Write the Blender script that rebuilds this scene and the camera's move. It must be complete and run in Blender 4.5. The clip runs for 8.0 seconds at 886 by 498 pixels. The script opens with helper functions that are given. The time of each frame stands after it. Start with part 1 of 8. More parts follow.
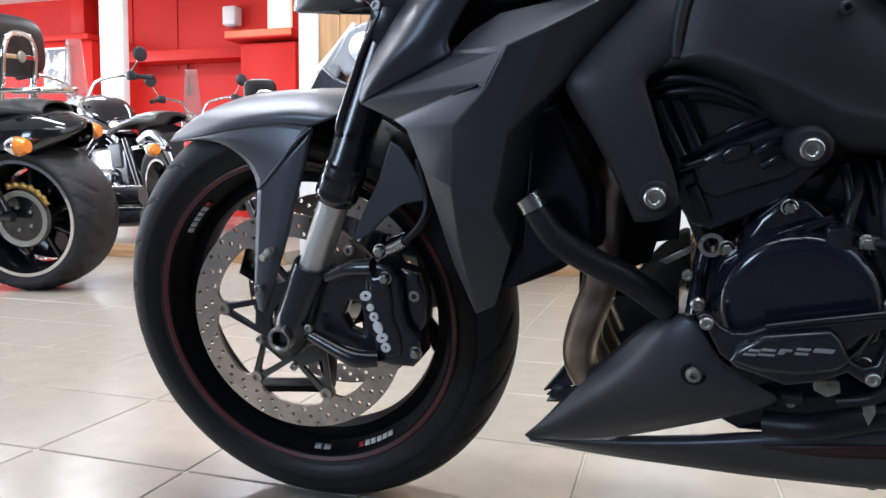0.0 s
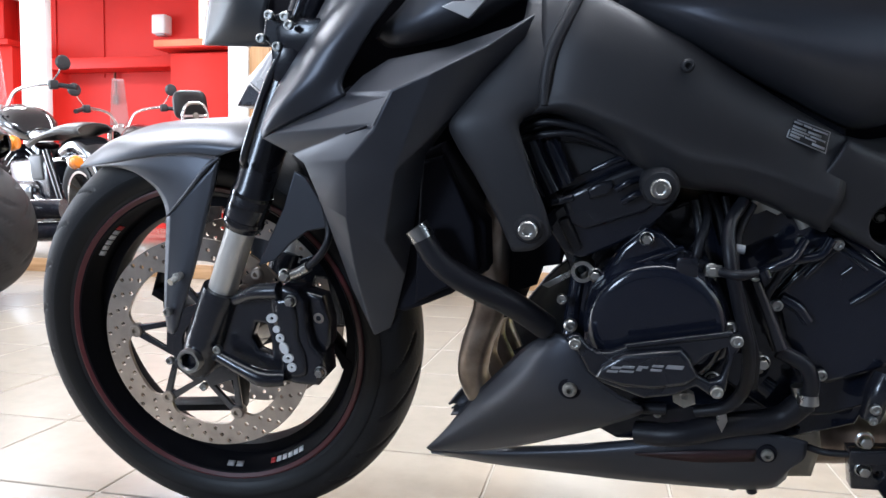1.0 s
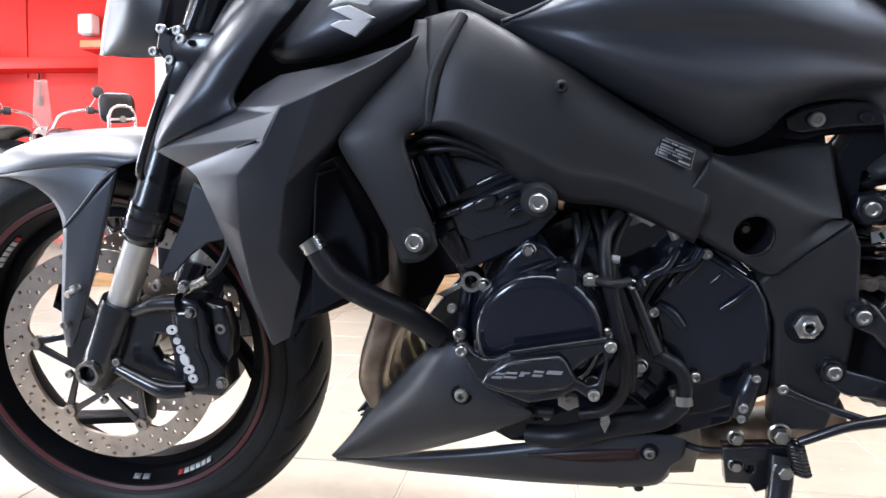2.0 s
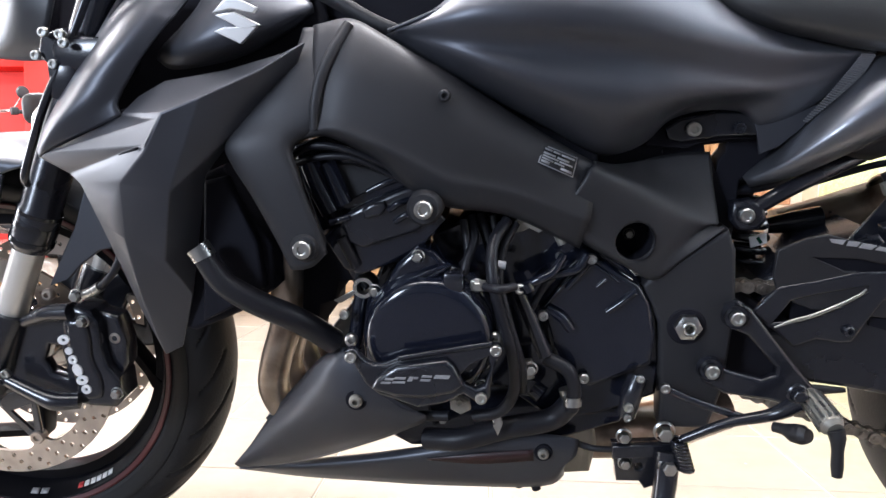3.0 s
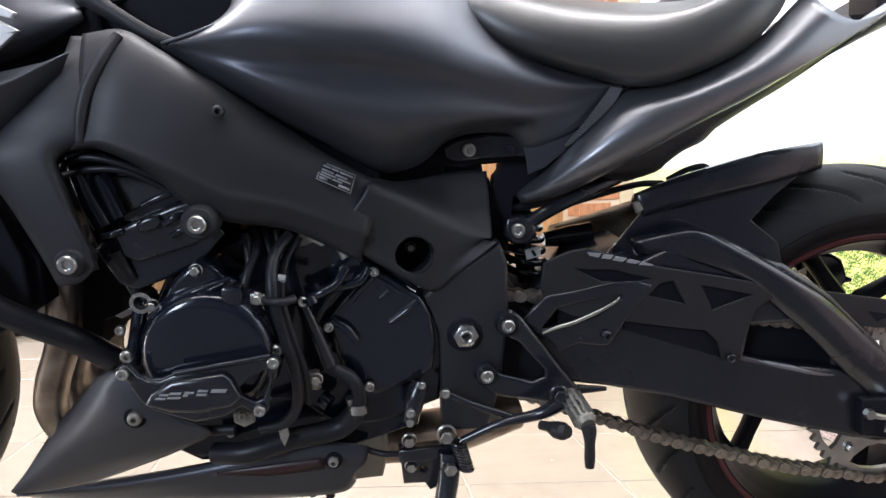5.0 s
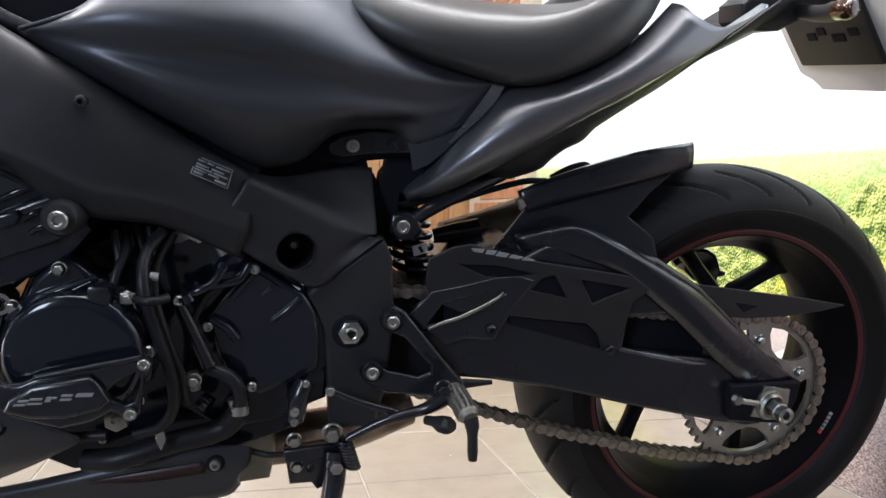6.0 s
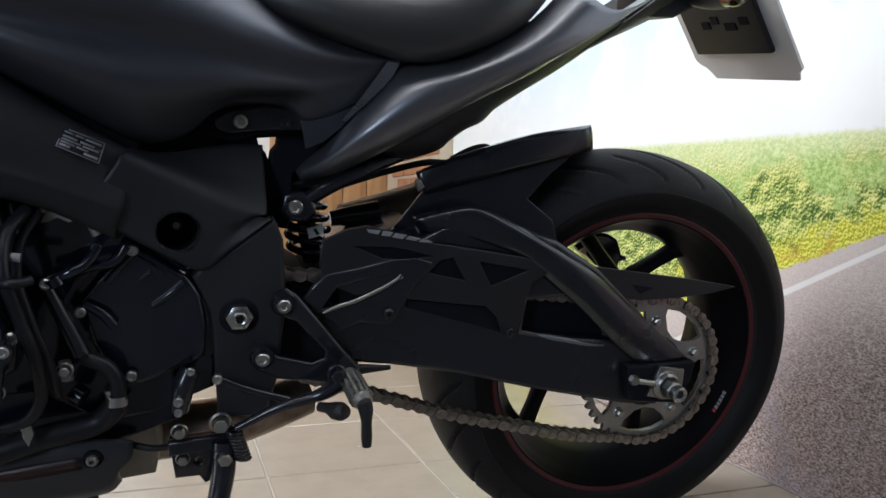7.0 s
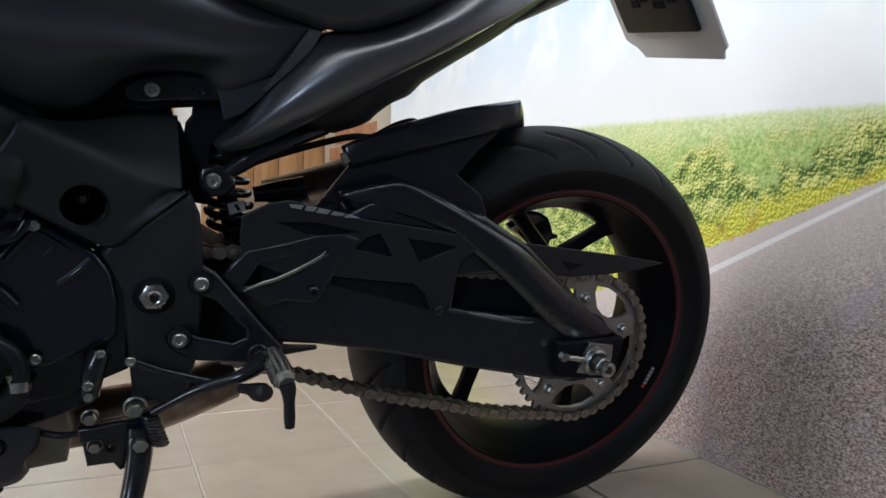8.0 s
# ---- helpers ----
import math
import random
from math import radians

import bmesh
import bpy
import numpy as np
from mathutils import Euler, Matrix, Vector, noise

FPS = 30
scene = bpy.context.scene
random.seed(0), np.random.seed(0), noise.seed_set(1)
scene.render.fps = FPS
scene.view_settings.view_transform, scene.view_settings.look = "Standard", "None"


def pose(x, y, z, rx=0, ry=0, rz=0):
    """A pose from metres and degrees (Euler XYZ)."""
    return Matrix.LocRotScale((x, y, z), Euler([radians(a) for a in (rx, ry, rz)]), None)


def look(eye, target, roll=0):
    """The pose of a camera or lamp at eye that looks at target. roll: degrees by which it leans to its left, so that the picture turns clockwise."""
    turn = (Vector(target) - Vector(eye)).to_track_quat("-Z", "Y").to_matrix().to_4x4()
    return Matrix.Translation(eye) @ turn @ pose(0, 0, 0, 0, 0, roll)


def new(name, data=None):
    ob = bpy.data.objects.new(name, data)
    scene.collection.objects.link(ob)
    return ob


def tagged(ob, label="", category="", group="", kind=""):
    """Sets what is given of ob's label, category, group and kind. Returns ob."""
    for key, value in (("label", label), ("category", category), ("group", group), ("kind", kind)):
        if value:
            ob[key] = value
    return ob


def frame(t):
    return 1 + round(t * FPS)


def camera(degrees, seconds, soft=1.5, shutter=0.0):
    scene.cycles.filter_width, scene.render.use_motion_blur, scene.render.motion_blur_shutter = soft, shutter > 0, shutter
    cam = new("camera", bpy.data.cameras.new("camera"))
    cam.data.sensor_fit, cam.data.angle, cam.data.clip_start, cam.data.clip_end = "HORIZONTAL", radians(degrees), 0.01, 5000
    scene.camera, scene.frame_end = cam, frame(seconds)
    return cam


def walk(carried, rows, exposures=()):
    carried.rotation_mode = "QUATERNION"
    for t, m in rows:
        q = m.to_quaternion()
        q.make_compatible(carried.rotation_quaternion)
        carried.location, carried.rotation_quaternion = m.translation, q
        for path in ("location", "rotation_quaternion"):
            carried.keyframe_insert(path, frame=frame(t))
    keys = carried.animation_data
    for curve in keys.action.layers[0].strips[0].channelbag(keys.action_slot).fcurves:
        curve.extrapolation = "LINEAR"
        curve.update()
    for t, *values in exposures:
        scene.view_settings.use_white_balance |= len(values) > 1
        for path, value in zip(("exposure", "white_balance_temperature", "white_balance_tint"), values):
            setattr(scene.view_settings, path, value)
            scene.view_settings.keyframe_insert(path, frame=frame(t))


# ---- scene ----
cam = camera(62.92, 8.0)
# seconds, eye, heading (to the left of +y), pitch, roll
PATH = [
    (0, 0.4986, -0.9772, 0.4731, 18.123, -5.181, 0.748),
    (0.5, 0.5269, -0.9948, 0.4839, 16.376, -4.614, 0.882),
    (1, 0.5570, -1.0143, 0.4954, 13.273, -4.280, 1.007),
    (1.5, 0.5839, -1.0241, 0.5015, 10.767, -4.035, 1.056),
    (3, 0.6719, -1.0252, 0.5104, 4.508, -3.555, 0.944),
    (3.5, 0.6969, -1.0303, 0.5123, 1.993, -3.166, 1.057),
    (4, 0.7202, -1.0404, 0.5174, -0.385, -2.964, 1.159),
    (4.5, 0.7393, -1.0466, 0.5193, -3.407, -2.788, 1.330),
    (6, 0.7882, -1.0571, 0.5167, -13.366, -2.556, 1.465),
    (6.5, 0.8103, -1.0554, 0.5104, -17.012, -2.609, 1.528),
    (7, 0.8256, -1.0470, 0.5010, -19.392, -2.816, 1.593),
    (7.5, 0.8366, -1.0414, 0.4946, -21.555, -3.116, 1.599),
    (8, 0.8486, -1.0372, 0.4879, -24.007, -3.756, 1.586),
]


def aimed(x, y, z, yaw, pitch, roll):
    h, p = radians(yaw), radians(pitch)
    way = Vector((-math.sin(h) * math.cos(p), math.cos(h) * math.cos(p), math.sin(p)))
    return look((x, y, z), Vector((x, y, z)) + way, roll)


# seconds, stops, white balance
EXPOSED = [(0.0, -0.45, 5800, 10), (1.5, 0.22, 5900, 12), (3.5, 0.58, 6300, 15), (4.5, 0.42, 6300, 15), (6.0, -0.30, 6300, 14), (7.0, -0.9, 6100, 11), (8.0, -1.05, 6100, 11)]
walk(cam, [(t, aimed(*row)) for t, *row in PATH], EXPOSED)

# ---- light ----
world = bpy.data.worlds.new("world")
scene.world = world
world.use_nodes = True
world.node_tree.nodes["Background"].inputs[0].default_value = (0.85, 0.92, 1.0, 1)
world.node_tree.nodes["Background"].inputs[1].default_value = 3.0


def area_light(name, x, y, z, sx, sy, watts, colour=(1.0, 0.985, 0.965), turn=(0, 0, 0)):
    lamp = bpy.data.lights.new(name, "AREA")
    lamp.shape, lamp.size, lamp.size_y, lamp.energy, lamp.color = "RECTANGLE", sx, sy, watts, colour
    ob = new(name, lamp)
    ob.matrix_basis = pose(x, y, z, *turn)
    return ob


# ---- materials ----
def material(name, colour, rough=0.5, metal=0.0, grain=0.0, scale=200.0, bump=0.0, stains=0.0, stain_scale=6.0, coat=0.0,
             spec=0.5, rough_var=0.08, stain_colour=None, coat_rough=0.06):
    """A surface with fine grain, bump, and larger stains in colour and roughness."""
    m = bpy.data.materials.new(name)
    m.use_nodes = True
    nt = m.node_tree
    b = nt.nodes["Principled BSDF"]
    b.inputs["Metallic"].default_value = metal
    b.inputs["Coat Weight"].default_value = coat
    b.inputs["Coat Roughness"].default_value = coat_rough
    b.inputs["Specular IOR Level"].default_value = spec
    tc = nt.nodes.new("ShaderNodeTexCoord")
    big = nt.nodes.new("ShaderNodeTexNoise")
    big.inputs["Scale"].default_value = stain_scale
    big.inputs["Detail"].default_value = 6
    fine = nt.nodes.new("ShaderNodeTexNoise")
    fine.inputs["Scale"].default_value = scale
    fine.inputs["Detail"].default_value = 3
    nt.links.new(tc.outputs["Object"], big.inputs["Vector"])
    nt.links.new(tc.outputs["Object"], fine.inputs["Vector"])
    mix = nt.nodes.new("ShaderNodeMix")
    mix.data_type = "RGBA"
    c = Vector(colour)
    dark = Vector(stain_colour) if stain_colour else c * 0.55
    mix.inputs[6].default_value = (*c, 1)
    mix.inputs[7].default_value = (*dark, 1)
    ramp = nt.nodes.new("ShaderNodeMapRange")
    ramp.inputs["From Min"].default_value, ramp.inputs["From Max"].default_value = 0.45, 0.75
    ramp.inputs["To Max"].default_value = stains
    nt.links.new(big.outputs["Fac"], ramp.inputs["Value"])
    nt.links.new(ramp.outputs["Result"], mix.inputs[0])
    last = mix.outputs[2]
    if grain:
        mul = nt.nodes.new("ShaderNodeMix")
        mul.data_type, mul.blend_type = "RGBA", "OVERLAY"
        mul.inputs[0].default_value = grain
        nt.links.new(last, mul.inputs[6])
        nt.links.new(fine.outputs["Color"], mul.inputs[7])
        last = mul.outputs[2]
    nt.links.new(last, b.inputs["Base Color"])
    rr = nt.nodes.new("ShaderNodeMapRange")
    rr.inputs["To Min"].default_value, rr.inputs["To Max"].default_value = max(0.02, rough - rough_var), min(1, rough + rough_var)
    nt.links.new(big.outputs["Fac"], rr.inputs["Value"])
    nt.links.new(rr.outputs["Result"], b.inputs["Roughness"])
    if bump:
        bp = nt.nodes.new("ShaderNodeBump")
        bp.inputs["Strength"].default_value = bump
        bp.inputs["Distance"].default_value = 0.001
        nt.links.new(fine.outputs["Fac"], bp.inputs["Height"])
        nt.links.new(bp.outputs["Normal"], b.inputs["Normal"])
    return m


MATTE = material("matte_black_paint", (0.056, 0.059, 0.071), 0.46, metal=0.58, scale=900, bump=0.04, stains=0.12, spec=0.4, coat=0.3, coat_rough=0.30)
TANK_PAINT = material("matte_graphite_tank_paint", (0.076, 0.080, 0.096), 0.47, metal=0.62, scale=900, bump=0.04, stains=0.12, spec=0.4, coat=0.4, coat_rough=0.32)
FENDER = material("matte_grey_black_paint", (0.088, 0.093, 0.108), 0.42, metal=0.80, scale=900, bump=0.05, stains=0.15, coat=0.25, coat_rough=0.28)
FRAME = material("black_frame_coating", (0.036, 0.036, 0.040), 0.54, metal=0.35, scale=700, bump=0.08, stains=0.2, spec=0.3, coat=0.12, coat_rough=0.36)
# SHEEN: satin paint, base lifted far above MATTE to brighten its reflected band
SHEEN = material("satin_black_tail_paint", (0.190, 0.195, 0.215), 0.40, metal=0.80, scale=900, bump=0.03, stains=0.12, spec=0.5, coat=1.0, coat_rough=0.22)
RIM = material("black_wheel_coating", (0.006, 0.006, 0.008), 0.42, scale=500, bump=0.04, stains=0.25, spec=0.08)
PLASTIC = material("grained_black_plastic", (0.014, 0.014, 0.017), 0.5, scale=700, bump=0.25, stains=0.3)
SATIN = material("satin_black_metal", (0.012, 0.013, 0.019), 0.26, scale=500, bump=0.10, stains=0.35, coat=0.5, coat_rough=0.12)
ENGINE = material("engine_black_enamel", (0.009, 0.011, 0.020), 0.16, scale=350, bump=0.06, stains=0.35, coat=0.6, spec=0.35)
GLOSS = material("gloss_black_paint", (0.008, 0.008, 0.010), 0.10, coat=0.5, stains=0.2)
# DARK: black parts, and sheets that stand for shade in gaps
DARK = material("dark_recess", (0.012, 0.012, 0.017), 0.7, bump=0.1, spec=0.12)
RUBBER = material("tyre_rubber", (0.014, 0.014, 0.016), 0.60, scale=260, bump=0.35, stains=0.5, spec=0.3, stain_colour=(0.036, 0.035, 0.034), stain_scale=14)
SIDEWALL = material("smooth_sidewall_rubber", (0.007, 0.007, 0.008), 0.46, scale=300, bump=0.1, stains=0.3, spec=0.25)
HOSE = material("hose_rubber", (0.014, 0.014, 0.018), 0.42, scale=300, bump=0.1, stains=0.3, spec=0.35)
GRIP = material("grey_ribbed_grip_rubber", (0.16, 0.16, 0.17), 0.5, scale=500, bump=0.1, stains=0.2)
VINYL = material("seat_vinyl", (0.032, 0.032, 0.033), 0.40, scale=800, bump=0.14, stains=0.10, spec=0.9)
STEEL = material("zinc_plated_steel", (0.50, 0.50, 0.48), 0.30, metal=1.0, scale=300, bump=0.05, stains=0.5, stain_scale=40, rough_var=0.12)
ALLOY = material("fork_tube_alloy", (0.88, 0.84, 0.77), 0.38, metal=0.75, stains=0.2, rough_var=0.06)
CHROME = material("chrome", (0.85, 0.85, 0.86), 0.06, metal=1.0, stains=0.1)
EMBLEM = material("polished_emblem_metal", (0.88, 0.86, 0.84), 0.30, metal=0.7, stains=0.1)
DISC = material("brake_disc_steel", (0.46, 0.40, 0.345), 0.38, metal=0.75, scale=160, bump=0.08, stains=0.6, stain_scale=30)
HEADER = material("heat_tinted_exhaust", (0.36, 0.30, 0.245), 0.34, metal=0.9, scale=90, bump=0.12, stains=1.0, stain_scale=20, stain_colour=(0.085, 0.045, 0.028), rough_var=0.14)
CHAIN = material("oily_chain_steel", (0.33, 0.29, 0.25), 0.30, metal=0.75, stains=0.8, stain_scale=60, stain_colour=(0.03, 0.025, 0.02))
SPROCKET = material("worn_sprocket_steel", (0.36, 0.35, 0.33), 0.38, metal=0.8, stains=0.7, stain_scale=30)
GREYCAST = material("bare_cast_alloy", (0.34, 0.32, 0.28), 0.5, metal=0.6, scale=200, bump=0.3, stains=0.6, stain_scale=24)
RED_TAPE = material("dark_red_rim_tape", (0.080, 0.012, 0.015), 0.35, stains=0.4, stain_scale=20)
FADED = material("faded_dark_red_print", (0.034, 0.010, 0.011), 0.4, stains=0.8, stain_scale=30, stain_colour=(0.012, 0.010, 0.010))
RED_MARK = material("red_decal", (0.55, 0.03, 0.03), 0.4)
WHITE_MARK = material("white_print", (0.78, 0.78, 0.78), 0.5, stains=0.3, stain_scale=60)
GREY_MARK = material("grey_print", (0.30, 0.30, 0.31), 0.45, stains=0.3, stain_scale=60)
AMBER = material("amber_lens", (0.75, 0.22, 0.02), 0.18, coat=0.6)
SMOKED = material("smoked_amber_lens", (0.050, 0.020, 0.008), 0.12, coat=0.8)
LENS = material("clear_lens", (0.75, 0.78, 0.80), 0.08, coat=0.8)
WHITE_PLASTIC = material("white_plastic", (0.75, 0.74, 0.72), 0.35, stains=0.25)
GOLD = material("gold_anodised", (0.55, 0.33, 0.10), 0.35, metal=0.8, stains=0.5)
GREENPAINT = material("green_paint", (0.008, 0.050, 0.028), 0.2, coat=0.5)


# ---- mesh helpers ----
def smooth_mesh(me, angle=40):
    for p in me.polygons:
        p.use_smooth = True
    me.set_sharp_from_angle(angle=radians(angle))


def obj(name, me, mat, parent=None, label="", angle=40):
    if mat and not me.materials:
        me.materials.append(mat)
    smooth_mesh(me, angle)
    ob = new(name, me)
    if parent:
        ob.parent = parent
    if label:
        tagged(ob, label)
    return ob


def part(name, bm, mat, parent=None, label="", angle=40):
    me = bpy.data.meshes.new(name)
    bmesh.ops.recalc_face_normals(bm, faces=bm.faces)
    bm.to_mesh(me)
    bm.free()
    return obj(name, me, mat, parent, label, angle)


def thing(name, label, category, group="", m=None):
    ob = tagged(new(name), label, category, group)
    ob.empty_display_size = 0.05
    if m:
        ob.matrix_basis = m
    return ob


def catmull(pts, n):
    """n points along a smooth curve through pts, evenly by chord length."""
    p = np.array(pts, float)
    if len(p) == 2:
        return [Vector(p[0] + (p[1] - p[0]) * k / (n - 1)) for k in range(n)]
    seg = np.sqrt(np.maximum(np.linalg.norm(np.diff(p, axis=0), axis=1), 1e-6))
    t = np.r_[0, np.cumsum(seg)]
    tang = np.zeros_like(p)
    for k in range(len(p)):
        a, b = max(k - 1, 0), min(k + 1, len(p) - 1)
        tang[k] = (p[b] - p[a]) / (t[b] - t[a])
    out = []
    for s in np.linspace(0, t[-1], n):
        k = min(int(np.searchsorted(t, s, "right")) - 1, len(p) - 2)
        h = t[k + 1] - t[k]
        u = (s - t[k]) / h
        q = ((2 * u**3 - 3 * u**2 + 1) * p[k] + (u**3 - 2 * u**2 + u) * h * tang[k]
             + (-2 * u**3 + 3 * u**2) * p[k + 1] + (u**3 - u**2) * h * tang[k + 1])
        out.append(Vector(q))
    return out


def loft(curves, n=28, m=0, close_mirror=False):
    """A skin through curves given in order, each a smooth line through its points."""
    rows = [catmull(c, n) for c in curves]
    if m:
        cols = [catmull([r[k] for r in rows], m) for k in range(n)]
        rows = [[cols[k][j] for k in range(n)] for j in range(m)]
    bm = bmesh.new()
    grid = [[bm.verts.new(v) for v in r] for r in rows]
    for a, b in zip(grid, grid[1:]):
        for k in range(n - 1):
            bm.faces.new((a[k], a[k + 1], b[k + 1], b[k]))
    return bm


def mirrored(bm):
    """Adds the mirror image of a skin that reaches the bike's middle plane."""
    geo = bmesh.ops.duplicate(bm, geom=bm.verts[:] + bm.edges[:] + bm.faces[:])["geom"]
    for v in geo:
        if isinstance(v, bmesh.types.BMVert):
            v.co.y = -v.co.y
    bmesh.ops.reverse_faces(bm, faces=[g for g in geo if isinstance(g, bmesh.types.BMFace)])
    bmesh.ops.remove_doubles(bm, verts=bm.verts, dist=0.0015)
    return bm


def twin(ob):
    """The same part on the other side of the bike."""
    me = ob.data.copy()
    me.transform(Matrix.Diagonal((1, -1, 1, 1)))
    me.flip_normals()
    o = new(ob.name.split(".")[0], me)
    o.parent = ob.parent
    if ob.get("label"):
        tagged(o, ob["label"])
    for md in ob.modifiers:
        c = o.modifiers.new(md.name, md.type)
        if md.type == "SOLIDIFY":
            c.thickness, c.offset, c.use_even_offset = md.thickness, md.offset, False
        else:
            c.width, c.segments, c.limit_method, c.angle_limit = md.width, md.segments, md.limit_method, md.angle_limit
    return o


def thicken(ob, t, bevel=0.0, seg=2, offset=-1.0):
    md = ob.modifiers.new("thick", "SOLIDIFY")
    md.thickness, md.offset, md.use_even_offset = t, offset, False
    if bevel:
        bv = ob.modifiers.new("edge", "BEVEL")
        bv.width, bv.segments, bv.limit_method, bv.angle_limit = bevel, seg, "ANGLE", radians(35)
    return ob


def shell(name, curves, mat, parent, thick=0.004, n=28, m=0, label="", mirror=False, bevel=0.0, flip=False):
    bm = loft(curves, n, m)
    bmesh.ops.recalc_face_normals(bm, faces=bm.faces)
    # outward is to the left side of the bike
    s = sum(f.normal.y * f.calc_area() for f in bm.faces)
    if (s > 0) != flip:
        bmesh.ops.reverse_faces(bm, faces=bm.faces)
    joined = mirror and min(abs(v.co.y) for v in bm.verts) < 0.002
    if joined:
        mirrored(bm)
    me = bpy.data.meshes.new(name)
    bm.to_mesh(me)
    bm.free()
    ob = obj(name, me, mat, parent, label, 50)
    if thick:
        thicken(ob, thick, bevel)
    if mirror and not joined:
        twin(ob)
    return ob


def flat_to_bike(y):
    """Turns a drawing in x, z into the bike's side plane at depth y."""
    return Matrix(((1, 0, 0, 0), (0, 0, 1, y), (0, 1, 0, 0), (0, 0, 0, 1)))


def outline_mesh(loops, thick, bevel=0.0, smooth=False, res=2):
    """A flat plate with holes: closed loops in x, y; thick in z, with rounded edges."""
    cu = bpy.data.curves.new("outline", "CURVE")
    cu.dimensions, cu.fill_mode, cu.resolution_u = "2D", "BOTH", 4
    cu.extrude, cu.bevel_depth, cu.bevel_resolution, cu.offset = max(thick / 2 - bevel, 0.0), bevel, res, -bevel
    for loop in loops:
        pts = loop
        if smooth:
            pts = [(v.x, v.y) for v in catmull([(*p, 0) for p in list(loop) + [loop[0]]], 4 * len(loop) + 1)[:-1]]
        sp = cu.splines.new("POLY")
        sp.points.add(len(pts) - 1)
        for q, p in zip(sp.points, pts):
            q.co = (p[0], p[1], 0, 1)
        sp.use_cyclic_u = True
    ob = bpy.data.objects.new("outline", cu)
    scene.collection.objects.link(ob)
    dg = bpy.context.evaluated_depsgraph_get()
    me = bpy.data.meshes.new_from_object(ob.evaluated_get(dg))
    bpy.data.objects.remove(ob)
    bpy.data.curves.remove(cu)
    me.materials.clear()
    return me


def weld(me):
    """Join the rims of a plate into one solid."""
    bm = bmesh.new()
    bm.from_mesh(me)
    bmesh.ops.remove_doubles(bm, verts=bm.verts, dist=1e-5)
    bm.to_mesh(me)
    bm.free()
    return me


def plate(name, loops, y, thick, mat, parent, bevel=0.002, smooth=False, label="", angle=35, mirror=False):
    """A plate parallel to the bike's side; y is the depth of its outer face."""
    me = outline_mesh(loops, thick, bevel, smooth)
    me.transform(flat_to_bike(y + thick / 2))
    me.flip_normals()
    ob = obj(name, me, mat, parent, label, angle)
    if mirror:
        twin(ob)
    return ob


def circle(cx, cz, r, n=24, start=0.0):
    return [(cx + r * math.cos(start + 2 * math.pi * k / n), cz + r * math.sin(start + 2 * math.pi * k / n)) for k in range(n)]


def lathe_bm(profile, n=48, closed=False, centre=(0, 0, 0)):
    """Turns a profile of (radius, y) round the y axis."""
    bm = bmesh.new()
    cx, cy, cz = centre
    rings = []
    for r, y in profile:
        if r < 1e-6:
            rings.append([bm.verts.new((cx, cy + y, cz))])
        else:
            rings.append([bm.verts.new((cx + r * math.cos(2 * math.pi * k / n), cy + y, cz + r * math.sin(2 * math.pi * k / n))) for k in range(n)])
    if closed:
        rings.append(rings[0])
    for a, b in zip(rings, rings[1:]):
        for k in range(n):
            j = (k + 1) % n
            q = [a[k % len(a)], a[j % len(a)], b[j % len(b)], b[k % len(b)]]
            q = [v for i, v in enumerate(q) if v not in q[:i]]
            if len(q) > 2:
                bm.faces.new(q)
    return bm


def lathe(name, profile, mat, parent, n=48, closed=False, centre=(0, 0, 0), label="", angle=35):
    return part(name, lathe_bm(profile, n, closed, centre), mat, parent, label, angle)


def tube_bm(pts, r, n=10, steps=0, bm=None, cap=True, smooth=True):
    """A round bar or hose along a smooth line; r may be a list, one for each point."""
    bm = bm or bmesh.new()
    radii = r if isinstance(r, (list, tuple)) else [r] * len(pts)
    steps = steps or (max(2, 6 * (len(pts) - 1)) if len(pts) > 2 else 2)
    line = catmull(pts, steps) if smooth else [Vector(p) for p in pts]
    steps = len(line)
    rad = np.interp(np.linspace(0, 1, steps), np.linspace(0, 1, len(radii)), radii)
    side, rings = None, []
    for k, p in enumerate(line):
        d = (line[min(k + 1, steps - 1)] - line[max(k - 1, 0)]).normalized()
        if side is None:
            side = d.orthogonal().normalized()
        side = (side - d * side.dot(d)).normalized()
        up = d.cross(side)
        rings.append([bm.verts.new(p + float(rad[k]) * (side * math.cos(2 * math.pi * j / n) + up * math.sin(2 * math.pi * j / n))) for j in range(n)])
    for a, b in zip(rings, rings[1:]):
        for j in range(n):
            bm.faces.new((a[j], a[(j + 1) % n], b[(j + 1) % n], b[j]))
    if cap:
        bm.faces.new(rings[0][::-1])
        bm.faces.new(rings[-1])
    return bm


def tube(name, pts, r, mat, parent, n=10, label="", steps=0, smooth=True):
    return part(name, tube_bm(pts, r, n, steps, smooth=smooth), mat, parent, label, 50)


def box_bm(x0, x1, y0, y1, z0, z1, bevel=0.0, seg=2, bm=None):
    made = bmesh.new()
    bmesh.ops.create_cube(made, size=1)
    for v in made.verts:
        v.co = Vector((x0 + (v.co.x + 0.5) * (x1 - x0), y0 + (v.co.y + 0.5) * (y1 - y0), z0 + (v.co.z + 0.5) * (z1 - z0)))
    if bevel:
        bmesh.ops.bevel(made, geom=made.edges[:], offset=bevel, segments=seg, affect="EDGES", profile=0.5)
    if bm is None:
        return made
    me = bpy.data.meshes.new("join")
    made.to_mesh(me)
    made.free()
    bm.from_mesh(me)
    bpy.data.meshes.remove(me)
    return bm


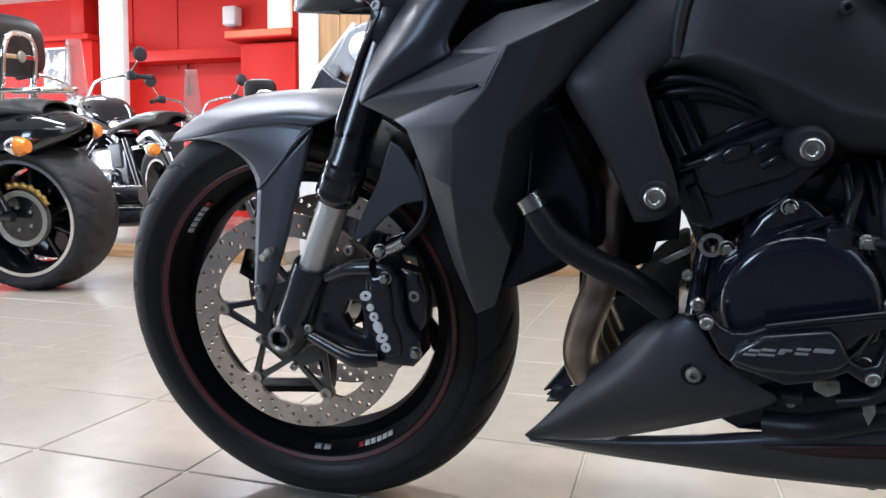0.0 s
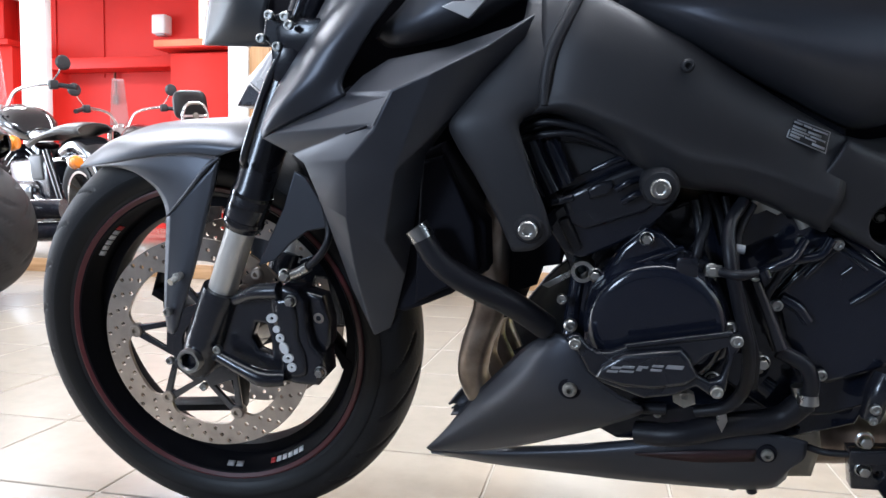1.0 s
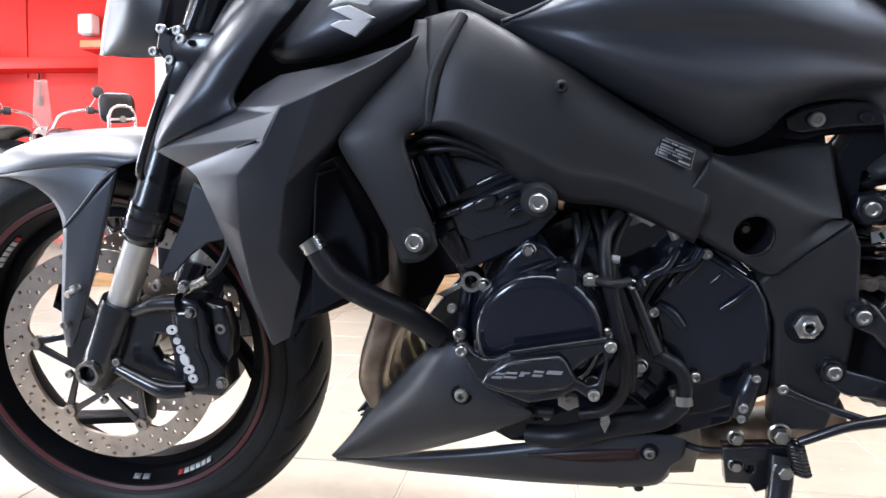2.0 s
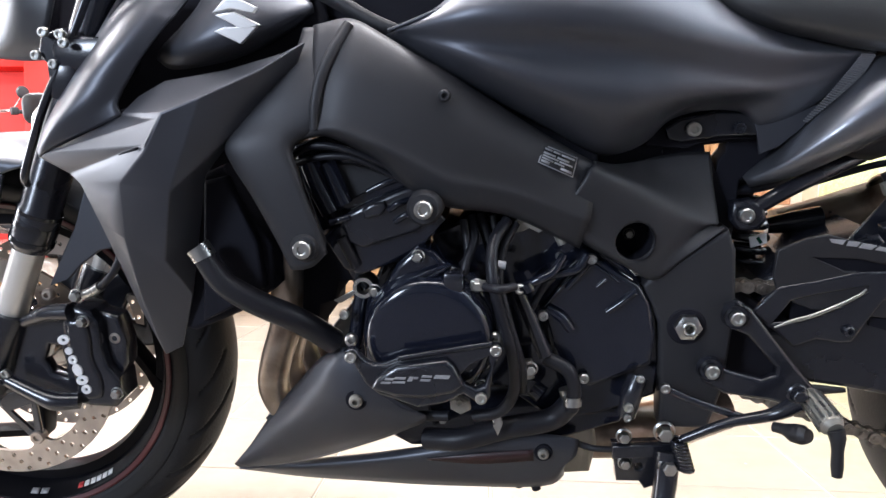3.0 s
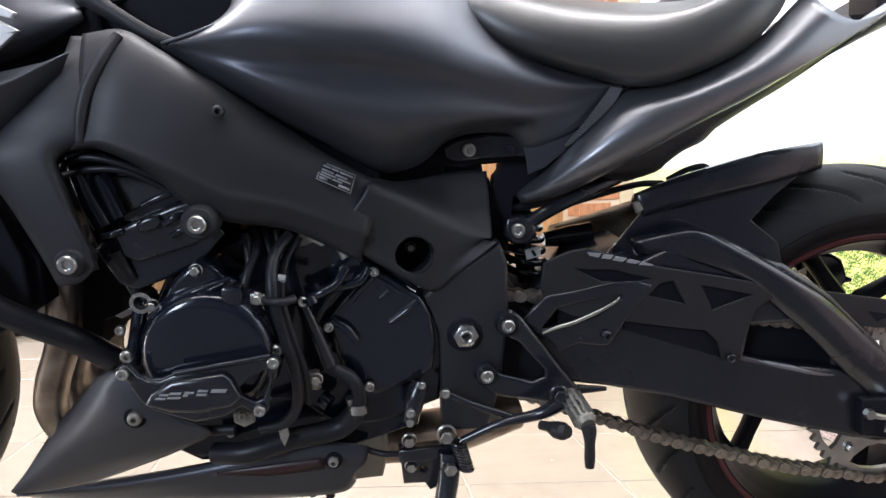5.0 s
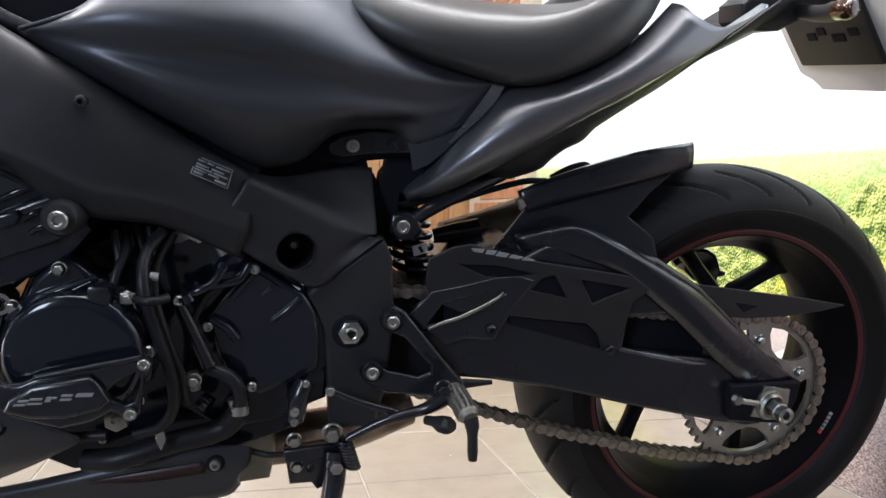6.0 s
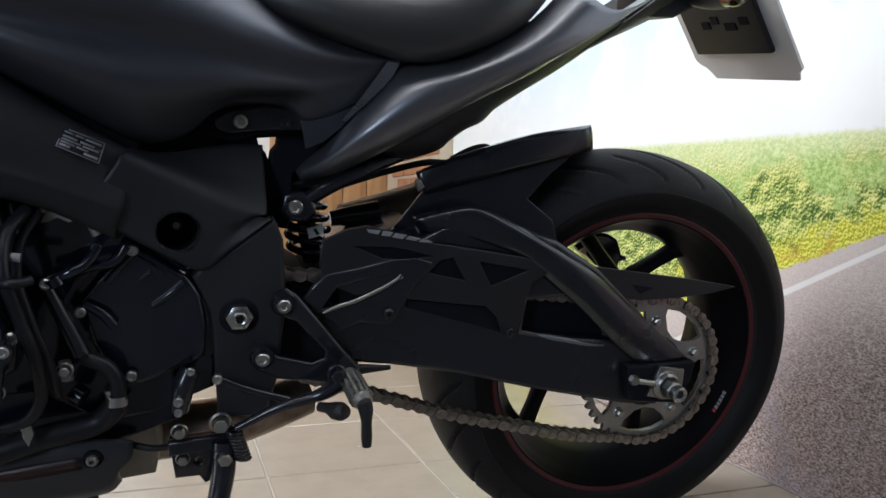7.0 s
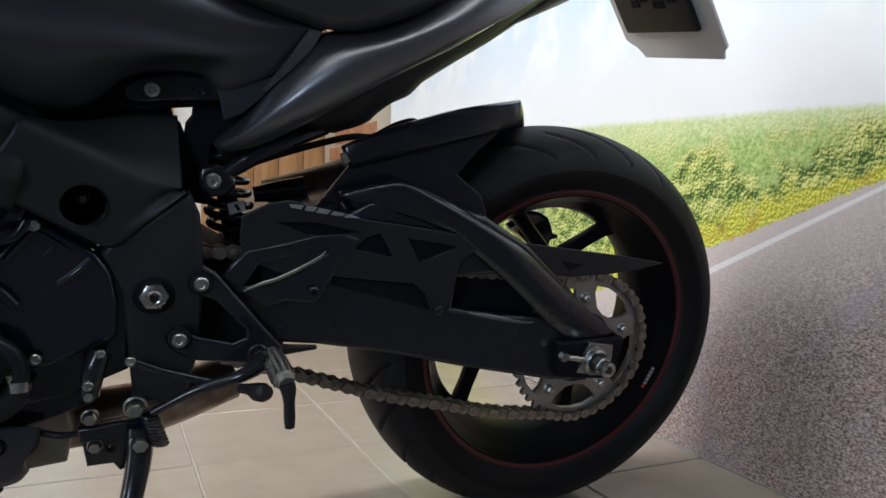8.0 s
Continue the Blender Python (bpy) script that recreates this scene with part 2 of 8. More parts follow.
def box(name, x0, x1, y0, y1, z0, z1, mat, parent=None, bevel=0.0, label="", seg=2):
    return part(name, box_bm(x0, x1, y0, y1, z0, z1, bevel, seg), mat, parent, label)


def bolt_mesh(kind):
    if kind == "socket":  # round head with a hexagon socket
        bm = lathe_bm([(0.0, -0.15), (0.42, -0.18), (0.50, -0.48), (0.58, -0.55), (0.86, -0.55), (1.0, -0.42), (1.0, 0.4)], 20)
    elif kind == "hex":  # hexagon head on a flange
        bm = lathe_bm([(1.25, 0.5), (1.25, 0.3), (1.05, 0.15)], 24)
        head = lathe_bm([(0.0, -0.7), (0.72, -0.7), (0.86, -0.6), (0.88, 0.2)], 6)
        me = bpy.data.meshes.new("head")
        head.to_mesh(me)
        head.free()
        bm.from_mesh(me)
    else:  # domed button head
        bm = lathe_bm([(0.0, 0.1), (0.36, 0.1), (0.42, -0.5), (0.7, -0.48), (0.95, -0.25), (1.0, 0.1), (1.0, 0.4)], 20)
    bmesh.ops.recalc_face_normals(bm, faces=bm.faces)
    me = bpy.data.meshes.new("bolt_" + kind)
    bm.to_mesh(me)
    bm.free()
    smooth_mesh(me, 30)
    return me


BOLT_MESH = {}


def bolt(parent, x, y, z, r, kind="socket", mat=None, name="bolt", turn=0.0):
    mat = mat or STEEL
    key = (kind, mat.name)
    if key not in BOLT_MESH:
        me = bolt_mesh(kind)
        me.materials.append(mat)
        BOLT_MESH[key] = me
    r *= 0.84
    ob = new(name, BOLT_MESH[key])
    ob.parent = parent
    ob.matrix_basis = Matrix.Translation((x, y, z)) @ pose(0, 0, 0, 0, turn, 0) @ Matrix.Diagonal((r * 0.88, r, r * 0.88, 1))
    return ob


def bar_marks(name, rows, y, mat, parent, thick=0.0008, label=""):
    """Flat printed marks: quads (x0, z0, x1, z1, height) lying along a sloping line."""
    bm = bmesh.new()
    for x0, z0, x1, z1, h in rows:
        d = Vector((x1 - x0, 0, z1 - z0)).normalized()
        up = Vector((-d.z, 0, d.x)) * h / 2
        a, b = Vector((x0, y, z0)), Vector((x1, y, z1))
        vs = [a - up, b - up, b + up, a + up]
        lo = [bm.verts.new(v) for v in vs]
        hi = [bm.verts.new(v + Vector((0, thick, 0))) for v in vs]
        bm.faces.new(lo)
        bm.faces.new(hi[::-1])
        for k in range(4):
            bm.faces.new((lo[k], hi[k], hi[(k + 1) % 4], lo[(k + 1) % 4]))
    return part(name, bm, mat, parent, label)


def punch(ob, cx, cz, r):
    """Cuts a round opening through a skin, with its edge on the circle."""
    bm = bmesh.new()
    bm.from_mesh(ob.data)
    bmesh.ops.subdivide_edges(bm, edges=[e for e in bm.edges if all(math.hypot(v.co.x - cx, v.co.z - cz) < 2 * r for v in e.verts)], cuts=1, use_grid_fill=True)
    dead = [f for f in bm.faces if math.hypot(f.calc_center_median().x - cx, f.calc_center_median().z - cz) < r]
    bmesh.ops.delete(bm, geom=dead, context="FACES")
    for v in bm.verts:
        d = math.hypot(v.co.x - cx, v.co.z - cz)
        if v.is_boundary and d < 1.6 * r:
            v.co.x, v.co.z = cx + (v.co.x - cx) * r / d, cz + (v.co.z - cz) * r / d
    bm.to_mesh(ob.data)
    bm.free()
    smooth_mesh(ob.data, 50)


# ---- the showroom ----
WALL_X, BACK_Y, CEIL = 1.887, 6.3, 2.68


def nodes_of(m):
    m.use_nodes = True
    return m.node_tree, m.node_tree.nodes["Principled BSDF"]


def maths(nt, op, a, b=0.0, c=0.0):
    n = nt.nodes.new("ShaderNodeMath")
    n.operation = op
    for k, v in enumerate((a, b, c)):
        if isinstance(v, (int, float)):
            n.inputs[k].default_value = v
        else:
            nt.links.new(v, n.inputs[k])
    return n.outputs[0]


def step(nt, v, lo, hi):
    n = nt.nodes.new("ShaderNodeMapRange")
    n.interpolation_type = "SMOOTHSTEP"
    nt.links.new(v, n.inputs["Value"])
    n.inputs["From Min"].default_value, n.inputs["From Max"].default_value = lo, hi
    return n.outputs["Result"]


def blend(nt, fac, a, b):
    n = nt.nodes.new("ShaderNodeMix")
    n.data_type = "RGBA"
    if isinstance(fac, (int, float)):
        n.inputs[0].default_value = fac
    else:
        nt.links.new(fac, n.inputs[0])
    for k, v in ((6, a), (7, b)):
        if isinstance(v, tuple):
            n.inputs[k].default_value = (*v, 1)
        else:
            nt.links.new(v, n.inputs[k])
    return n.outputs[2]


def noise_of(nt, vec, scale, detail=4, stretch=(1, 1, 1), rough=0.6):
    mp = nt.nodes.new("ShaderNodeMapping")
    mp.inputs["Scale"].default_value = stretch
    nt.links.new(vec, mp.inputs["Vector"])
    n = nt.nodes.new("ShaderNodeTexNoise")
    n.inputs["Scale"].default_value, n.inputs["Detail"].default_value, n.inputs["Roughness"].default_value = scale, detail, rough
    nt.links.new(mp.outputs["Vector"], n.inputs["Vector"])
    return n.outputs["Fac"]


def tile_material():
    m = bpy.data.materials.new("beige_floor_tile")
    nt, b = nodes_of(m)
    geo = nt.nodes.new("ShaderNodeNewGeometry")
    info = nt.nodes.new("ShaderNodeObjectInfo")
    p = geo.outputs["Position"]
    cloud = noise_of(nt, p, 14, 5)
    fine = noise_of(nt, p, 120, 3)
    c = blend(nt, step(nt, cloud, 0.35, 0.7), (0.355, 0.312, 0.255), (0.315, 0.278, 0.228))
    c = blend(nt, maths(nt, "MULTIPLY", info.outputs["Random"], 0.35), c, (0.335, 0.302, 0.256))
    c = blend(nt, maths(nt, "MULTIPLY", step(nt, fine, 0.55, 0.8), 0.12), c, (0.27, 0.235, 0.19))
    nt.links.new(c, b.inputs["Base Color"])
    nt.links.new(maths(nt, "MULTIPLY_ADD", cloud, 0.14, 0.17), b.inputs["Roughness"])
    bp = nt.nodes.new("ShaderNodeBump")
    bp.inputs["Strength"].default_value, bp.inputs["Distance"].default_value = 0.03, 0.001
    nt.links.new(cloud, bp.inputs["Height"])
    nt.links.new(bp.outputs["Normal"], b.inputs["Normal"])
    return m


TILE = tile_material()
GROUT = material("tile_grout", (0.40, 0.36, 0.30), 0.8, scale=200, bump=0.3, stains=0.5)
RED = material("red_wall_paint", (0.56, 0.020, 0.012), 0.5, spec=0.2, scale=60, bump=0.08, stains=0.25, stain_scale=2)
WHITE = material("white_wall_paint", (0.78, 0.77, 0.74), 0.6, scale=80, bump=0.1, stains=0.2, stain_scale=2)
CEILING = material("white_ceiling_paint", (0.80, 0.79, 0.76), 0.7, stains=0.15, stain_scale=2)
# near-black for added, unseen surfaces that keep the motorcycle's reflections dark
UNSEEN_DARK = material("dark_shop_front", (0.050, 0.058, 0.070), 0.5, stains=0.3, stain_scale=1)
ORANGE = material("orange_shelf_paint", (0.70, 0.16, 0.05), 0.4, stains=0.2)


def wood_material(name, c0, c1, along="z"):
    m = bpy.data.materials.new(name)
    nt, b = nodes_of(m)
    p = nt.nodes.new("ShaderNodeNewGeometry").outputs["Position"]
    st = (14, 14, 1) if along == "z" else (1, 14, 14)
    g = noise_of(nt, p, 4, 6, st)
    c = blend(nt, step(nt, g, 0.3, 0.7), c0, c1)
    nt.links.new(c, b.inputs["Base Color"])
    b.inputs["Roughness"].default_value = 0.42
    return m


PINE = wood_material("pine_panel_wood", (0.52, 0.30, 0.14), (0.38, 0.20, 0.085))
PINE_FLAT = wood_material("pine_skirting_wood", (0.50, 0.30, 0.15), (0.36, 0.20, 0.09), "x")


def lit_noise(nt, p, scale, drop, detail=4, rough=0.65, gain=12.0):
    """Noise shaded as printed foliage is: bright where a clump's top faces the sky."""
    ad = nt.nodes.new("ShaderNodeVectorMath")
    ad.operation = "ADD"
    nt.links.new(p, ad.inputs[0])
    ad.inputs[1].default_value = (0, drop * 0.5, drop)
    here, above = noise_of(nt, p, scale, detail, rough=rough), noise_of(nt, ad.outputs[0], scale, detail, rough=rough)
    return maths(nt, "MULTIPLY_ADD", maths(nt, "SUBTRACT", here, above), gain, 0.5)


def mural_material():
    """A printed landscape: pale sky, a hedge of weeds, a grass verge and a grey road with a white line."""
    m = bpy.data.materials.new("landscape_print")
    nt, b = nodes_of(m)
    p = nt.nodes.new("ShaderNodeNewGeometry").outputs["Position"]
    sep = nt.nodes.new("ShaderNodeSeparateXYZ")
    nt.links.new(p, sep.inputs[0])
    y, z = sep.outputs["Y"], sep.outputs["Z"]
    leaf = noise_of(nt, p, 110, 6, (1, 1, 1.2), 0.8)
    clump = noise_of(nt, p, 17, 4, rough=0.65)
    mass = noise_of(nt, p, 6, 3)
    edge = noise_of(nt, p, 60, 5, rough=0.8)
    # sky
    sky = blend(nt, step(nt, z, 0.66, 1.10), (0.92, 0.94, 0.94), (0.66, 0.81, 0.93))
    sky = blend(nt, step(nt, mass, 0.42, 0.66), sky, (0.90, 0.94, 0.95))
    # meadow and hedge
    horizon = maths(nt, "MULTIPLY_ADD", y, 0.036, 0.661)
    verge = maths(nt, "MULTIPLY_ADD", y, -0.365, 0.424)
    up = maths(nt, "DIVIDE", maths(nt, "SUBTRACT", z, verge), maths(nt, "SUBTRACT", horizon, verge))
    big_lit, small_lit = lit_noise(nt, p, 26, 0.016, 3, 0.55, 4.0), lit_noise(nt, p, 150, 0.0034, 5, 0.78, 6.0)
    lit = maths(nt, "ADD", maths(nt, "MULTIPLY", big_lit, 0.45), maths(nt, "MULTIPLY", small_lit, 0.55))
    weeds = blend(nt, step(nt, lit, 0.22, 0.56), (0.055, 0.125, 0.035), (0.40, 0.50, 0.11))
    weeds = blend(nt, step(nt, lit, 0.60, 0.90), weeds, (0.82, 0.82, 0.32))
    field = blend(nt, step(nt, small_lit, 0.20, 0.80), (0.34, 0.44, 0.08), (0.82, 0.80, 0.36))
    field = blend(nt, step(nt, mass, 0.46, 0.60), field, blend(nt, step(nt, leaf, 0.40, 0.60), (0.26, 0.44, 0.10), (0.58, 0.72, 0.28)))
    tall = maths(nt, "MULTIPLY_ADD", maths(nt, "SUBTRACT", mass, 0.5), 1.6, maths(nt, "MULTIPLY_ADD", maths(nt, "SUBTRACT", clump, 0.5), 1.0, up))
    green = blend(nt, step(nt, tall, 0.50, 0.74), weeds, field)
    haze = blend(nt, step(nt, leaf, 0.35, 0.65), (0.60, 0.72, 0.32), (0.82, 0.88, 0.58))
    green = blend(nt, maths(nt, "MULTIPLY", step(nt, up, 0.72, 1.0), 0.8), green, haze)
    grass = blend(nt, step(nt, small_lit, 0.25, 0.75), (0.36, 0.42, 0.03), (0.88, 0.84, 0.16))
    grass = blend(nt, maths(nt, "MULTIPLY", step(nt, clump, 0.50, 0.62), 0.7), grass, blend(nt, step(nt, leaf, 0.4, 0.6), (0.42, 0.26, 0.03), (0.74, 0.54, 0.10)))
    low = maths(nt, "MULTIPLY_ADD", maths(nt, "SUBTRACT", clump, 0.5), 0.7, up)
    green = blend(nt, step(nt, low, 0.14, 0.30), grass, green)
    # road: pale grit with dark and light chips
    grit = maths(nt, "MULTIPLY_ADD", noise_of(nt, p, 330, 2, (1, 0.55, 1.1), 0.6), 0.6, maths(nt, "MULTIPLY", noise_of(nt, p, 130, 6, (1, 0.55, 1.3), 0.85), 0.4))
    fleck = noise_of(nt, p, 260, 2, (1, 0.6, 1.3), 0.6)
    road = blend(nt, step(nt, grit, 0.36, 0.66), (0.13, 0.095, 0.088), (0.68, 0.56, 0.53))
    road = blend(nt, maths(nt, "MULTIPLY", step(nt, fleck, 0.60, 0.70), 0.7), road, (0.07, 0.055, 0.050))
    road = blend(nt, maths(nt, "MULTIPLY", step(nt, clump, 0.42, 0.62), 0.22), road, (0.30, 0.22, 0.18))
    road = blend(nt, maths(nt, "MULTIPLY", step(nt, mass, 0.50, 0.64), 0.35), road, (0.34, 0.32, 0.40))
    down = maths(nt, "SUBTRACT", verge, z)
    road = blend(nt, maths(nt, "MULTIPLY", step(nt, down, 0.26, 0.0), 0.80), road, (0.72, 0.65, 0.62))
    line = maths(nt, "ABSOLUTE", maths(nt, "SUBTRACT", z, maths(nt, "MULTIPLY_ADD", y, -0.470, 0.380)))
    wide = maths(nt, "MULTIPLY_ADD", y, 0.008, 0.0062)
    road = blend(nt, maths(nt, "MULTIPLY", step(nt, maths(nt, "SUBTRACT", line, wide), 0.002, -0.002), 0.9), road, (0.88, 0.87, 0.86))
    ragged = maths(nt, "MULTIPLY_ADD", maths(nt, "SUBTRACT", edge, 0.5), 0.03, maths(nt, "SUBTRACT", z, verge))
    c = blend(nt, step(nt, ragged, -0.003, 0.003), road, green)
    tops = maths(nt, "MULTIPLY_ADD", maths(nt, "SUBTRACT", edge, 0.5), 0.02, maths(nt, "SUBTRACT", z, horizon))
    c = blend(nt, step(nt, tops, -0.006, 0.010), c, sky)
    nt.links.new(c, b.inputs["Base Color"])
    b.inputs["Roughness"].default_value = 0.27
    b.inputs["Specular IOR Level"].default_value = 0.4
    return m


MURAL = mural_material()


def structure(ob, label):
    return tagged(ob, label, kind="structure")


# floor: grout bed and tiles laid on a square grid
floor = structure(box("floor", -9.1, 2.1, -4.1, BACK_Y + 0.1, -0.12, -0.0025, GROUT), "beige square ceramic floor tiles with grey grout")
TS, TURN_T = 0.307, math.atan(0.0203)


def tile_mesh(g=0.0022):
    h = TS / 2 - g
    return box_bm(-h, h, -h, h, -0.012, 0.0, 0.0016, 1)


bm = tile_mesh()
TILE_ME = bpy.data.meshes.new("tile")
bm.to_mesh(TILE_ME)
bm.free()
TILE_ME.materials.append(TILE)
rest = bmesh.new()
grid_m = Matrix.Translation((-0.559, -0.026, 0)) @ Matrix.Rotation(TURN_T, 4, "Z")
rng = random.Random(4)
near_tiles = []
for i in range(-28, 9):
    for j in range(-14, 22):
        at = grid_m @ Vector(((i + 0.5) * TS, (j + 0.5) * TS, 0))
        if not (-9.2 < at.x < WALL_X + 0.1 and -3.84 < at.y < BACK_Y + 0.1):
            continue
        m = Matrix.Translation(at) @ Matrix.Rotation(TURN_T + rng.uniform(-0.002, 0.002), 4, "Z") @ Matrix.Rotation(rng.uniform(-0.0016, 0.0016), 4, "X")
        if -3.0 < at.x < 2.0 and -0.75 < at.y < 3.2:
            near_tiles.append(m)
        else:
            me = TILE_ME.copy()
            me.transform(m)
            rest.from_mesh(me)
            bpy.data.meshes.remove(me)
tagged(part("far_tiles", rest, TILE, floor), kind="stuff")

# walls, ceiling
# out-of-view floor sheet, added so the bike's side mirrors something dark
DARK_FLOOR = material("dark_carpet", (0.070, 0.070, 0.075), 0.95, scale=400, bump=0.6, stains=0.5, stain_scale=8, spec=0.1)
structure(box("floor_carpet", -9.0, 1.88, -3.99, -0.42, 0.001, 0.007, DARK_FLOOR, None, 0.002), "unseen dark floor sheet added to darken reflections")
structure(box("wall_north", -9.1, 2.1, BACK_Y, BACK_Y + 0.2, 0, CEIL, RED), "bright red painted back wall of the showroom")
bm = box_bm(-9.2, -9.0, -4.1, -1.2, 0, CEIL)
for y0, y1, z0, z1 in ((5.2, BACK_Y, 0, CEIL), (-1.2, 5.2, 0, 0.45), (-1.2, 5.2, 2.45, CEIL), (1.9, 2.1, 0.45, 2.45)):
    box_bm(-9.2, -9.0, y0, y1, z0, z1, bm=bm)
structure(part("wall_west", bm, WHITE), "white side wall with wide shop windows")
bm = box_bm(-9.1, -2.95, -4.2, -4.0, 0, CEIL)
for x0, x1, z0, z1 in ((-1.55, 2.1, 0, CEIL), (-2.95, -1.55, 0, 0.85), (-2.95, -1.55, 2.30, CEIL)):
    box_bm(x0, x1, -4.2, -4.0, z0, z1, bm=bm)
structure(part("wall_south", bm, UNSEEN_DARK), "unseen dark closing wall with a window")
front_window = structure(new("window_front"), "dark framed window in the unseen closing wall")
for x0, x1, z0, z1 in ((-2.95, -2.90, 0.85, 2.30), (-1.60, -1.55, 0.85, 2.30), (-2.90, -1.60, 0.85, 0.90), (-2.90, -1.60, 2.25, 2.30), (-2.27, -2.23, 0.90, 2.25)):
    box("window_frame", x0, x1, -4.14, -4.06, z0, z1, UNSEEN_DARK, front_window, 0.006)
structure(box("wall_east", WALL_X + 0.004, WALL_X + 0.2, -0.96, BACK_Y, 0, CEIL, WHITE), "white wall behind the printed landscape")
# unseen wall past the mural, added dark so the frame reflects less
structure(box("wall_east_front", WALL_X + 0.004, WALL_X + 0.2, -4.1, -0.961, 0, CEIL, UNSEEN_DARK), "unseen dark wall added to darken reflections")
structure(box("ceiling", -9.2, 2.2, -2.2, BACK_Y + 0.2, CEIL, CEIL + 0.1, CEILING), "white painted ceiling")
# unseen ceiling part, added dark and low to cut reflected light
structure(box("ceiling_low", -9.2, 2.2, -4.2, -2.201, CEIL - 0.25, CEIL + 0.1, UNSEEN_DARK), "unseen dark ceiling part added to darken reflections")

mural = tagged(box("wall_mural", WALL_X, WALL_X + 0.003, -0.95, 1.87, 0.004, 2.3, MURAL), "large printed wall mural of a country road and hedges", "mural")


# ---- lamps on the ceiling ----
TUBE_GLOW = bpy.data.materials.new("lamp_diffuser")
nt_, b_ = nodes_of(TUBE_GLOW)
b_.inputs["Base Color"].default_value = (0.9, 0.9, 0.88, 1)
b_.inputs["Emission Color"].default_value = (1.0, 0.96, 0.91, 1)
b_.inputs["Emission Strength"].default_value = 6.0


def ceiling_lamp(x, y, sx=1.45, sy=0.20, watts=22):
    lamp = thing("ceiling_light", "long white fluorescent ceiling light with frosted diffuser", "ceiling light", "lights on the ceiling", pose(x, y, CEIL))
    box("housing", -sx / 2 - 0.02, sx / 2 + 0.02, -sy / 2 - 0.02, sy / 2 + 0.02, -0.04, 0.0, WHITE_PLASTIC, lamp, 0.006)
    box("diffuser", -sx / 2, sx / 2, -sy / 2, sy / 2, -0.075, -0.041, TUBE_GLOW, lamp, 0.01)
    area_light("lamp", x, y, CEIL - 0.09, sx, sy, watts)
    return lamp


for lx, ly, w in ((-5.2, 0.8, 78), (-5.2, 4.2, 78), (-2.6, 0.8, 58), (-2.6, 4.4, 72), (-1.25, 0.75, 62), (-0.4, 2.2, 36), (0.0, 4.4, 32), (0.30, -0.15, 39), (1.15, -0.12, 39), (0.05, -1.35, 8), (1.2, -1.05, 6)):
    ceiling_lamp(lx, ly, watts=w)


# daylight in the shop windows, and in the front wall's window
for wy in (0.35, 3.65):
    area_light("window_daylight", -9.05, wy, 1.45, 1.9, 3.0, 300, (0.93, 0.97, 1.0), (90, 0, -90))
area_light("front_daylight", -2.25, -4.03, 1.575, 1.28, 1.32, 110, (0.72, 0.85, 1.0), (90, 0, 0))


# ---- the motorcycle ----
LEAN = 10.42
bike = thing("motorcycle", "matte black naked sports motorcycle leaning on its side stand", "motorcycle", m=pose(0, 0, 0, LEAN, 0, 0))


def tyre_mesh(R, half, rim_r, rim_half, n, m, grooves, skew, groove_w, depth):
    """A tyre with a round crown and slanting grooves cut into the tread."""
    prof = [(rim_r - 0.004, -rim_half + 0.004), (rim_r + 0.004, -rim_half - 0.003), (rim_r + 0.012, -rim_half - 0.007)]
    side = rim_r + 0.35 * (R - rim_r)
    prof.append((side, -half * 0.985))
    k = m
    for i in range(k + 1):
        a = math.pi * (i / k)
        s = -math.cos(a)
        prof.append((side + (R - side) * math.sin(a) ** 0.80 if 0 < i < k else side + 0.004, half * s))
    prof += [(side, half * 0.985), (rim_r + 0.012, rim_half + 0.007), (rim_r + 0.004, rim_half + 0.003), (rim_r - 0.004, rim_half - 0.004)]
    bm = bmesh.new()
    rings = []
    for j in range(n):
        th = 2 * math.pi * j / n
        ring = []
        for r, y in prof:
            cut = 0.0
            v = y / half
            if r > side + 0.30 * (R - side) and 0.10 < abs(v) < 0.93:
                side_no = 0 if v < 0 else 1
                ph = (th * grooves / (2 * math.pi) + skew * (abs(v) ** 1.5) + 0.5 * side_no) % 1.0
                lng = 0.10 + 0.0 if (int(th * grooves / (2 * math.pi) + skew * (abs(v) ** 1.5) + 0.5 * side_no) % 2) else 0.38
                off = abs(ph - 0.5) / (groove_w * 0.75)
                if off < 1.0 and abs(v) > lng:
                    cut = depth * (1.0 - off * off) * min(1.0, (abs(v) - lng) * 12.0)
            ring.append(bm.verts.new(((r - cut) * math.cos(th), y, (r - cut) * math.sin(th))))
        rings.append(ring)
    for j in range(n):
        a, b = rings[j], rings[(j + 1) % n]
        for i in range(len(prof) - 1):
            bm.faces.new((a[i], b[i], b[i + 1], a[i + 1]))
    return bm


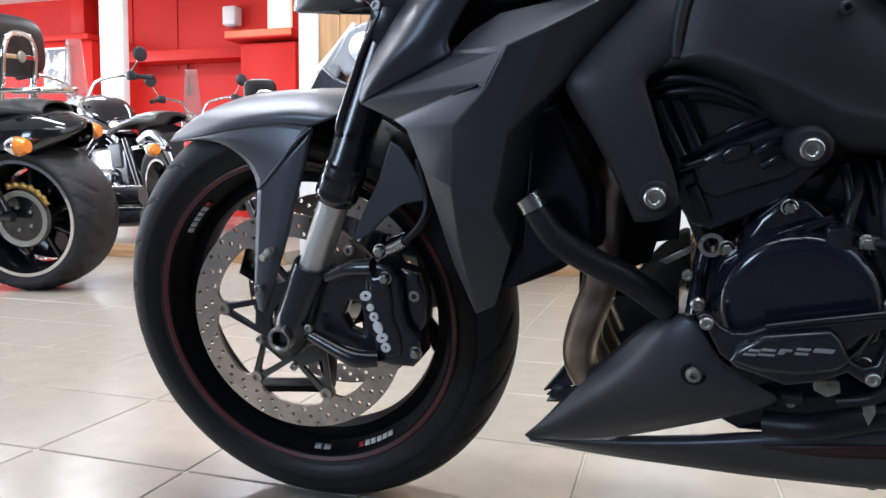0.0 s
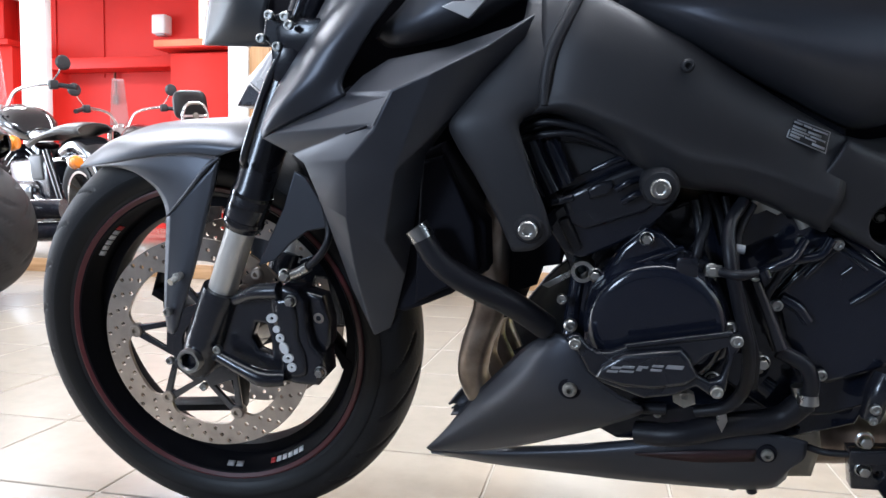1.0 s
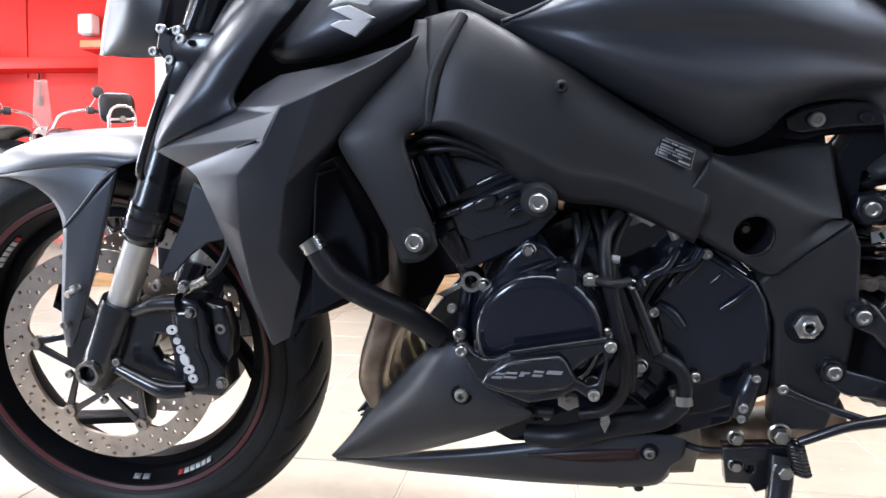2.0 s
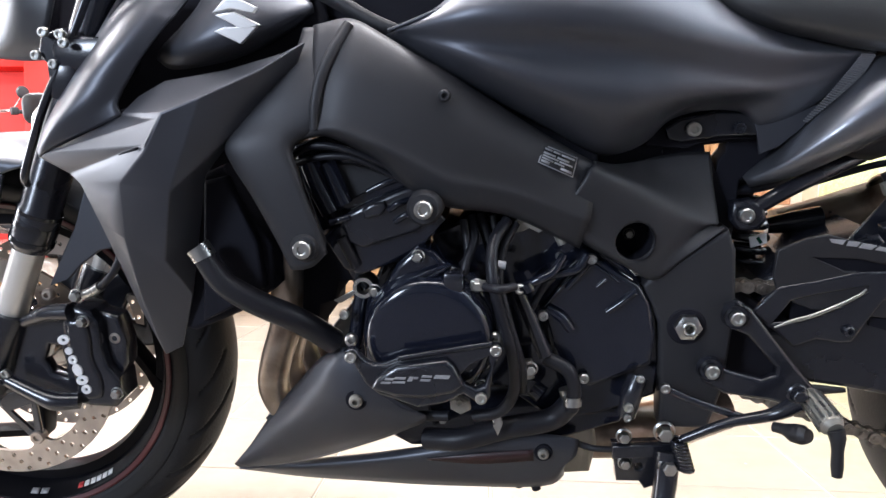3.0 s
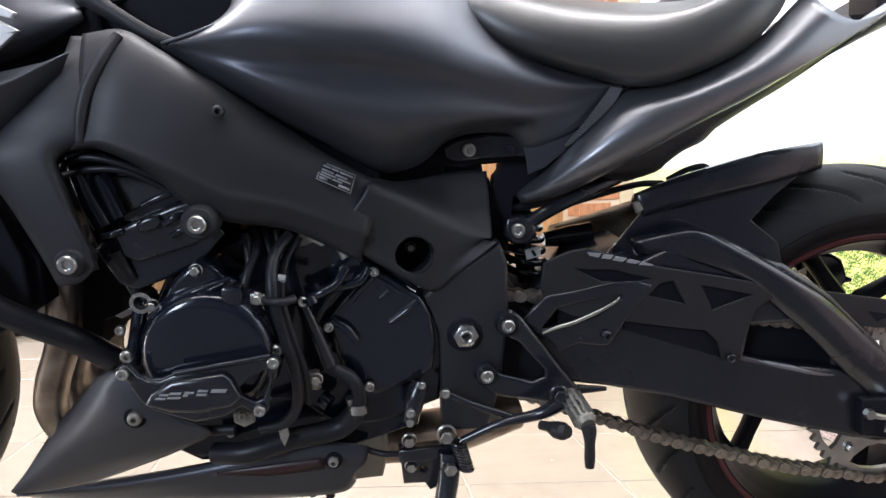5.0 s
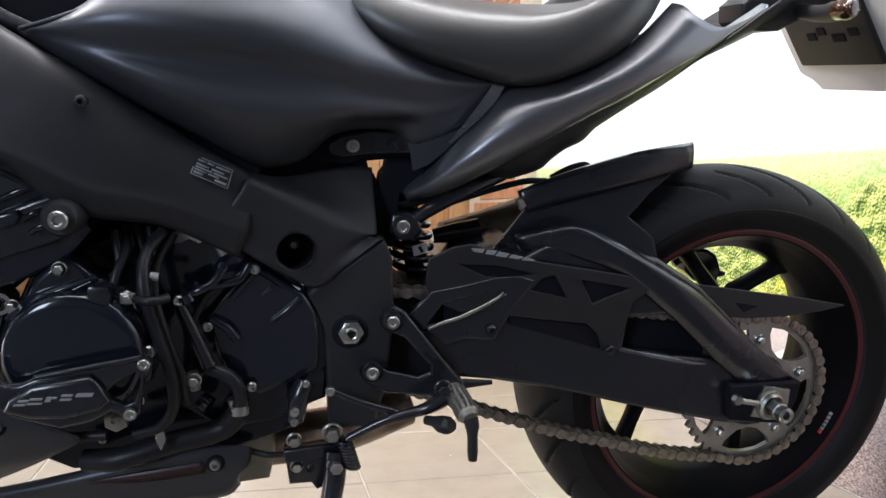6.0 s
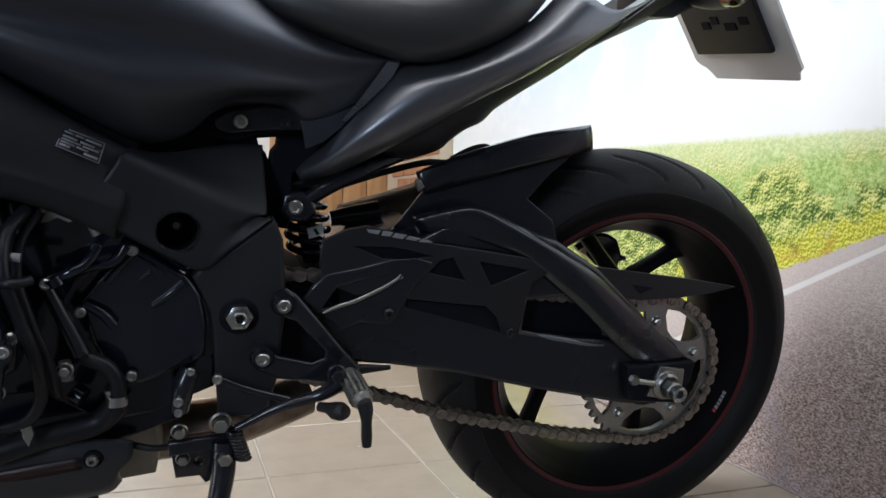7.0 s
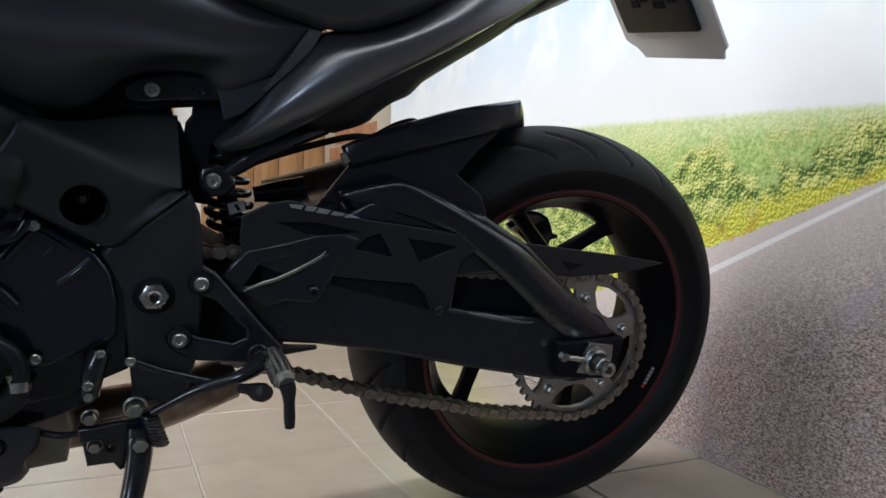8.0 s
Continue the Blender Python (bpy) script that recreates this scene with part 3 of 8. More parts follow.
def wheel(name, x, z, R, half, rim_half, label, steer=0.0, turn=0.0, y=0.005, rear=False, first=95, mid=0.115, spread=28):
    w = tagged(new(name), label)
    w.parent = bike
    w.matrix_basis = pose(x, y, z, 0, turn, steer)
    rim_r = 0.2175
    part("tyre", tyre_mesh(R, half, rim_r, rim_half, 720, 48, 26 if rear else 24, 1.35 if rear else 1.2, 0.075, 0.0075), RUBBER, w, "black rubber road tyre with slanted grooves", 60)
    side = rim_r + 0.35 * (R - rim_r)
    for s in (-1, 1):
        ring = lathe("sidewall", [(rim_r + 0.0125, s * (rim_half + 0.0078)), (rim_r + 0.016, s * (rim_half + 0.0105)), (side - 0.003, s * (half * 0.985 + 0.0012)), (side + 0.004, s * (half + 0.0014)), (side + 0.0065, s * (half + 0.0012)), (side + 0.0072, s * (half - 0.003))], SIDEWALL, w, 120, label="smooth black tyre sidewall")
        if s > 0:
            ring.data.flip_normals()
    h = rim_half
    prof = [(rim_r + 0.007, -h), (rim_r + 0.008, -h - 0.004), (rim_r + 0.004, -h - 0.006), (rim_r - 0.003, -h - 0.004), (rim_r - 0.006, -h + 0.004),
            (rim_r - 0.012, -h + 0.014), (rim_r - 0.016, -h + 0.030), (rim_r - 0.030, -h * 0.35), (rim_r - 0.034, 0.0), (rim_r - 0.030, h * 0.35),
            (rim_r - 0.016, h - 0.030), (rim_r - 0.012, h - 0.014), (rim_r - 0.006, h - 0.004), (rim_r - 0.003, h + 0.004), (rim_r + 0.004, h + 0.006), (rim_r + 0.007, h)]
    rim = lathe("rim", prof + [(rim_r - 0.008, h * 0.5), (rim_r - 0.022, 0), (rim_r - 0.008, -h * 0.5)], RIM, w, 120, closed=True, label="gloss black cast alloy rim")
    for s in (-1, 1):
        lathe("rim_tape", [(rim_r - 0.0008, s * (h + 0.0052)), (rim_r + 0.0045, s * (h + 0.0076)), (rim_r + 0.0066, s * (h + 0.0072)), (rim_r + 0.0072, s * (h + 0.0060))], RED_TAPE, rim, 120, label="dark red rim tape")
    # hub and three forked spokes
    hw = 0.055 if rear else 0.048
    lathe("hub", [(0.018, -hw), (0.046, -hw), (0.052, -hw + 0.008), (0.046, -0.014), (0.046, 0.014), (0.052, hw - 0.008), (0.046, hw), (0.018, hw)], SATIN, w, 40, closed=True)
    for s in range(3):
        a0 = radians(first + 120 * s)
        for b in ((-1, 1) if rear else (-1,)):
            a1 = a0 + b * radians(spread)
            p0 = Vector((0.040 * math.cos(a0 + b * 0.12), 0, 0.040 * math.sin(a0 + b * 0.12)))
            p1 = Vector((mid * math.cos(a0 + b * 0.17), 0, mid * math.sin(a0 + b * 0.17)))
            p2 = Vector((0.192 * math.cos(a1), 0, 0.192 * math.sin(a1)))
            bm = bmesh.new()
            rows = []
            for q, wd, dp in ((p0, 0.016, 0.020), (p0.lerp(p1, 0.6), 0.012, 0.017), (p1, 0.0105, 0.015), (p1.lerp(p2, 0.5), 0.0095, 0.014), (p1.lerp(p2, 0.85), 0.0105, 0.015), (p2, 0.016, 0.018)):
                d = (p1 - p0 if q.length < mid else p2 - p1).normalized()
                sd = Vector((-d.z, 0, d.x))
                rows.append([bm.verts.new(q + sd * wd * (1.0 if rear else 0.8) * u + Vector((0, dp * v, 0))) for u, v in ((-1, -0.6), (-0.6, -1), (0.6, -1), (1, -0.6), (1, 0.6), (0.6, 1), (-0.6, 1), (-1, 0.6))])
            for ra, rb in zip(rows, rows[1:]):
                for k in range(8):
                    bm.faces.new((ra[k], ra[(k + 1) % 8], rb[(k + 1) % 8], rb[k]))
            part("spoke", bm, RIM, w, angle=50)
    return w, rim


BUTTON_A = [radians(51 + 60 * k) for k in range(6)]


def disc_mesh(r_out, r_in):
    """A drilled rotor whose inner edge has a tab at each button."""
    inner = []
    for a in np.linspace(0, 2 * math.pi, 180, endpoint=False):
        near = min(abs((a - c + math.pi) % (2 * math.pi) - math.pi) for c in BUTTON_A)
        r = r_in - 0.018 * math.exp(-(near / 0.10) ** 2)
        inner.append((r * math.cos(a), r * math.sin(a)))
    loops = [circle(0, 0, r_out, 96), inner]
    w = r_out - r_in
    for k in range(96):
        a = 2 * math.pi * k / 96
        r = r_in + w * (0.20, 0.52, 0.84)[k % 3]
        loops.append(circle(r * math.cos(a), r * math.sin(a), 0.0033, 8))
    return weld(outline_mesh(loops, 0.005, 0.0))


def front_disc(parent, y, out):
    """A drilled floating disc on its spider; out is the side it faces."""
    d = tagged(new("brake_disc"), "drilled steel brake disc with light rust haze")
    d.parent = parent
    d.matrix_basis = pose(0, y, 0)
    me = disc_mesh(0.155, 0.123)
    me.transform(flat_to_bike(0))
    obj("rotor", me, DISC, d)
    # carrier: a hub ring and six hollow tapering arms, a button at the end of each
    me = outline_mesh([circle(0, 0, 0.056, 48), circle(0, 0, 0.036, 32)], 0.006, 0.001)
    me.transform(flat_to_bike(0.001 * out))
    spider = obj("spider", me, SATIN, d, "black disc carrier")
    for c in BUTTON_A:
        u, v = Vector((math.cos(c), math.sin(c))), Vector((-math.sin(c), math.cos(c)))
        tri = lambda rows: [tuple(u * r + v * w) for r, w in rows]
        me = outline_mesh([tri(((0.050, -0.027), (0.106, -0.0085), (0.115, -0.006), (0.115, 0.006), (0.106, 0.0085), (0.050, 0.027))), tri(((0.060, -0.0155), (0.096, -0.0015), (0.096, 0.0015), (0.060, 0.0155)))], 0.0055, 0.001)
        me.transform(flat_to_bike(0.0016 * out))
        obj("carrier_arm", me, SATIN, spider)
    for a in BUTTON_A:
        o = lathe("disc_button", [(0.0, -0.0045), (0.004, -0.0045), (0.0045, -0.0075), (0.0085, -0.0075), (0.0095, -0.006), (0.0095, 0.006), (0.0, 0.006)], DISC, d, 20)
        o.matrix_basis = pose(0.1075 * math.cos(a), 0, 0.1075 * math.sin(a)) @ Matrix.Diagonal((1, -out, 1, 1))
    return d


front_wheel, front_rim = wheel("front_wheel", 0.0, 0.294, 0.296, 0.0600, 0.046, "front wheel with black forked spokes and red rim tape", steer=2.3, y=0.017, first=44, mid=0.126, spread=58)
front_disc(front_wheel, -0.072, -1)
front_disc(front_wheel, 0.072, 1)
rear_wheel, rear_rim = wheel("rear_wheel", 1.462, 0.305, 0.308, 0.096, 0.075, "rear wheel with wide tyre and black forked spokes", turn=13, steer=-1.3, y=0.022, rear=True)


def rim_decal(w, rim_half, angle, span, mats, n=6, r0=0.2060, r1=0.2105):
    """Printed blocks on the sloping lip of a rim, along an arc."""
    for k in range(n):
        a0 = angle + span * k / n
        a1 = a0 + span * 0.78 / n
        bm = bmesh.new()
        vs = [[bm.verts.new((r * math.cos(a), -rim_half + dy, r * math.sin(a))) for a in np.linspace(a0, a1, 4)] for r, dy in ((r0, 0.0040 + (0.2110 - r0) * 1.55), (r1, 0.0032 + (0.2110 - r1) * 1.55))]
        for i in range(3):
            bm.faces.new((vs[0][i], vs[0][i + 1], vs[1][i + 1], vs[1][i]))
        thicken(part("rim_decal", bm, mats[k % len(mats)], w), 0.0006)


W6, R6 = [WHITE_MARK] * 5 + [RED_MARK], [RED_MARK] + [WHITE_MARK] * 5
rim_decal(front_wheel, 0.046, radians(146), radians(-17), W6)
rim_decal(front_wheel, 0.046, radians(-72), radians(17), R6)
rim_decal(front_wheel, 0.046, radians(-92), radians(8), [GREY_MARK], 2)
rim_decal(rear_wheel, 0.075, radians(-30 + 13), radians(11), [RED_MARK] + [GREY_MARK] * 5, 6, 0.2085, 0.2110)


# ---- bodywork ----
def poly_shell(name, verts, faces, mat, parent, thick, bevel, label="", mirror=True, angle=30):
    """A faceted panel: corner points and the faces between them, given thickness and softened edges."""
    bm = bmesh.new()
    vs = [bm.verts.new(v) for v in verts]
    for f in faces:
        bm.faces.new([vs[k] for k in f])
    bmesh.ops.recalc_face_normals(bm, faces=bm.faces)
    if sum(f.normal.y * f.calc_area() for f in bm.faces) > 0:
        bmesh.ops.reverse_faces(bm, faces=bm.faces)
    bmesh.ops.triangulate(bm, faces=[f for f in bm.faces if len(f.verts) > 4])
    me = bpy.data.meshes.new(name)
    bm.to_mesh(me)
    bm.free()
    ob = obj(name, me, mat, parent, label, angle)
    thicken(ob, thick)
    bv = ob.modifiers.new("edge", "BEVEL")
    bv.width, bv.segments, bv.limit_method, bv.angle_limit = bevel, 3, "ANGLE", radians(24)
    if mirror:
        twin(ob)
    return ob


# fuel tank, from its lower edge to the crown
tank = shell("fuel_tank", [
    [(0.550, -0.150, 0.720), (0.590, -0.160, 0.698), (0.628, -0.160, 0.676), (0.671, -0.154, 0.652), (0.713, -0.146, 0.630), (0.753, -0.136, 0.608), (0.779, -0.128, 0.598), (0.808, -0.118, 0.602), (0.829, -0.113, 0.613), (0.851, -0.107, 0.634), (0.885, -0.103, 0.644), (0.926, -0.100, 0.643), (0.950, -0.098, 0.627), (1.012, -0.103, 0.658), (1.054, -0.110, 0.705)],
    [(0.552, -0.158, 0.721), (0.593, -0.174, 0.700), (0.631, -0.180, 0.681), (0.674, -0.176, 0.659), (0.715, -0.168, 0.639), (0.754, -0.158, 0.620), (0.780, -0.148, 0.611), (0.809, -0.138, 0.615), (0.832, -0.131, 0.628), (0.855, -0.124, 0.645), (0.884, -0.117, 0.652), (0.922, -0.111, 0.652), (0.955, -0.107, 0.637), (1.018, -0.108, 0.671), (1.053, -0.111, 0.706)],
    [(0.555, -0.165, 0.723), (0.623, -0.196, 0.704), (0.678, -0.206, 0.686), (0.733, -0.202, 0.668), (0.789, -0.190, 0.660), (0.836, -0.174, 0.662), (0.880, -0.156, 0.664), (0.925, -0.138, 0.665), (0.971, -0.122, 0.667), (1.021, -0.112, 0.683), (1.053, -0.112, 0.706)],
    [(0.559, -0.170, 0.724), (0.623, -0.196, 0.715), (0.678, -0.199, 0.709), (0.732, -0.194, 0.707), (0.788, -0.184, 0.702), (0.840, -0.172, 0.695), (0.890, -0.154, 0.686), (0.942, -0.134, 0.680), (0.994, -0.118, 0.687), (1.053, -0.112, 0.707)],
    [(0.563, -0.174, 0.725), (0.624, -0.205, 0.733), (0.678, -0.214, 0.732), (0.730, -0.212, 0.730), (0.785, -0.202, 0.725), (0.842, -0.184, 0.718), (0.898, -0.160, 0.709), (0.950, -0.140, 0.702), (1.003, -0.122, 0.702), (1.053, -0.112, 0.707)],
    [(0.587, -0.176, 0.735), (0.634, -0.200, 0.751), (0.677, -0.208, 0.756), (0.730, -0.206, 0.756), (0.784, -0.196, 0.753), (0.836, -0.178, 0.746), (0.892, -0.156, 0.729), (0.951, -0.134, 0.714), (1.004, -0.118, 0.709), (1.054, -0.108, 0.709)],
    [(0.620, -0.150, 0.768), (0.66, -0.165, 0.800), (0.72, -0.165, 0.815), (0.78, -0.150, 0.810), (0.85, -0.130, 0.785), (0.90, -0.110, 0.755), (0.96, -0.095, 0.735), (1.04, -0.08, 0.728)],
    [(0.600, -0.085, 0.835), (0.65, -0.095, 0.870), (0.72, -0.095, 0.880), (0.79, -0.085, 0.862), (0.86, -0.075, 0.815), (0.92, -0.065, 0.772), (0.98, -0.055, 0.745), (1.05, -0.045, 0.733)],
    [(0.590, 0.0, 0.860), (0.65, 0.0, 0.900), (0.72, 0.0, 0.908), (0.80, 0.0, 0.885), (0.87, 0.0, 0.832), (0.93, 0.0, 0.785), (0.99, 0.0, 0.752), (1.06, 0.0, 0.736)],
], TANK_PAINT, bike, 0.004, 60, 44, "matte black fuel tank with sculpted knee hollows", mirror=True)

# ribbed grip strip along the tank's rear corner
GRIP_L = catmull([Vector(p) for p in [(0.991, -0.106, 0.635), (1.012, -0.113, 0.665), (1.027, -0.117, 0.689), (1.036, -0.117, 0.703)]], 34)
GRIP_R = catmull([Vector(p) for p in [(0.996, -0.106, 0.634), (1.022, -0.113, 0.662), (1.041, -0.117, 0.685), (1.050, -0.117, 0.702)]], 34)
for a, b in zip(GRIP_L, GRIP_R):
    tube("grip_rib", [tuple(a), tuple(b)], 0.0011, GRIP, tank, 5)

# tank front cover that carries the emblem
cover = shell("tank_cover", [
    [(0.305, -0.150, 0.697), (0.324, -0.160, 0.687), (0.357, -0.165, 0.689), (0.405, -0.165, 0.700), (0.450, -0.158, 0.722), (0.477, -0.150, 0.744)],
    [(0.316, -0.165, 0.707), (0.356, -0.186, 0.707), (0.393, -0.190, 0.712), (0.426, -0.186, 0.722), (0.456, -0.172, 0.737), (0.478, -0.156, 0.748)],
    [(0.340, -0.165, 0.729), (0.375, -0.184, 0.734), (0.405, -0.188, 0.738), (0.431, -0.182, 0.742), (0.455, -0.168, 0.748), (0.476, -0.155, 0.753)],
    [(0.361, -0.155, 0.758), (0.388, -0.168, 0.766), (0.412, -0.172, 0.768), (0.433, -0.166, 0.765), (0.453, -0.158, 0.761), (0.473, -0.150, 0.756)],
    [(0.36, -0.125, 0.80), (0.40, -0.135, 0.815), (0.44, -0.135, 0.81), (0.48, -0.13, 0.79), (0.52, -0.125, 0.775)],
    [(0.42, -0.06, 0.88), (0.46, -0.065, 0.885), (0.50, -0.065, 0.875), (0.54, -0.06, 0.86), (0.58, -0.05, 0.85)],
], MATTE, bike, 0.004, 28, 22, "satin black tank side cover with a metal emblem", mirror=True)

# emblem: plain slanted bars of bright metal
for pts in ([(0.388, 0.740), (0.406, 0.757), (0.433, 0.745), (0.429, 0.740), (0.407, 0.744)], [(0.391, 0.738), (0.410, 0.741), (0.435, 0.729), (0.419, 0.724)], [(0.389, 0.723), (0.400, 0.727), (0.432, 0.727), (0.415, 0.711)]):
    plate("emblem", [pts], -0.200, 0.007, EMBLEM, cover, 0.0008, label="bright metal emblem bars")

# strip between tank and cover, with its little clip
shell("tank_strip", [[(0.486, -0.150, 0.778), (0.504, -0.155, 0.763), (0.550, -0.160, 0.737), (0.585, -0.165, 0.729), (0.620, -0.165, 0.748), (0.653, -0.160, 0.762)],
                     [(0.468, -0.150, 0.762), (0.497, -0.155, 0.748), (0.549, -0.158, 0.720), (0.592, -0.170, 0.727), (0.623, -0.175, 0.746), (0.659, -0.165, 0.764)]], PLASTIC, tank, 0.003, 24, label="black plastic strip at the tank's front edge")
shell("tank_lip", [[(0.556, -0.172, 0.722), (0.588, -0.180, 0.732), (0.633, -0.186, 0.750), (0.671, -0.186, 0.765)], [(0.556, -0.175, 0.724), (0.588, -0.183, 0.736), (0.633, -0.189, 0.754), (0.671, -0.188, 0.769)]], MATTE, tank, 0.003, 20)

# main frame: spar, front hanger, pivot plate
frame_ob = tagged(new("main_frame"), "matte black cast aluminium twin-spar frame")
frame_ob.parent = bike
shell("spar", [
    [(0.473, -0.145, 0.730), (0.513, -0.150, 0.736), (0.549, -0.155, 0.720), (0.584, -0.157, 0.700), (0.618, -0.155, 0.681), (0.667, -0.147, 0.651), (0.720, -0.138, 0.618), (0.776, -0.128, 0.587)],
    [(0.482, -0.175, 0.727), (0.521, -0.182, 0.733), (0.555, -0.190, 0.717), (0.589, -0.192, 0.698), (0.622, -0.188, 0.680), (0.669, -0.178, 0.650), (0.719, -0.168, 0.619), (0.773, -0.156, 0.588)],
    [(0.484, -0.200, 0.683), (0.520, -0.207, 0.692), (0.558, -0.210, 0.679), (0.597, -0.210, 0.661), (0.634, -0.205, 0.639), (0.679, -0.193, 0.614), (0.719, -0.180, 0.590), (0.768, -0.166, 0.562)],
    [(0.483, -0.212, 0.638), (0.511, -0.219, 0.640), (0.542, -0.221, 0.629), (0.572, -0.220, 0.616), (0.603, -0.216, 0.600), (0.626, -0.211, 0.589), (0.679, -0.194, 0.575), (0.765, -0.173, 0.539)],
    [(0.480, -0.214, 0.627), (0.510, -0.222, 0.631), (0.540, -0.224, 0.620), (0.570, -0.222, 0.606), (0.602, -0.218, 0.589), (0.624, -0.213, 0.578), (0.679, -0.195, 0.566), (0.762, -0.173, 0.531)],
    [(0.473, -0.206, 0.619), (0.499, -0.212, 0.624), (0.529, -0.212, 0.614), (0.556, -0.210, 0.597), (0.576, -0.207, 0.577), (0.617, -0.203, 0.556), (0.680, -0.184, 0.544), (0.756, -0.164, 0.506)],
    [(0.462, -0.175, 0.615), (0.489, -0.180, 0.620), (0.520, -0.180, 0.609), (0.549, -0.178, 0.591), (0.570, -0.175, 0.571), (0.613, -0.170, 0.548), (0.679, -0.152, 0.535), (0.758, -0.138, 0.498)],
], FRAME, frame_ob, 0.006, 48, 34, mirror=True)
shell("front_hanger", [
    [(0.457, -0.195, 0.488), (0.442, -0.195, 0.520), (0.421, -0.195, 0.561), (0.401, -0.195, 0.593), (0.394, -0.195, 0.613), (0.410, -0.190, 0.635), (0.439, -0.185, 0.666), (0.462, -0.170, 0.703), (0.466, -0.150, 0.728)],
    [(0.461, -0.221, 0.489), (0.448, -0.223, 0.522), (0.428, -0.223, 0.562), (0.409, -0.221, 0.594), (0.402, -0.218, 0.614), (0.418, -0.211, 0.637), (0.446, -0.204, 0.667), (0.467, -0.190, 0.702), (0.471, -0.168, 0.728)],
    [(0.483, -0.225, 0.493), (0.482, -0.228, 0.531), (0.467, -0.228, 0.576), (0.455, -0.226, 0.603), (0.454, -0.223, 0.620), (0.466, -0.217, 0.638), (0.485, -0.210, 0.662), (0.496, -0.195, 0.694), (0.502, -0.176, 0.729)],
    [(0.498, -0.222, 0.507), (0.492, -0.224, 0.533), (0.481, -0.224, 0.561), (0.472, -0.222, 0.589), (0.466, -0.218, 0.611), (0.475, -0.214, 0.622), (0.492, -0.213, 0.632), (0.502, -0.203, 0.673), (0.522, -0.182, 0.733)],
    [(0.490, -0.190, 0.498), (0.483, -0.190, 0.525), (0.472, -0.190, 0.555), (0.464, -0.190, 0.584), (0.458, -0.190, 0.607), (0.469, -0.190, 0.618), (0.485, -0.185, 0.628), (0.496, -0.175, 0.672), (0.517, -0.155, 0.733)],
], FRAME, frame_ob, 0.006, 44, 20, mirror=True)
tube("spar_seam", [(0.520, -0.187, 0.730), (0.507, -0.199, 0.705), (0.495, -0.208, 0.678), (0.490, -0.214, 0.652), (0.489, -0.217, 0.630)], [0.0055, 0.006, 0.006, 0.0055, 0.004], FRAME, frame_ob, 10, "raised cast seam of the frame")
pivot_cover = shell("pivot_cover", [
    [(0.768, -0.140, 0.594), (0.793, -0.118, 0.588), (0.816, -0.105, 0.589), (0.843, -0.095, 0.594), (0.876, -0.085, 0.598), (0.905, -0.078, 0.598)],
    [(0.767, -0.160, 0.594), (0.792, -0.142, 0.586), (0.820, -0.128, 0.579), (0.850, -0.115, 0.572), (0.882, -0.104, 0.566), (0.907, -0.098, 0.561)],
    [(0.763, -0.170, 0.590), (0.788, -0.161, 0.580), (0.817, -0.151, 0.567), (0.850, -0.140, 0.551), (0.884, -0.130, 0.536), (0.908, -0.124, 0.527)],
    [(0.755, -0.1735, 0.575), (0.780, -0.167, 0.565), (0.808, -0.158, 0.550), (0.840, -0.149, 0.535), (0.874, -0.138, 0.526), (0.904, -0.127, 0.525)],
    [(0.732, -0.174, 0.542), (0.767, -0.165, 0.523), (0.801, -0.157, 0.504), (0.835, -0.149, 0.482), (0.863, -0.139, 0.499), (0.898, -0.126, 0.524)],
    [(0.726, -0.172, 0.534), (0.767, -0.164, 0.509), (0.803, -0.155, 0.487), (0.837, -0.146, 0.469), (0.866, -0.142, 0.488), (0.910, -0.138, 0.523)],
    [(0.728, -0.150, 0.526), (0.769, -0.148, 0.501), (0.804, -0.147, 0.482), (0.839, -0.142, 0.465), (0.868, -0.138, 0.485), (0.913, -0.133, 0.521)],
], FRAME, frame_ob, 0.005, 40, 36, mirror=True)
plate("pivot_plate", [[(0.837, 0.466), (0.874, 0.492), (0.916, 0.522), (0.926, 0.499), (0.932, 0.429), (0.927, 0.339), (0.914, 0.287), (0.860, 0.286), (0.853, 0.372), (0.849, 0.413), (0.836, 0.440), (0.829, 0.456)]], -0.137, 0.040, FRAME, frame_ob, 0.005, mirror=True)


# radiator shrouds: faceted wings either side of the fork
SH = [(0.184, -0.187, 0.596), (0.194, -0.193, 0.601), (0.287, -0.203, 0.641), (0.338, -0.240, 0.640), (0.323, -0.243, 0.615), (0.222, -0.197, 0.581), (0.297, -0.236, 0.578), (0.288, -0.222, 0.518), (0.287, -0.200, 0.450), (0.293, -0.168, 0.369), (0.241, -0.212, 0.573), (0.254, -0.206, 0.531), (0.262, -0.190, 0.482), (0.272, -0.175, 0.427), (0.351, -0.248, 0.647), (0.289, -0.205, 0.644), (0.306, -0.200, 0.661), (0.334, -0.198, 0.676), (0.398, -0.195, 0.687), (0.454, -0.190, 0.703), (0.479, -0.200, 0.713), (0.387, -0.242, 0.661), (0.438, -0.224, 0.685), (0.469, -0.196, 0.690), (0.442, -0.196, 0.660), (0.396, -0.198, 0.614), (0.369, -0.197, 0.581), (0.353, -0.188, 0.512), (0.337, -0.180, 0.446), (0.315, -0.170, 0.381), (0.332, -0.250, 0.611), (0.347, -0.238, 0.569), (0.327, -0.218, 0.494)]
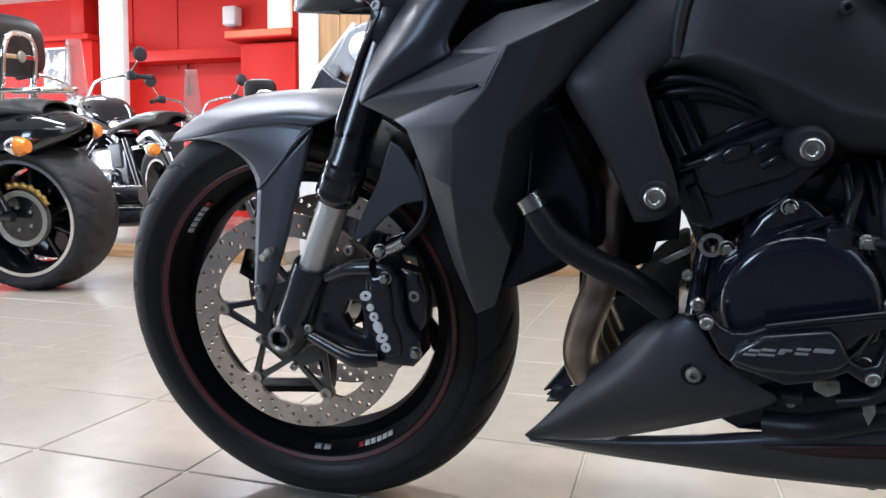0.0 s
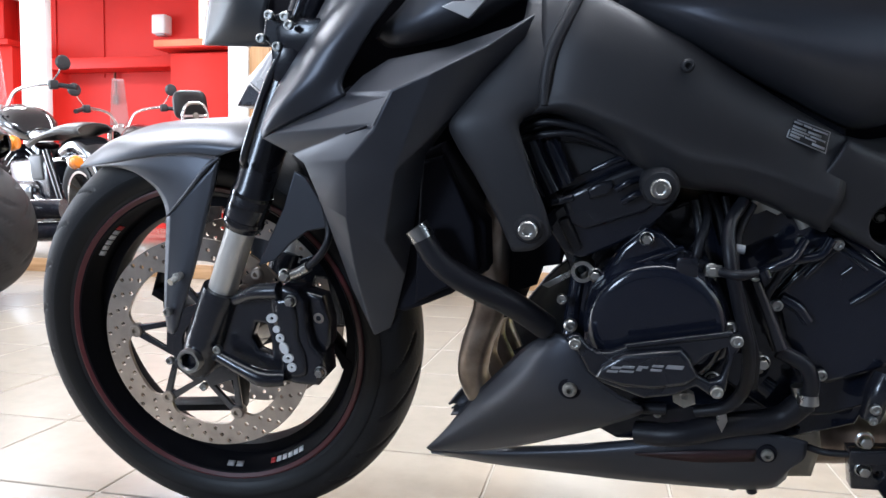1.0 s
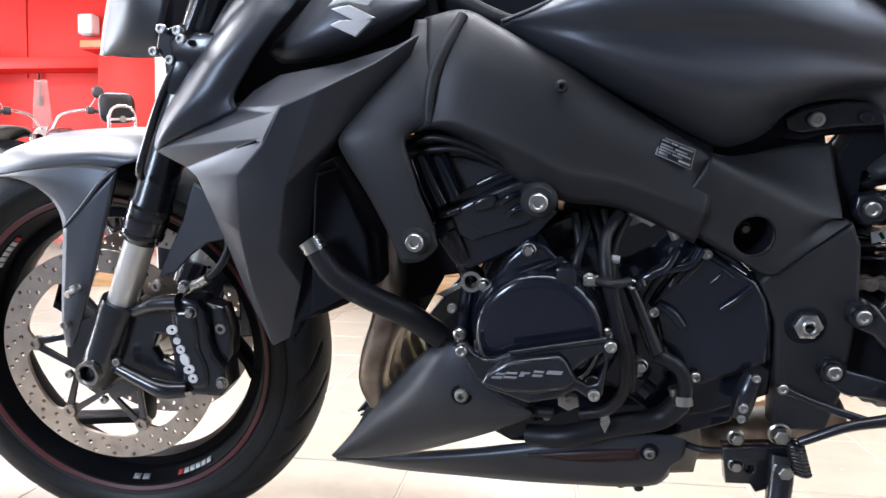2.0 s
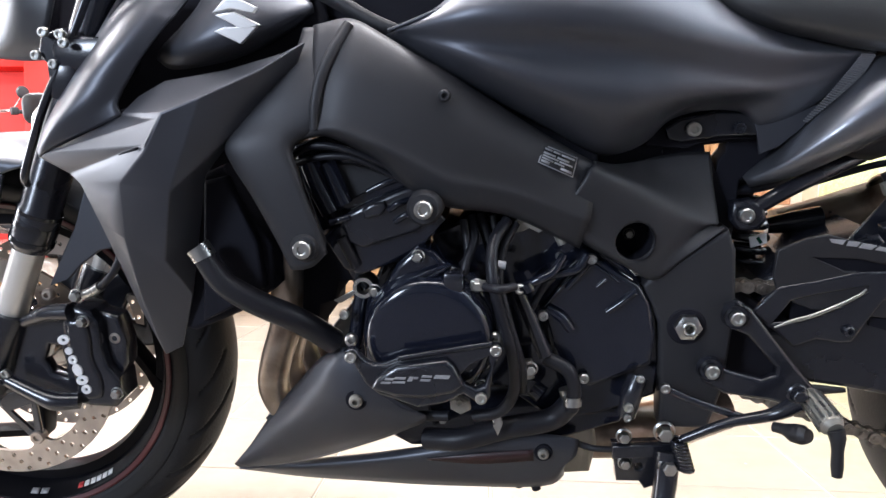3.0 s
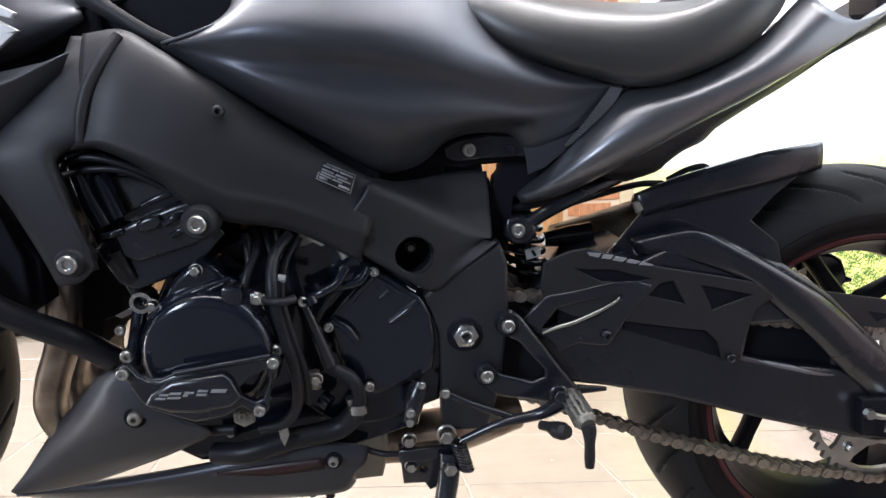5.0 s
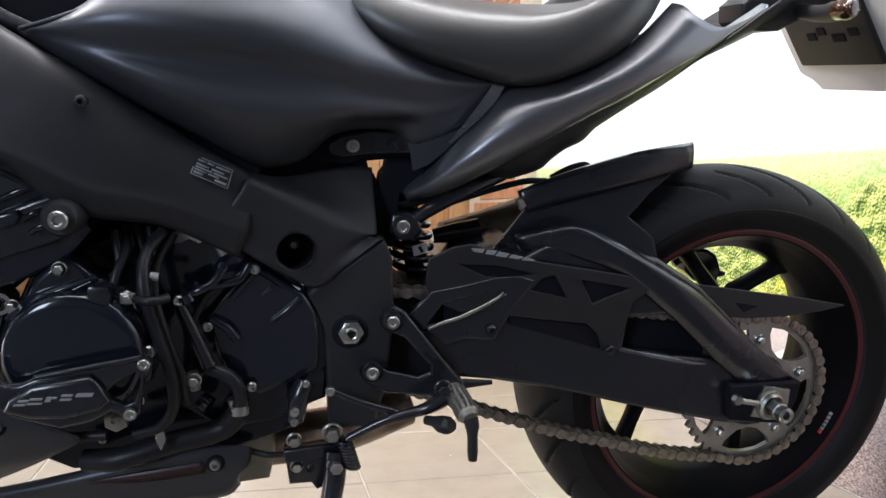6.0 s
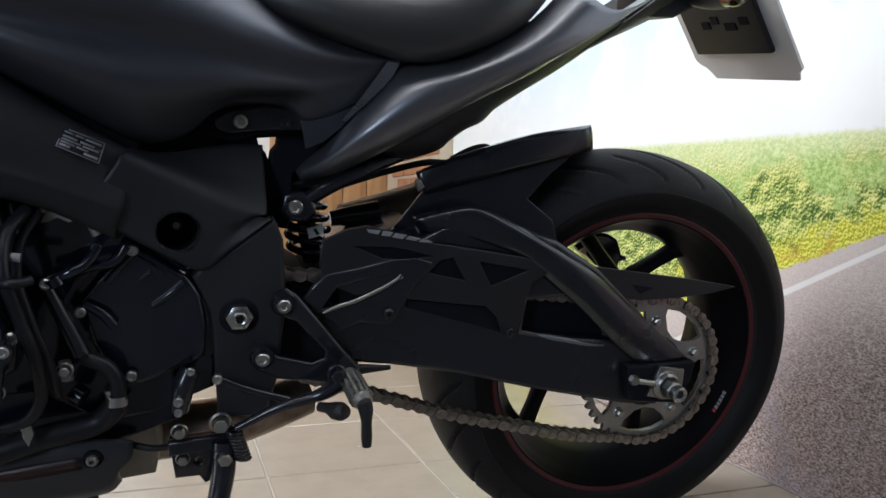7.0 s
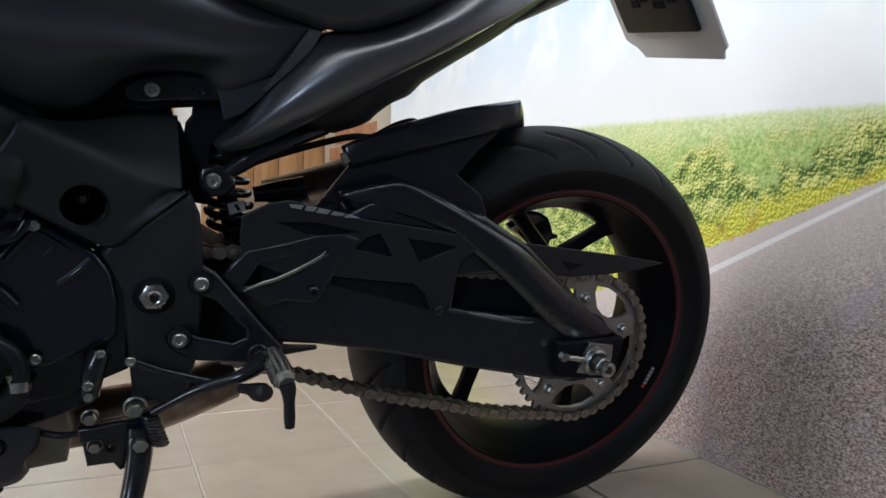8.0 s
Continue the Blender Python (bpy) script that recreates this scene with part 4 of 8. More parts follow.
poly_shell("radiator_shroud", SH, [(1, 2, 3), (0, 1, 3, 4, 5), (5, 4, 6, 10), (10, 6, 7, 11), (11, 7, 8, 12), (12, 8, 9, 13), (3, 14, 30, 4), (4, 30, 6), (2, 15, 14, 3), (15, 16, 17, 14), (14, 17, 18, 21), (21, 18, 19, 22), (22, 19, 20), (30, 14, 21, 31), (21, 22, 24, 31), (22, 20, 23, 24), (31, 24, 25), (31, 25, 26), (6, 30, 31), (6, 31, 32, 7), (31, 26, 27, 32), (32, 27, 28), (7, 32, 28, 8), (8, 28, 29, 9)], MATTE, bike, 0.004, 0.0022, "matte black faceted radiator shroud")
# no groove is cut: a dark strip on the facet edge draws its shade
shell("shroud_groove", [[(0.220, -0.193, 0.579), (0.275, -0.220, 0.599), (0.324, -0.247, 0.615)], [(0.220, -0.193, 0.578), (0.274, -0.220, 0.597), (0.322, -0.247, 0.613)]], DARK, bike, 0.002, 12, label="dark strip drawn as a shadow gap in the shroud")

# headlight cowl sides running up to the lamp
shell("headlight_cowl", [
    [(0.184, -0.187, 0.596), (0.179, -0.180, 0.605), (0.185, -0.172, 0.628), (0.197, -0.165, 0.652), (0.215, -0.155, 0.685), (0.233, -0.145, 0.715), (0.250, -0.130, 0.750), (0.258, -0.120, 0.768)],
    [(0.194, -0.193, 0.601), (0.199, -0.198, 0.612), (0.215, -0.203, 0.633), (0.231, -0.200, 0.656), (0.251, -0.195, 0.685), (0.268, -0.185, 0.713), (0.291, -0.170, 0.749), (0.299, -0.160, 0.763)],
    [(0.244, -0.202, 0.622), (0.245, -0.206, 0.633), (0.256, -0.209, 0.653), (0.269, -0.207, 0.674), (0.289, -0.202, 0.703), (0.309, -0.190, 0.733), (0.319, -0.180, 0.750), (0.326, -0.170, 0.762)],
    [(0.288, -0.205, 0.641), (0.284, -0.203, 0.653), (0.288, -0.200, 0.662), (0.300, -0.197, 0.681), (0.315, -0.193, 0.704), (0.336, -0.183, 0.733), (0.344, -0.175, 0.744), (0.354, -0.165, 0.761)],
], MATTE, bike, 0.004, 30, 22, "matte black headlight cowl side", mirror=True)

# belly cowl
shell("belly_cowl", [
    [(0.322, -0.066, 0.172), (0.353, -0.085, 0.212), (0.395, -0.110, 0.274), (0.432, -0.130, 0.321), (0.467, -0.150, 0.363), (0.489, -0.160, 0.380)],
    [(0.324, -0.068, 0.172), (0.376, -0.105, 0.222), (0.428, -0.145, 0.281), (0.464, -0.168, 0.329), (0.487, -0.178, 0.365), (0.504, -0.178, 0.389)],
    [(0.328, -0.070, 0.171), (0.403, -0.120, 0.228), (0.467, -0.165, 0.286), (0.504, -0.187, 0.326), (0.518, -0.190, 0.358), (0.518, -0.186, 0.383)],
    [(0.333, -0.070, 0.170), (0.423, -0.120, 0.222), (0.500, -0.165, 0.274), (0.544, -0.185, 0.312), (0.552, -0.188, 0.335), (0.539, -0.188, 0.351)],
    [(0.340, -0.068, 0.168), (0.434, -0.110, 0.208), (0.522, -0.150, 0.258), (0.567, -0.172, 0.288), (0.594, -0.180, 0.309), (0.557, -0.184, 0.331)],
], MATTE, bike, 0.004, 30, 20, "matte black pointed belly cowl", mirror=True)
shell("lower_belly_pan", [
    [(0.327, -0.064, 0.167), (0.426, -0.085, 0.195), (0.512, -0.105, 0.219), (0.585, -0.120, 0.241), (0.655, -0.128, 0.259), (0.702, -0.132, 0.270), (0.750, -0.130, 0.267), (0.770, -0.128, 0.262)],
    [(0.331, -0.070, 0.169), (0.429, -0.095, 0.191), (0.514, -0.115, 0.212), (0.586, -0.128, 0.230), (0.655, -0.134, 0.245), (0.703, -0.137, 0.253), (0.750, -0.134, 0.248), (0.767, -0.132, 0.244)],
    [(0.332, -0.066, 0.166), (0.425, -0.085, 0.175), (0.510, -0.100, 0.184), (0.584, -0.115, 0.194), (0.655, -0.122, 0.199), (0.704, -0.125, 0.203), (0.742, -0.124, 0.208), (0.755, -0.128, 0.227)],
    [(0.328, -0.056, 0.158), (0.420, -0.072, 0.161), (0.507, -0.088, 0.169), (0.582, -0.100, 0.175), (0.654, -0.106, 0.180), (0.704, -0.108, 0.183), (0.743, -0.108, 0.189), (0.756, -0.112, 0.205)],
], MATTE, bike, 0.003, 36, 16, "matte black lower belly pan with faded red stripe", mirror=True)
shell("belly_stripe", [[(0.589, -0.130, 0.229), (0.656, -0.136, 0.243), (0.716, -0.138, 0.252)], [(0.589, -0.128, 0.226), (0.656, -0.134, 0.228), (0.717, -0.137, 0.237)]], FADED, bike, 0.001, 18, label="faded dark red stripe")

# seat and tail
seat = shell("seat", [
    [(0.835, -0.060, 0.795), (0.865, -0.090, 0.769), (0.907, -0.108, 0.738), (0.982, -0.120, 0.718), (1.062, -0.126, 0.705), (1.115, -0.128, 0.716), (1.185, -0.126, 0.751), (1.221, -0.120, 0.788), (1.237, -0.112, 0.813), (1.257, -0.100, 0.846)],
    [(0.841, -0.078, 0.800), (0.869, -0.110, 0.776), (0.910, -0.130, 0.747), (0.977, -0.142, 0.728), (1.054, -0.148, 0.716), (1.106, -0.150, 0.727), (1.167, -0.147, 0.758), (1.202, -0.140, 0.792), (1.220, -0.130, 0.816), (1.238, -0.116, 0.848)],
    [(0.853, -0.078, 0.807), (0.881, -0.112, 0.789), (0.921, -0.134, 0.765), (0.981, -0.148, 0.749), (1.050, -0.154, 0.742), (1.101, -0.156, 0.753), (1.155, -0.152, 0.781), (1.190, -0.144, 0.810), (1.210, -0.134, 0.830), (1.229, -0.120, 0.859)],
    [(0.859, -0.065, 0.821), (0.888, -0.095, 0.806), (0.935, -0.118, 0.789), (0.989, -0.132, 0.778), (1.052, -0.138, 0.777), (1.104, -0.140, 0.788), (1.151, -0.136, 0.810), (1.188, -0.128, 0.835), (1.211, -0.120, 0.854), (1.232, -0.108, 0.880)],
    [(0.90, -0.045, 0.800), (0.95, -0.065, 0.800), (1.02, -0.085, 0.795), (1.10, -0.095, 0.795), (1.18, -0.098, 0.805), (1.25, -0.095, 0.835), (1.32, -0.085, 0.870)],
    [(0.90, 0.0, 0.808), (0.95, 0.0, 0.812), (1.02, 0.0, 0.810), (1.10, 0.0, 0.810), (1.18, 0.0, 0.820), (1.25, 0.0, 0.850), (1.32, 0.0, 0.885)],
], VINYL, bike, 0.006, 40, 24, "black vinyl rider seat with rounded edge", mirror=True)
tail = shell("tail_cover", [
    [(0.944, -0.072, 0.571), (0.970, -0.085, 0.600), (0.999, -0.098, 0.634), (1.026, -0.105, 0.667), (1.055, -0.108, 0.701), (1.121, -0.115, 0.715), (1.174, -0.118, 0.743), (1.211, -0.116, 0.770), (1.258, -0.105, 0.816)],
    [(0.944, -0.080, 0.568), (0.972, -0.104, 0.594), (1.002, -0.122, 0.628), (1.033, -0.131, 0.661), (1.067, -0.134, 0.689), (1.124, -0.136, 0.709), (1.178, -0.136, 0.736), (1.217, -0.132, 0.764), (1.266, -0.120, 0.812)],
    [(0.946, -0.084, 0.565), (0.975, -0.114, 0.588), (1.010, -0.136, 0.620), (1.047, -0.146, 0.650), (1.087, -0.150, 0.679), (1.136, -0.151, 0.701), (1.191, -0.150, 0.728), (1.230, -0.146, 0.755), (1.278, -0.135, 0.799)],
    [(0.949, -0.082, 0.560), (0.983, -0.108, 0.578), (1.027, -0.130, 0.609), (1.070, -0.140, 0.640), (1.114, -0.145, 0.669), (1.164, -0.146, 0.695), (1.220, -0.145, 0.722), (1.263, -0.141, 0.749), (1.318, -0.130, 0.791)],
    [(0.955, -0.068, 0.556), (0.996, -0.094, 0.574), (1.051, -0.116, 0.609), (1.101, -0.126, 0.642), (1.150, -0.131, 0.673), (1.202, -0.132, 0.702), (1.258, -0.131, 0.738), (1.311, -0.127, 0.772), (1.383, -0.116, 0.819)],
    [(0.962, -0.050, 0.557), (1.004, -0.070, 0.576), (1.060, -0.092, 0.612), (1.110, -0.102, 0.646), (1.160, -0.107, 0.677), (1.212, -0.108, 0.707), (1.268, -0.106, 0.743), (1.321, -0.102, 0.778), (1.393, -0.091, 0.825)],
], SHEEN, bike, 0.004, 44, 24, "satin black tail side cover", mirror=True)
shell("undertray", [
    [(1.036, -0.100, 0.599), (1.074, -0.108, 0.623), (1.096, -0.108, 0.635), (1.115, -0.108, 0.648), (1.136, -0.108, 0.660), (1.151, -0.108, 0.669), (1.164, -0.108, 0.677), (1.207, -0.108, 0.701), (1.246, -0.108, 0.725), (1.286, -0.108, 0.753), (1.329, -0.108, 0.785)],
    [(1.063, -0.086, 0.593), (1.103, -0.092, 0.608), (1.118, -0.092, 0.622), (1.137, -0.092, 0.635), (1.157, -0.092, 0.646), (1.170, -0.092, 0.658), (1.178, -0.092, 0.665), (1.220, -0.092, 0.693), (1.258, -0.092, 0.718), (1.301, -0.092, 0.750), (1.345, -0.092, 0.784)],
    [(1.088, -0.060, 0.589), (1.126, -0.060, 0.603), (1.140, -0.060, 0.616), (1.159, -0.060, 0.631), (1.179, -0.060, 0.641), (1.190, -0.060, 0.652), (1.196, -0.060, 0.659), (1.239, -0.060, 0.689), (1.277, -0.060, 0.714), (1.323, -0.060, 0.748), (1.369, -0.060, 0.785)],
    [(1.098, 0.000, 0.601), (1.136, 0.000, 0.615), (1.150, 0.000, 0.628), (1.169, 0.000, 0.643), (1.189, 0.000, 0.653), (1.200, 0.000, 0.664), (1.206, 0.000, 0.671), (1.249, 0.000, 0.701), (1.287, 0.000, 0.726), (1.333, 0.000, 0.760), (1.379, 0.000, 0.797)],
], PLASTIC, tail, 0.003, 30, 12, "black plastic tray under the tail", mirror=True)
shell("tail_underside", [[(1.009, -0.072, 0.572), (1.079, -0.075, 0.601), (1.141, -0.080, 0.639), (1.234, -0.085, 0.698), (1.334, -0.080, 0.763), (1.416, -0.070, 0.822), (1.502, -0.050, 0.881)],
                         [(0.98, 0.0, 0.600), (1.08, 0.0, 0.630), (1.18, 0.0, 0.670), (1.30, 0.0, 0.725), (1.42, 0.0, 0.785), (1.50, 0.0, 0.83), (1.58, 0.0, 0.875)]], PLASTIC, tail, 0.003, 20, label="black plastic tail underside", mirror=True)


# ---- front fork, mudguard, calliper ----
# polar lines round the front axle for the mudguard
def arc(r, y, a0, a1, n=7, cx=0.0, cz=0.300, dr=0.0):
    return [(cx + (r + dr * k / (n - 1)) * math.cos(radians(a0 + (a1 - a0) * k / (n - 1))), y, cz + (r + dr * k / (n - 1)) * math.sin(radians(a0 + (a1 - a0) * k / (n - 1)))) for k in range(n)]


fender = shell("front_mudguard", [
    [(-0.167, -0.050, 0.544), (-0.104, -0.072, 0.551), (-0.049, -0.088, 0.560), (-0.001, -0.099, 0.566), (0.043, -0.106, 0.569), (0.081, -0.110, 0.566)],
    [(-0.164, -0.048, 0.547), (-0.100, -0.070, 0.562), (-0.045, -0.086, 0.574), (0.005, -0.096, 0.581), (0.055, -0.103, 0.584), (0.117, -0.108, 0.580)],
    [(-0.172, -0.030, 0.552), (-0.114, -0.045, 0.578), (-0.056, -0.054, 0.592), (-0.004, -0.058, 0.599), (0.045, -0.060, 0.601), (0.113, -0.060, 0.598)],
    [(-0.200, 0.000, 0.545), (-0.150, 0.000, 0.573), (-0.090, 0.000, 0.594), (-0.040, 0.000, 0.602), (0.010, 0.000, 0.605), (0.100, 0.000, 0.604)],
], FENDER, bike, 0.0035, 36, 20, "satin grey black front mudguard", mirror=True)
shell("mudguard_flank", [
    [(-0.167, -0.048, 0.542), (-0.106, -0.070, 0.547), (-0.056, -0.088, 0.543), (-0.020, -0.099, 0.526), (-0.004, -0.106, 0.508), (0.003, -0.112, 0.489)],
    [(-0.166, -0.050, 0.543), (-0.103, -0.074, 0.549), (-0.049, -0.092, 0.552), (-0.005, -0.103, 0.548), (0.027, -0.110, 0.542), (0.048, -0.115, 0.532)],
    [(-0.167, -0.050, 0.544), (-0.104, -0.072, 0.551), (-0.049, -0.088, 0.560), (-0.001, -0.099, 0.566), (0.043, -0.106, 0.569), (0.081, -0.110, 0.566)],
], FENDER, fender, 0.003, 30, 12, mirror=True)
shell("mudguard_blade", [
    [(0.003, -0.113, 0.489), (-0.004, -0.114, 0.445), (-0.009, -0.117, 0.402), (-0.012, -0.120, 0.365), (-0.011, -0.120, 0.336)],
    [(0.051, -0.116, 0.533), (0.031, -0.119, 0.465), (0.018, -0.122, 0.419), (0.007, -0.124, 0.375), (-0.001, -0.124, 0.335)],
    [(0.085, -0.111, 0.565), (0.075, -0.114, 0.530), (0.058, -0.117, 0.483), (0.042, -0.120, 0.434), (0.025, -0.120, 0.390), (0.004, -0.120, 0.339)],
], FENDER, fender, 0.005, 24, 10, mirror=True)
tube("mudguard_crease", [(0.084, -0.110, 0.565), (0.067, -0.115, 0.552), (0.035, -0.115, 0.519), (0.004, -0.113, 0.491)], [0.0020, 0.0030, 0.0025, 0.001], FENDER, fender, 12)
plate("mudguard_rear", [[(0.177, 0.548), (0.192, 0.540), (0.224, 0.486), (0.214, 0.478), (0.188, 0.473), (0.164, 0.456), (0.142, 0.434), (0.117, 0.426), (0.135, 0.460), (0.159, 0.502)]], -0.100, 0.005, FENDER, fender, 0.002, mirror=True)
shell("mudguard_back", [arc(0.312, -0.066, 62, 38), arc(0.322, -0.060, 62, 38), arc(0.326, -0.03, 62, 38), arc(0.327, 0.0, 62, 38)], FENDER, fender, 0.003, 20, 10, mirror=True)

for s in (-1, 1):
    leg = tagged(new("fork_leg"), "upside-down fork leg with black outer tube and bright stanchion")
    leg.parent = bike
    top, low = Vector((0.278, s * 0.105, 0.88)), Vector((0.026, s * 0.105, 0.300))
    ax = (top - low).normalized()

    def on(d):
        return tuple(low + ax * d)

    part("outer_tube", tube_bm([on(0.192), on(0.198), on(0.200), on(0.244), on(0.248), on(0.60)], [0.0215, 0.0245, 0.0255, 0.0255, 0.0235, 0.0250], 28, 60, smooth=False), SATIN, leg, "black outer fork tube", 30)
    for d in (0.202, 0.222, 0.238):
        part("dust_seal", tube_bm([on(d), on(d + 0.005)], 0.0262, 28), GLOSS, leg)
    part("stanchion", tube_bm([on(0.08), on(0.25)], 0.0185, 28), ALLOY, leg, "bright metal stanchion tube")
    part("fork_foot", tube_bm([on(-0.024), on(-0.012), on(0.02), on(0.06), on(0.098), on(0.104)], [0.018, 0.025, 0.027, 0.0265, 0.0265, 0.0250], 28, 40), SATIN, leg, "black cast fork foot", 50)
    # spring-loaded axle end with its hexagon hole
    rim = lathe("axle_rim", [(0.0105, s * 0.012), (0.0125, s * 0.0145), (0.0155, s * 0.0145), (0.0165, s * 0.011), (0.0165, s * -0.02)], STEEL, leg, 32, centre=(0.026, s * 0.124, 0.304))
    hexa = lathe("axle_socket", [(0.0, s * -0.010), (0.0110, s * -0.010), (0.0122, s * 0.0135)], DARK, leg, 6, centre=(0.026, s * 0.124, 0.304))
    for o in (rim, hexa):
        if s < 0:
            o.data.flip_normals()
    bolt(leg, 0.064, s * 0.134, 0.312, 0.006, mat=SATIN)
    # calliper with its carrier
    cal = tagged(new("brake_calliper"), "black radial brake calliper with white printing")
    cal.parent = bike
    loop = [(0.141, 0.383), (0.146, 0.402), (0.160, 0.408), (0.178, 0.403), (0.188, 0.390), (0.188, 0.354), (0.194, 0.331), (0.207, 0.317), (0.208, 0.288), (0.198, 0.277), (0.169, 0.277), (0.147, 0.281), (0.150, 0.304), (0.143, 0.340)]
    cy = -0.124
    body = plate("calliper_body", [loop], cy, 0.046, SATIN, cal, 0.006)
    plate("piston_cover", [[(0.150, 0.392), (0.172, 0.392), (0.178, 0.372), (0.178, 0.342), (0.186, 0.318), (0.184, 0.292), (0.160, 0.291), (0.158, 0.318), (0.149, 0.350)]], cy - 0.005, 0.012, SATIN, cal, 0.005, smooth=True)
    plate("calliper_rear", [[(0.184, 0.398), (0.206, 0.392), (0.214, 0.360), (0.212, 0.330), (0.204, 0.316), (0.190, 0.334)]], cy + 0.014, 0.03, SATIN, cal, 0.005)
    # the fork foot's carrier: two arms round an opening
    plate("carrier", [[(0.045, 0.392), (0.075, 0.380), (0.106, 0.392), (0.144, 0.406), (0.158, 0.385), (0.146, 0.337), (0.150, 0.307), (0.152, 0.274), (0.115, 0.270), (0.070, 0.292), (0.023, 0.272), (0.008, 0.292), (0.025, 0.335)],
                      [(0.113, 0.352), (0.127, 0.350), (0.131, 0.330), (0.130, 0.308), (0.112, 0.314), (0.104, 0.332)]], -0.110, 0.020, SATIN, cal, 0.005)
    tube("upper_lug", [(0.090, -0.116, 0.384), (0.123, -0.122, 0.398), (0.156, -0.124, 0.402)], [0.007, 0.010, 0.011], SATIN, cal, 16)
    for p in [(0.172, 0.391), (0.205, 0.299)]:
        bolt(cal, p[0], cy - 0.006, p[1], 0.0085, "hex")
    for p, r in zip([(0.118, 0.417), (0.200, 0.364)], (0.0105, 0.012)):
        bolt(cal, p[0], -0.106, p[1], r, "button", DISC)
    bolt(cal, 0.093, -0.112, 0.281, 0.0065)
    if s > 0:
        for o in cal.children:
            o.matrix_basis = Matrix.Diagonal((1, -1, 1, 1)) @ o.matrix_basis
    else:
        # plain white bars in place of the printed name
        a, b = Vector((0.1465, 0.0, 0.368)), Vector((0.1665, 0.0, 0.308))
        d = (b - a).normalized()
        for u, wide, long, ring in ((0.0, 0.0135, 0.0105, True), (0.24, 0.0085, 0.0080, False), (0.43, 0.0100, 0.0100, True), (0.65, 0.0105, 0.0145, False), (0.87, 0.0135, 0.0105, True), (1.07, 0.0110, 0.0105, True)):
            c = a.lerp(b, u)
            def rounded(k):
                return [(c.x + k * (d.x * long / 2 * math.cos(t) - d.z * wide / 2 * math.sin(t)), c.z + k * (d.z * long / 2 * math.cos(t) + d.x * wide / 2 * math.sin(t))) for t in np.linspace(0, 2 * math.pi, 16, endpoint=False)]
            plate("white_mark", [rounded(1.15), rounded(0.36)] if ring else [rounded(1.15)], cy - 0.0070, 0.0022, WHITE_MARK, cal, 0.0003, label="white printed mark")
        part("link_arm", tube_bm([(0.068, -0.130, 0.312), (0.107, -0.134, 0.296), (0.130, -0.134, 0.288), (0.156, -0.128, 0.287)], [0.008, 0.0095, 0.012, 0.010], 14), SATIN, cal)
        tube("brake_hose", [(0.170, -0.120, 0.424), (0.191, -0.125, 0.431), (0.214, -0.130, 0.449), (0.227, -0.130, 0.469), (0.228, -0.125, 0.488), (0.218, -0.120, 0.531)], 0.0045, HOSE, cal, 10, "black brake hose with steel fitting")
        tube("hose_fitting", [(0.175, -0.121, 0.423), (0.186, -0.124, 0.428), (0.199, -0.127, 0.436)], 0.0065, STEEL, cal, 10)
        bolt(cal, *(0.167, -0.128, 0.423), 0.0095, "hex")
        for p in [(0.000, -0.130, 0.368), (0.020, -0.130, 0.416), (-0.016, -0.115, 0.293), (0.030, -0.115, 0.259), (0.068, -0.133, 0.322)]:
            bolt(fender, p[0], p[1], p[2], 0.0075, "socket")
        tube("guide_pin", [(0.017, -0.142, 0.412), (0.021, -0.122, 0.417)], 0.0045, STEEL, fender, 10)
# lower yoke, its clamp bolts and a hose running up beside the fork
yoke = tagged(new("fork_yoke"), "black fork yoke with steel clamp bolts")
yoke.parent = bike
part("clamp", box_bm(0.195, 0.285, -0.165, 0.165, 0.68, 0.72, 0.010), SATIN, yoke)
for p in [(0.195, -0.160, 0.724), (0.213, -0.160, 0.722), (0.219, -0.165, 0.713), (0.181, -0.155, 0.701), (0.199, -0.155, 0.692)]:
    bolt(yoke, p[0], p[1] - 0.010, p[2], 0.0068, "socket")
tube("fork_cable", [(0.134, -0.140, 0.560), (0.138, -0.148, 0.569), (0.149, -0.152, 0.592), (0.179, -0.160, 0.648), (0.207, -0.160, 0.696), (0.235, -0.150, 0.760), (0.258, -0.130, 0.830)], 0.0048, SATIN, yoke, 12, "black cable along the fork")
plate("clamp_block", [[(0.186, 0.722), (0.211, 0.729), (0.221, 0.714), (0.213, 0.693), (0.194, 0.688), (0.180, 0.701)]], -0.162, 0.03, SATIN, yoke, 0.004)
part("bracket", box_bm(*sum(([a, b] for a, b in ((0.190, 0.222), (-0.165, -0.12), (0.655, 0.695))), []), 0.005), SATIN, yoke)


# ---- engine ----
engine = tagged(new("engine"), "black enamelled four-cylinder engine with steel bolts")
engine.parent = bike


def slab(name, loop, y0, y1, mat, parent, bevel=0.004, label=""):
    """A block between two depths with the given side outline."""
    return plate(name, [loop], y0, y1 - y0, mat, parent, bevel, label=label)


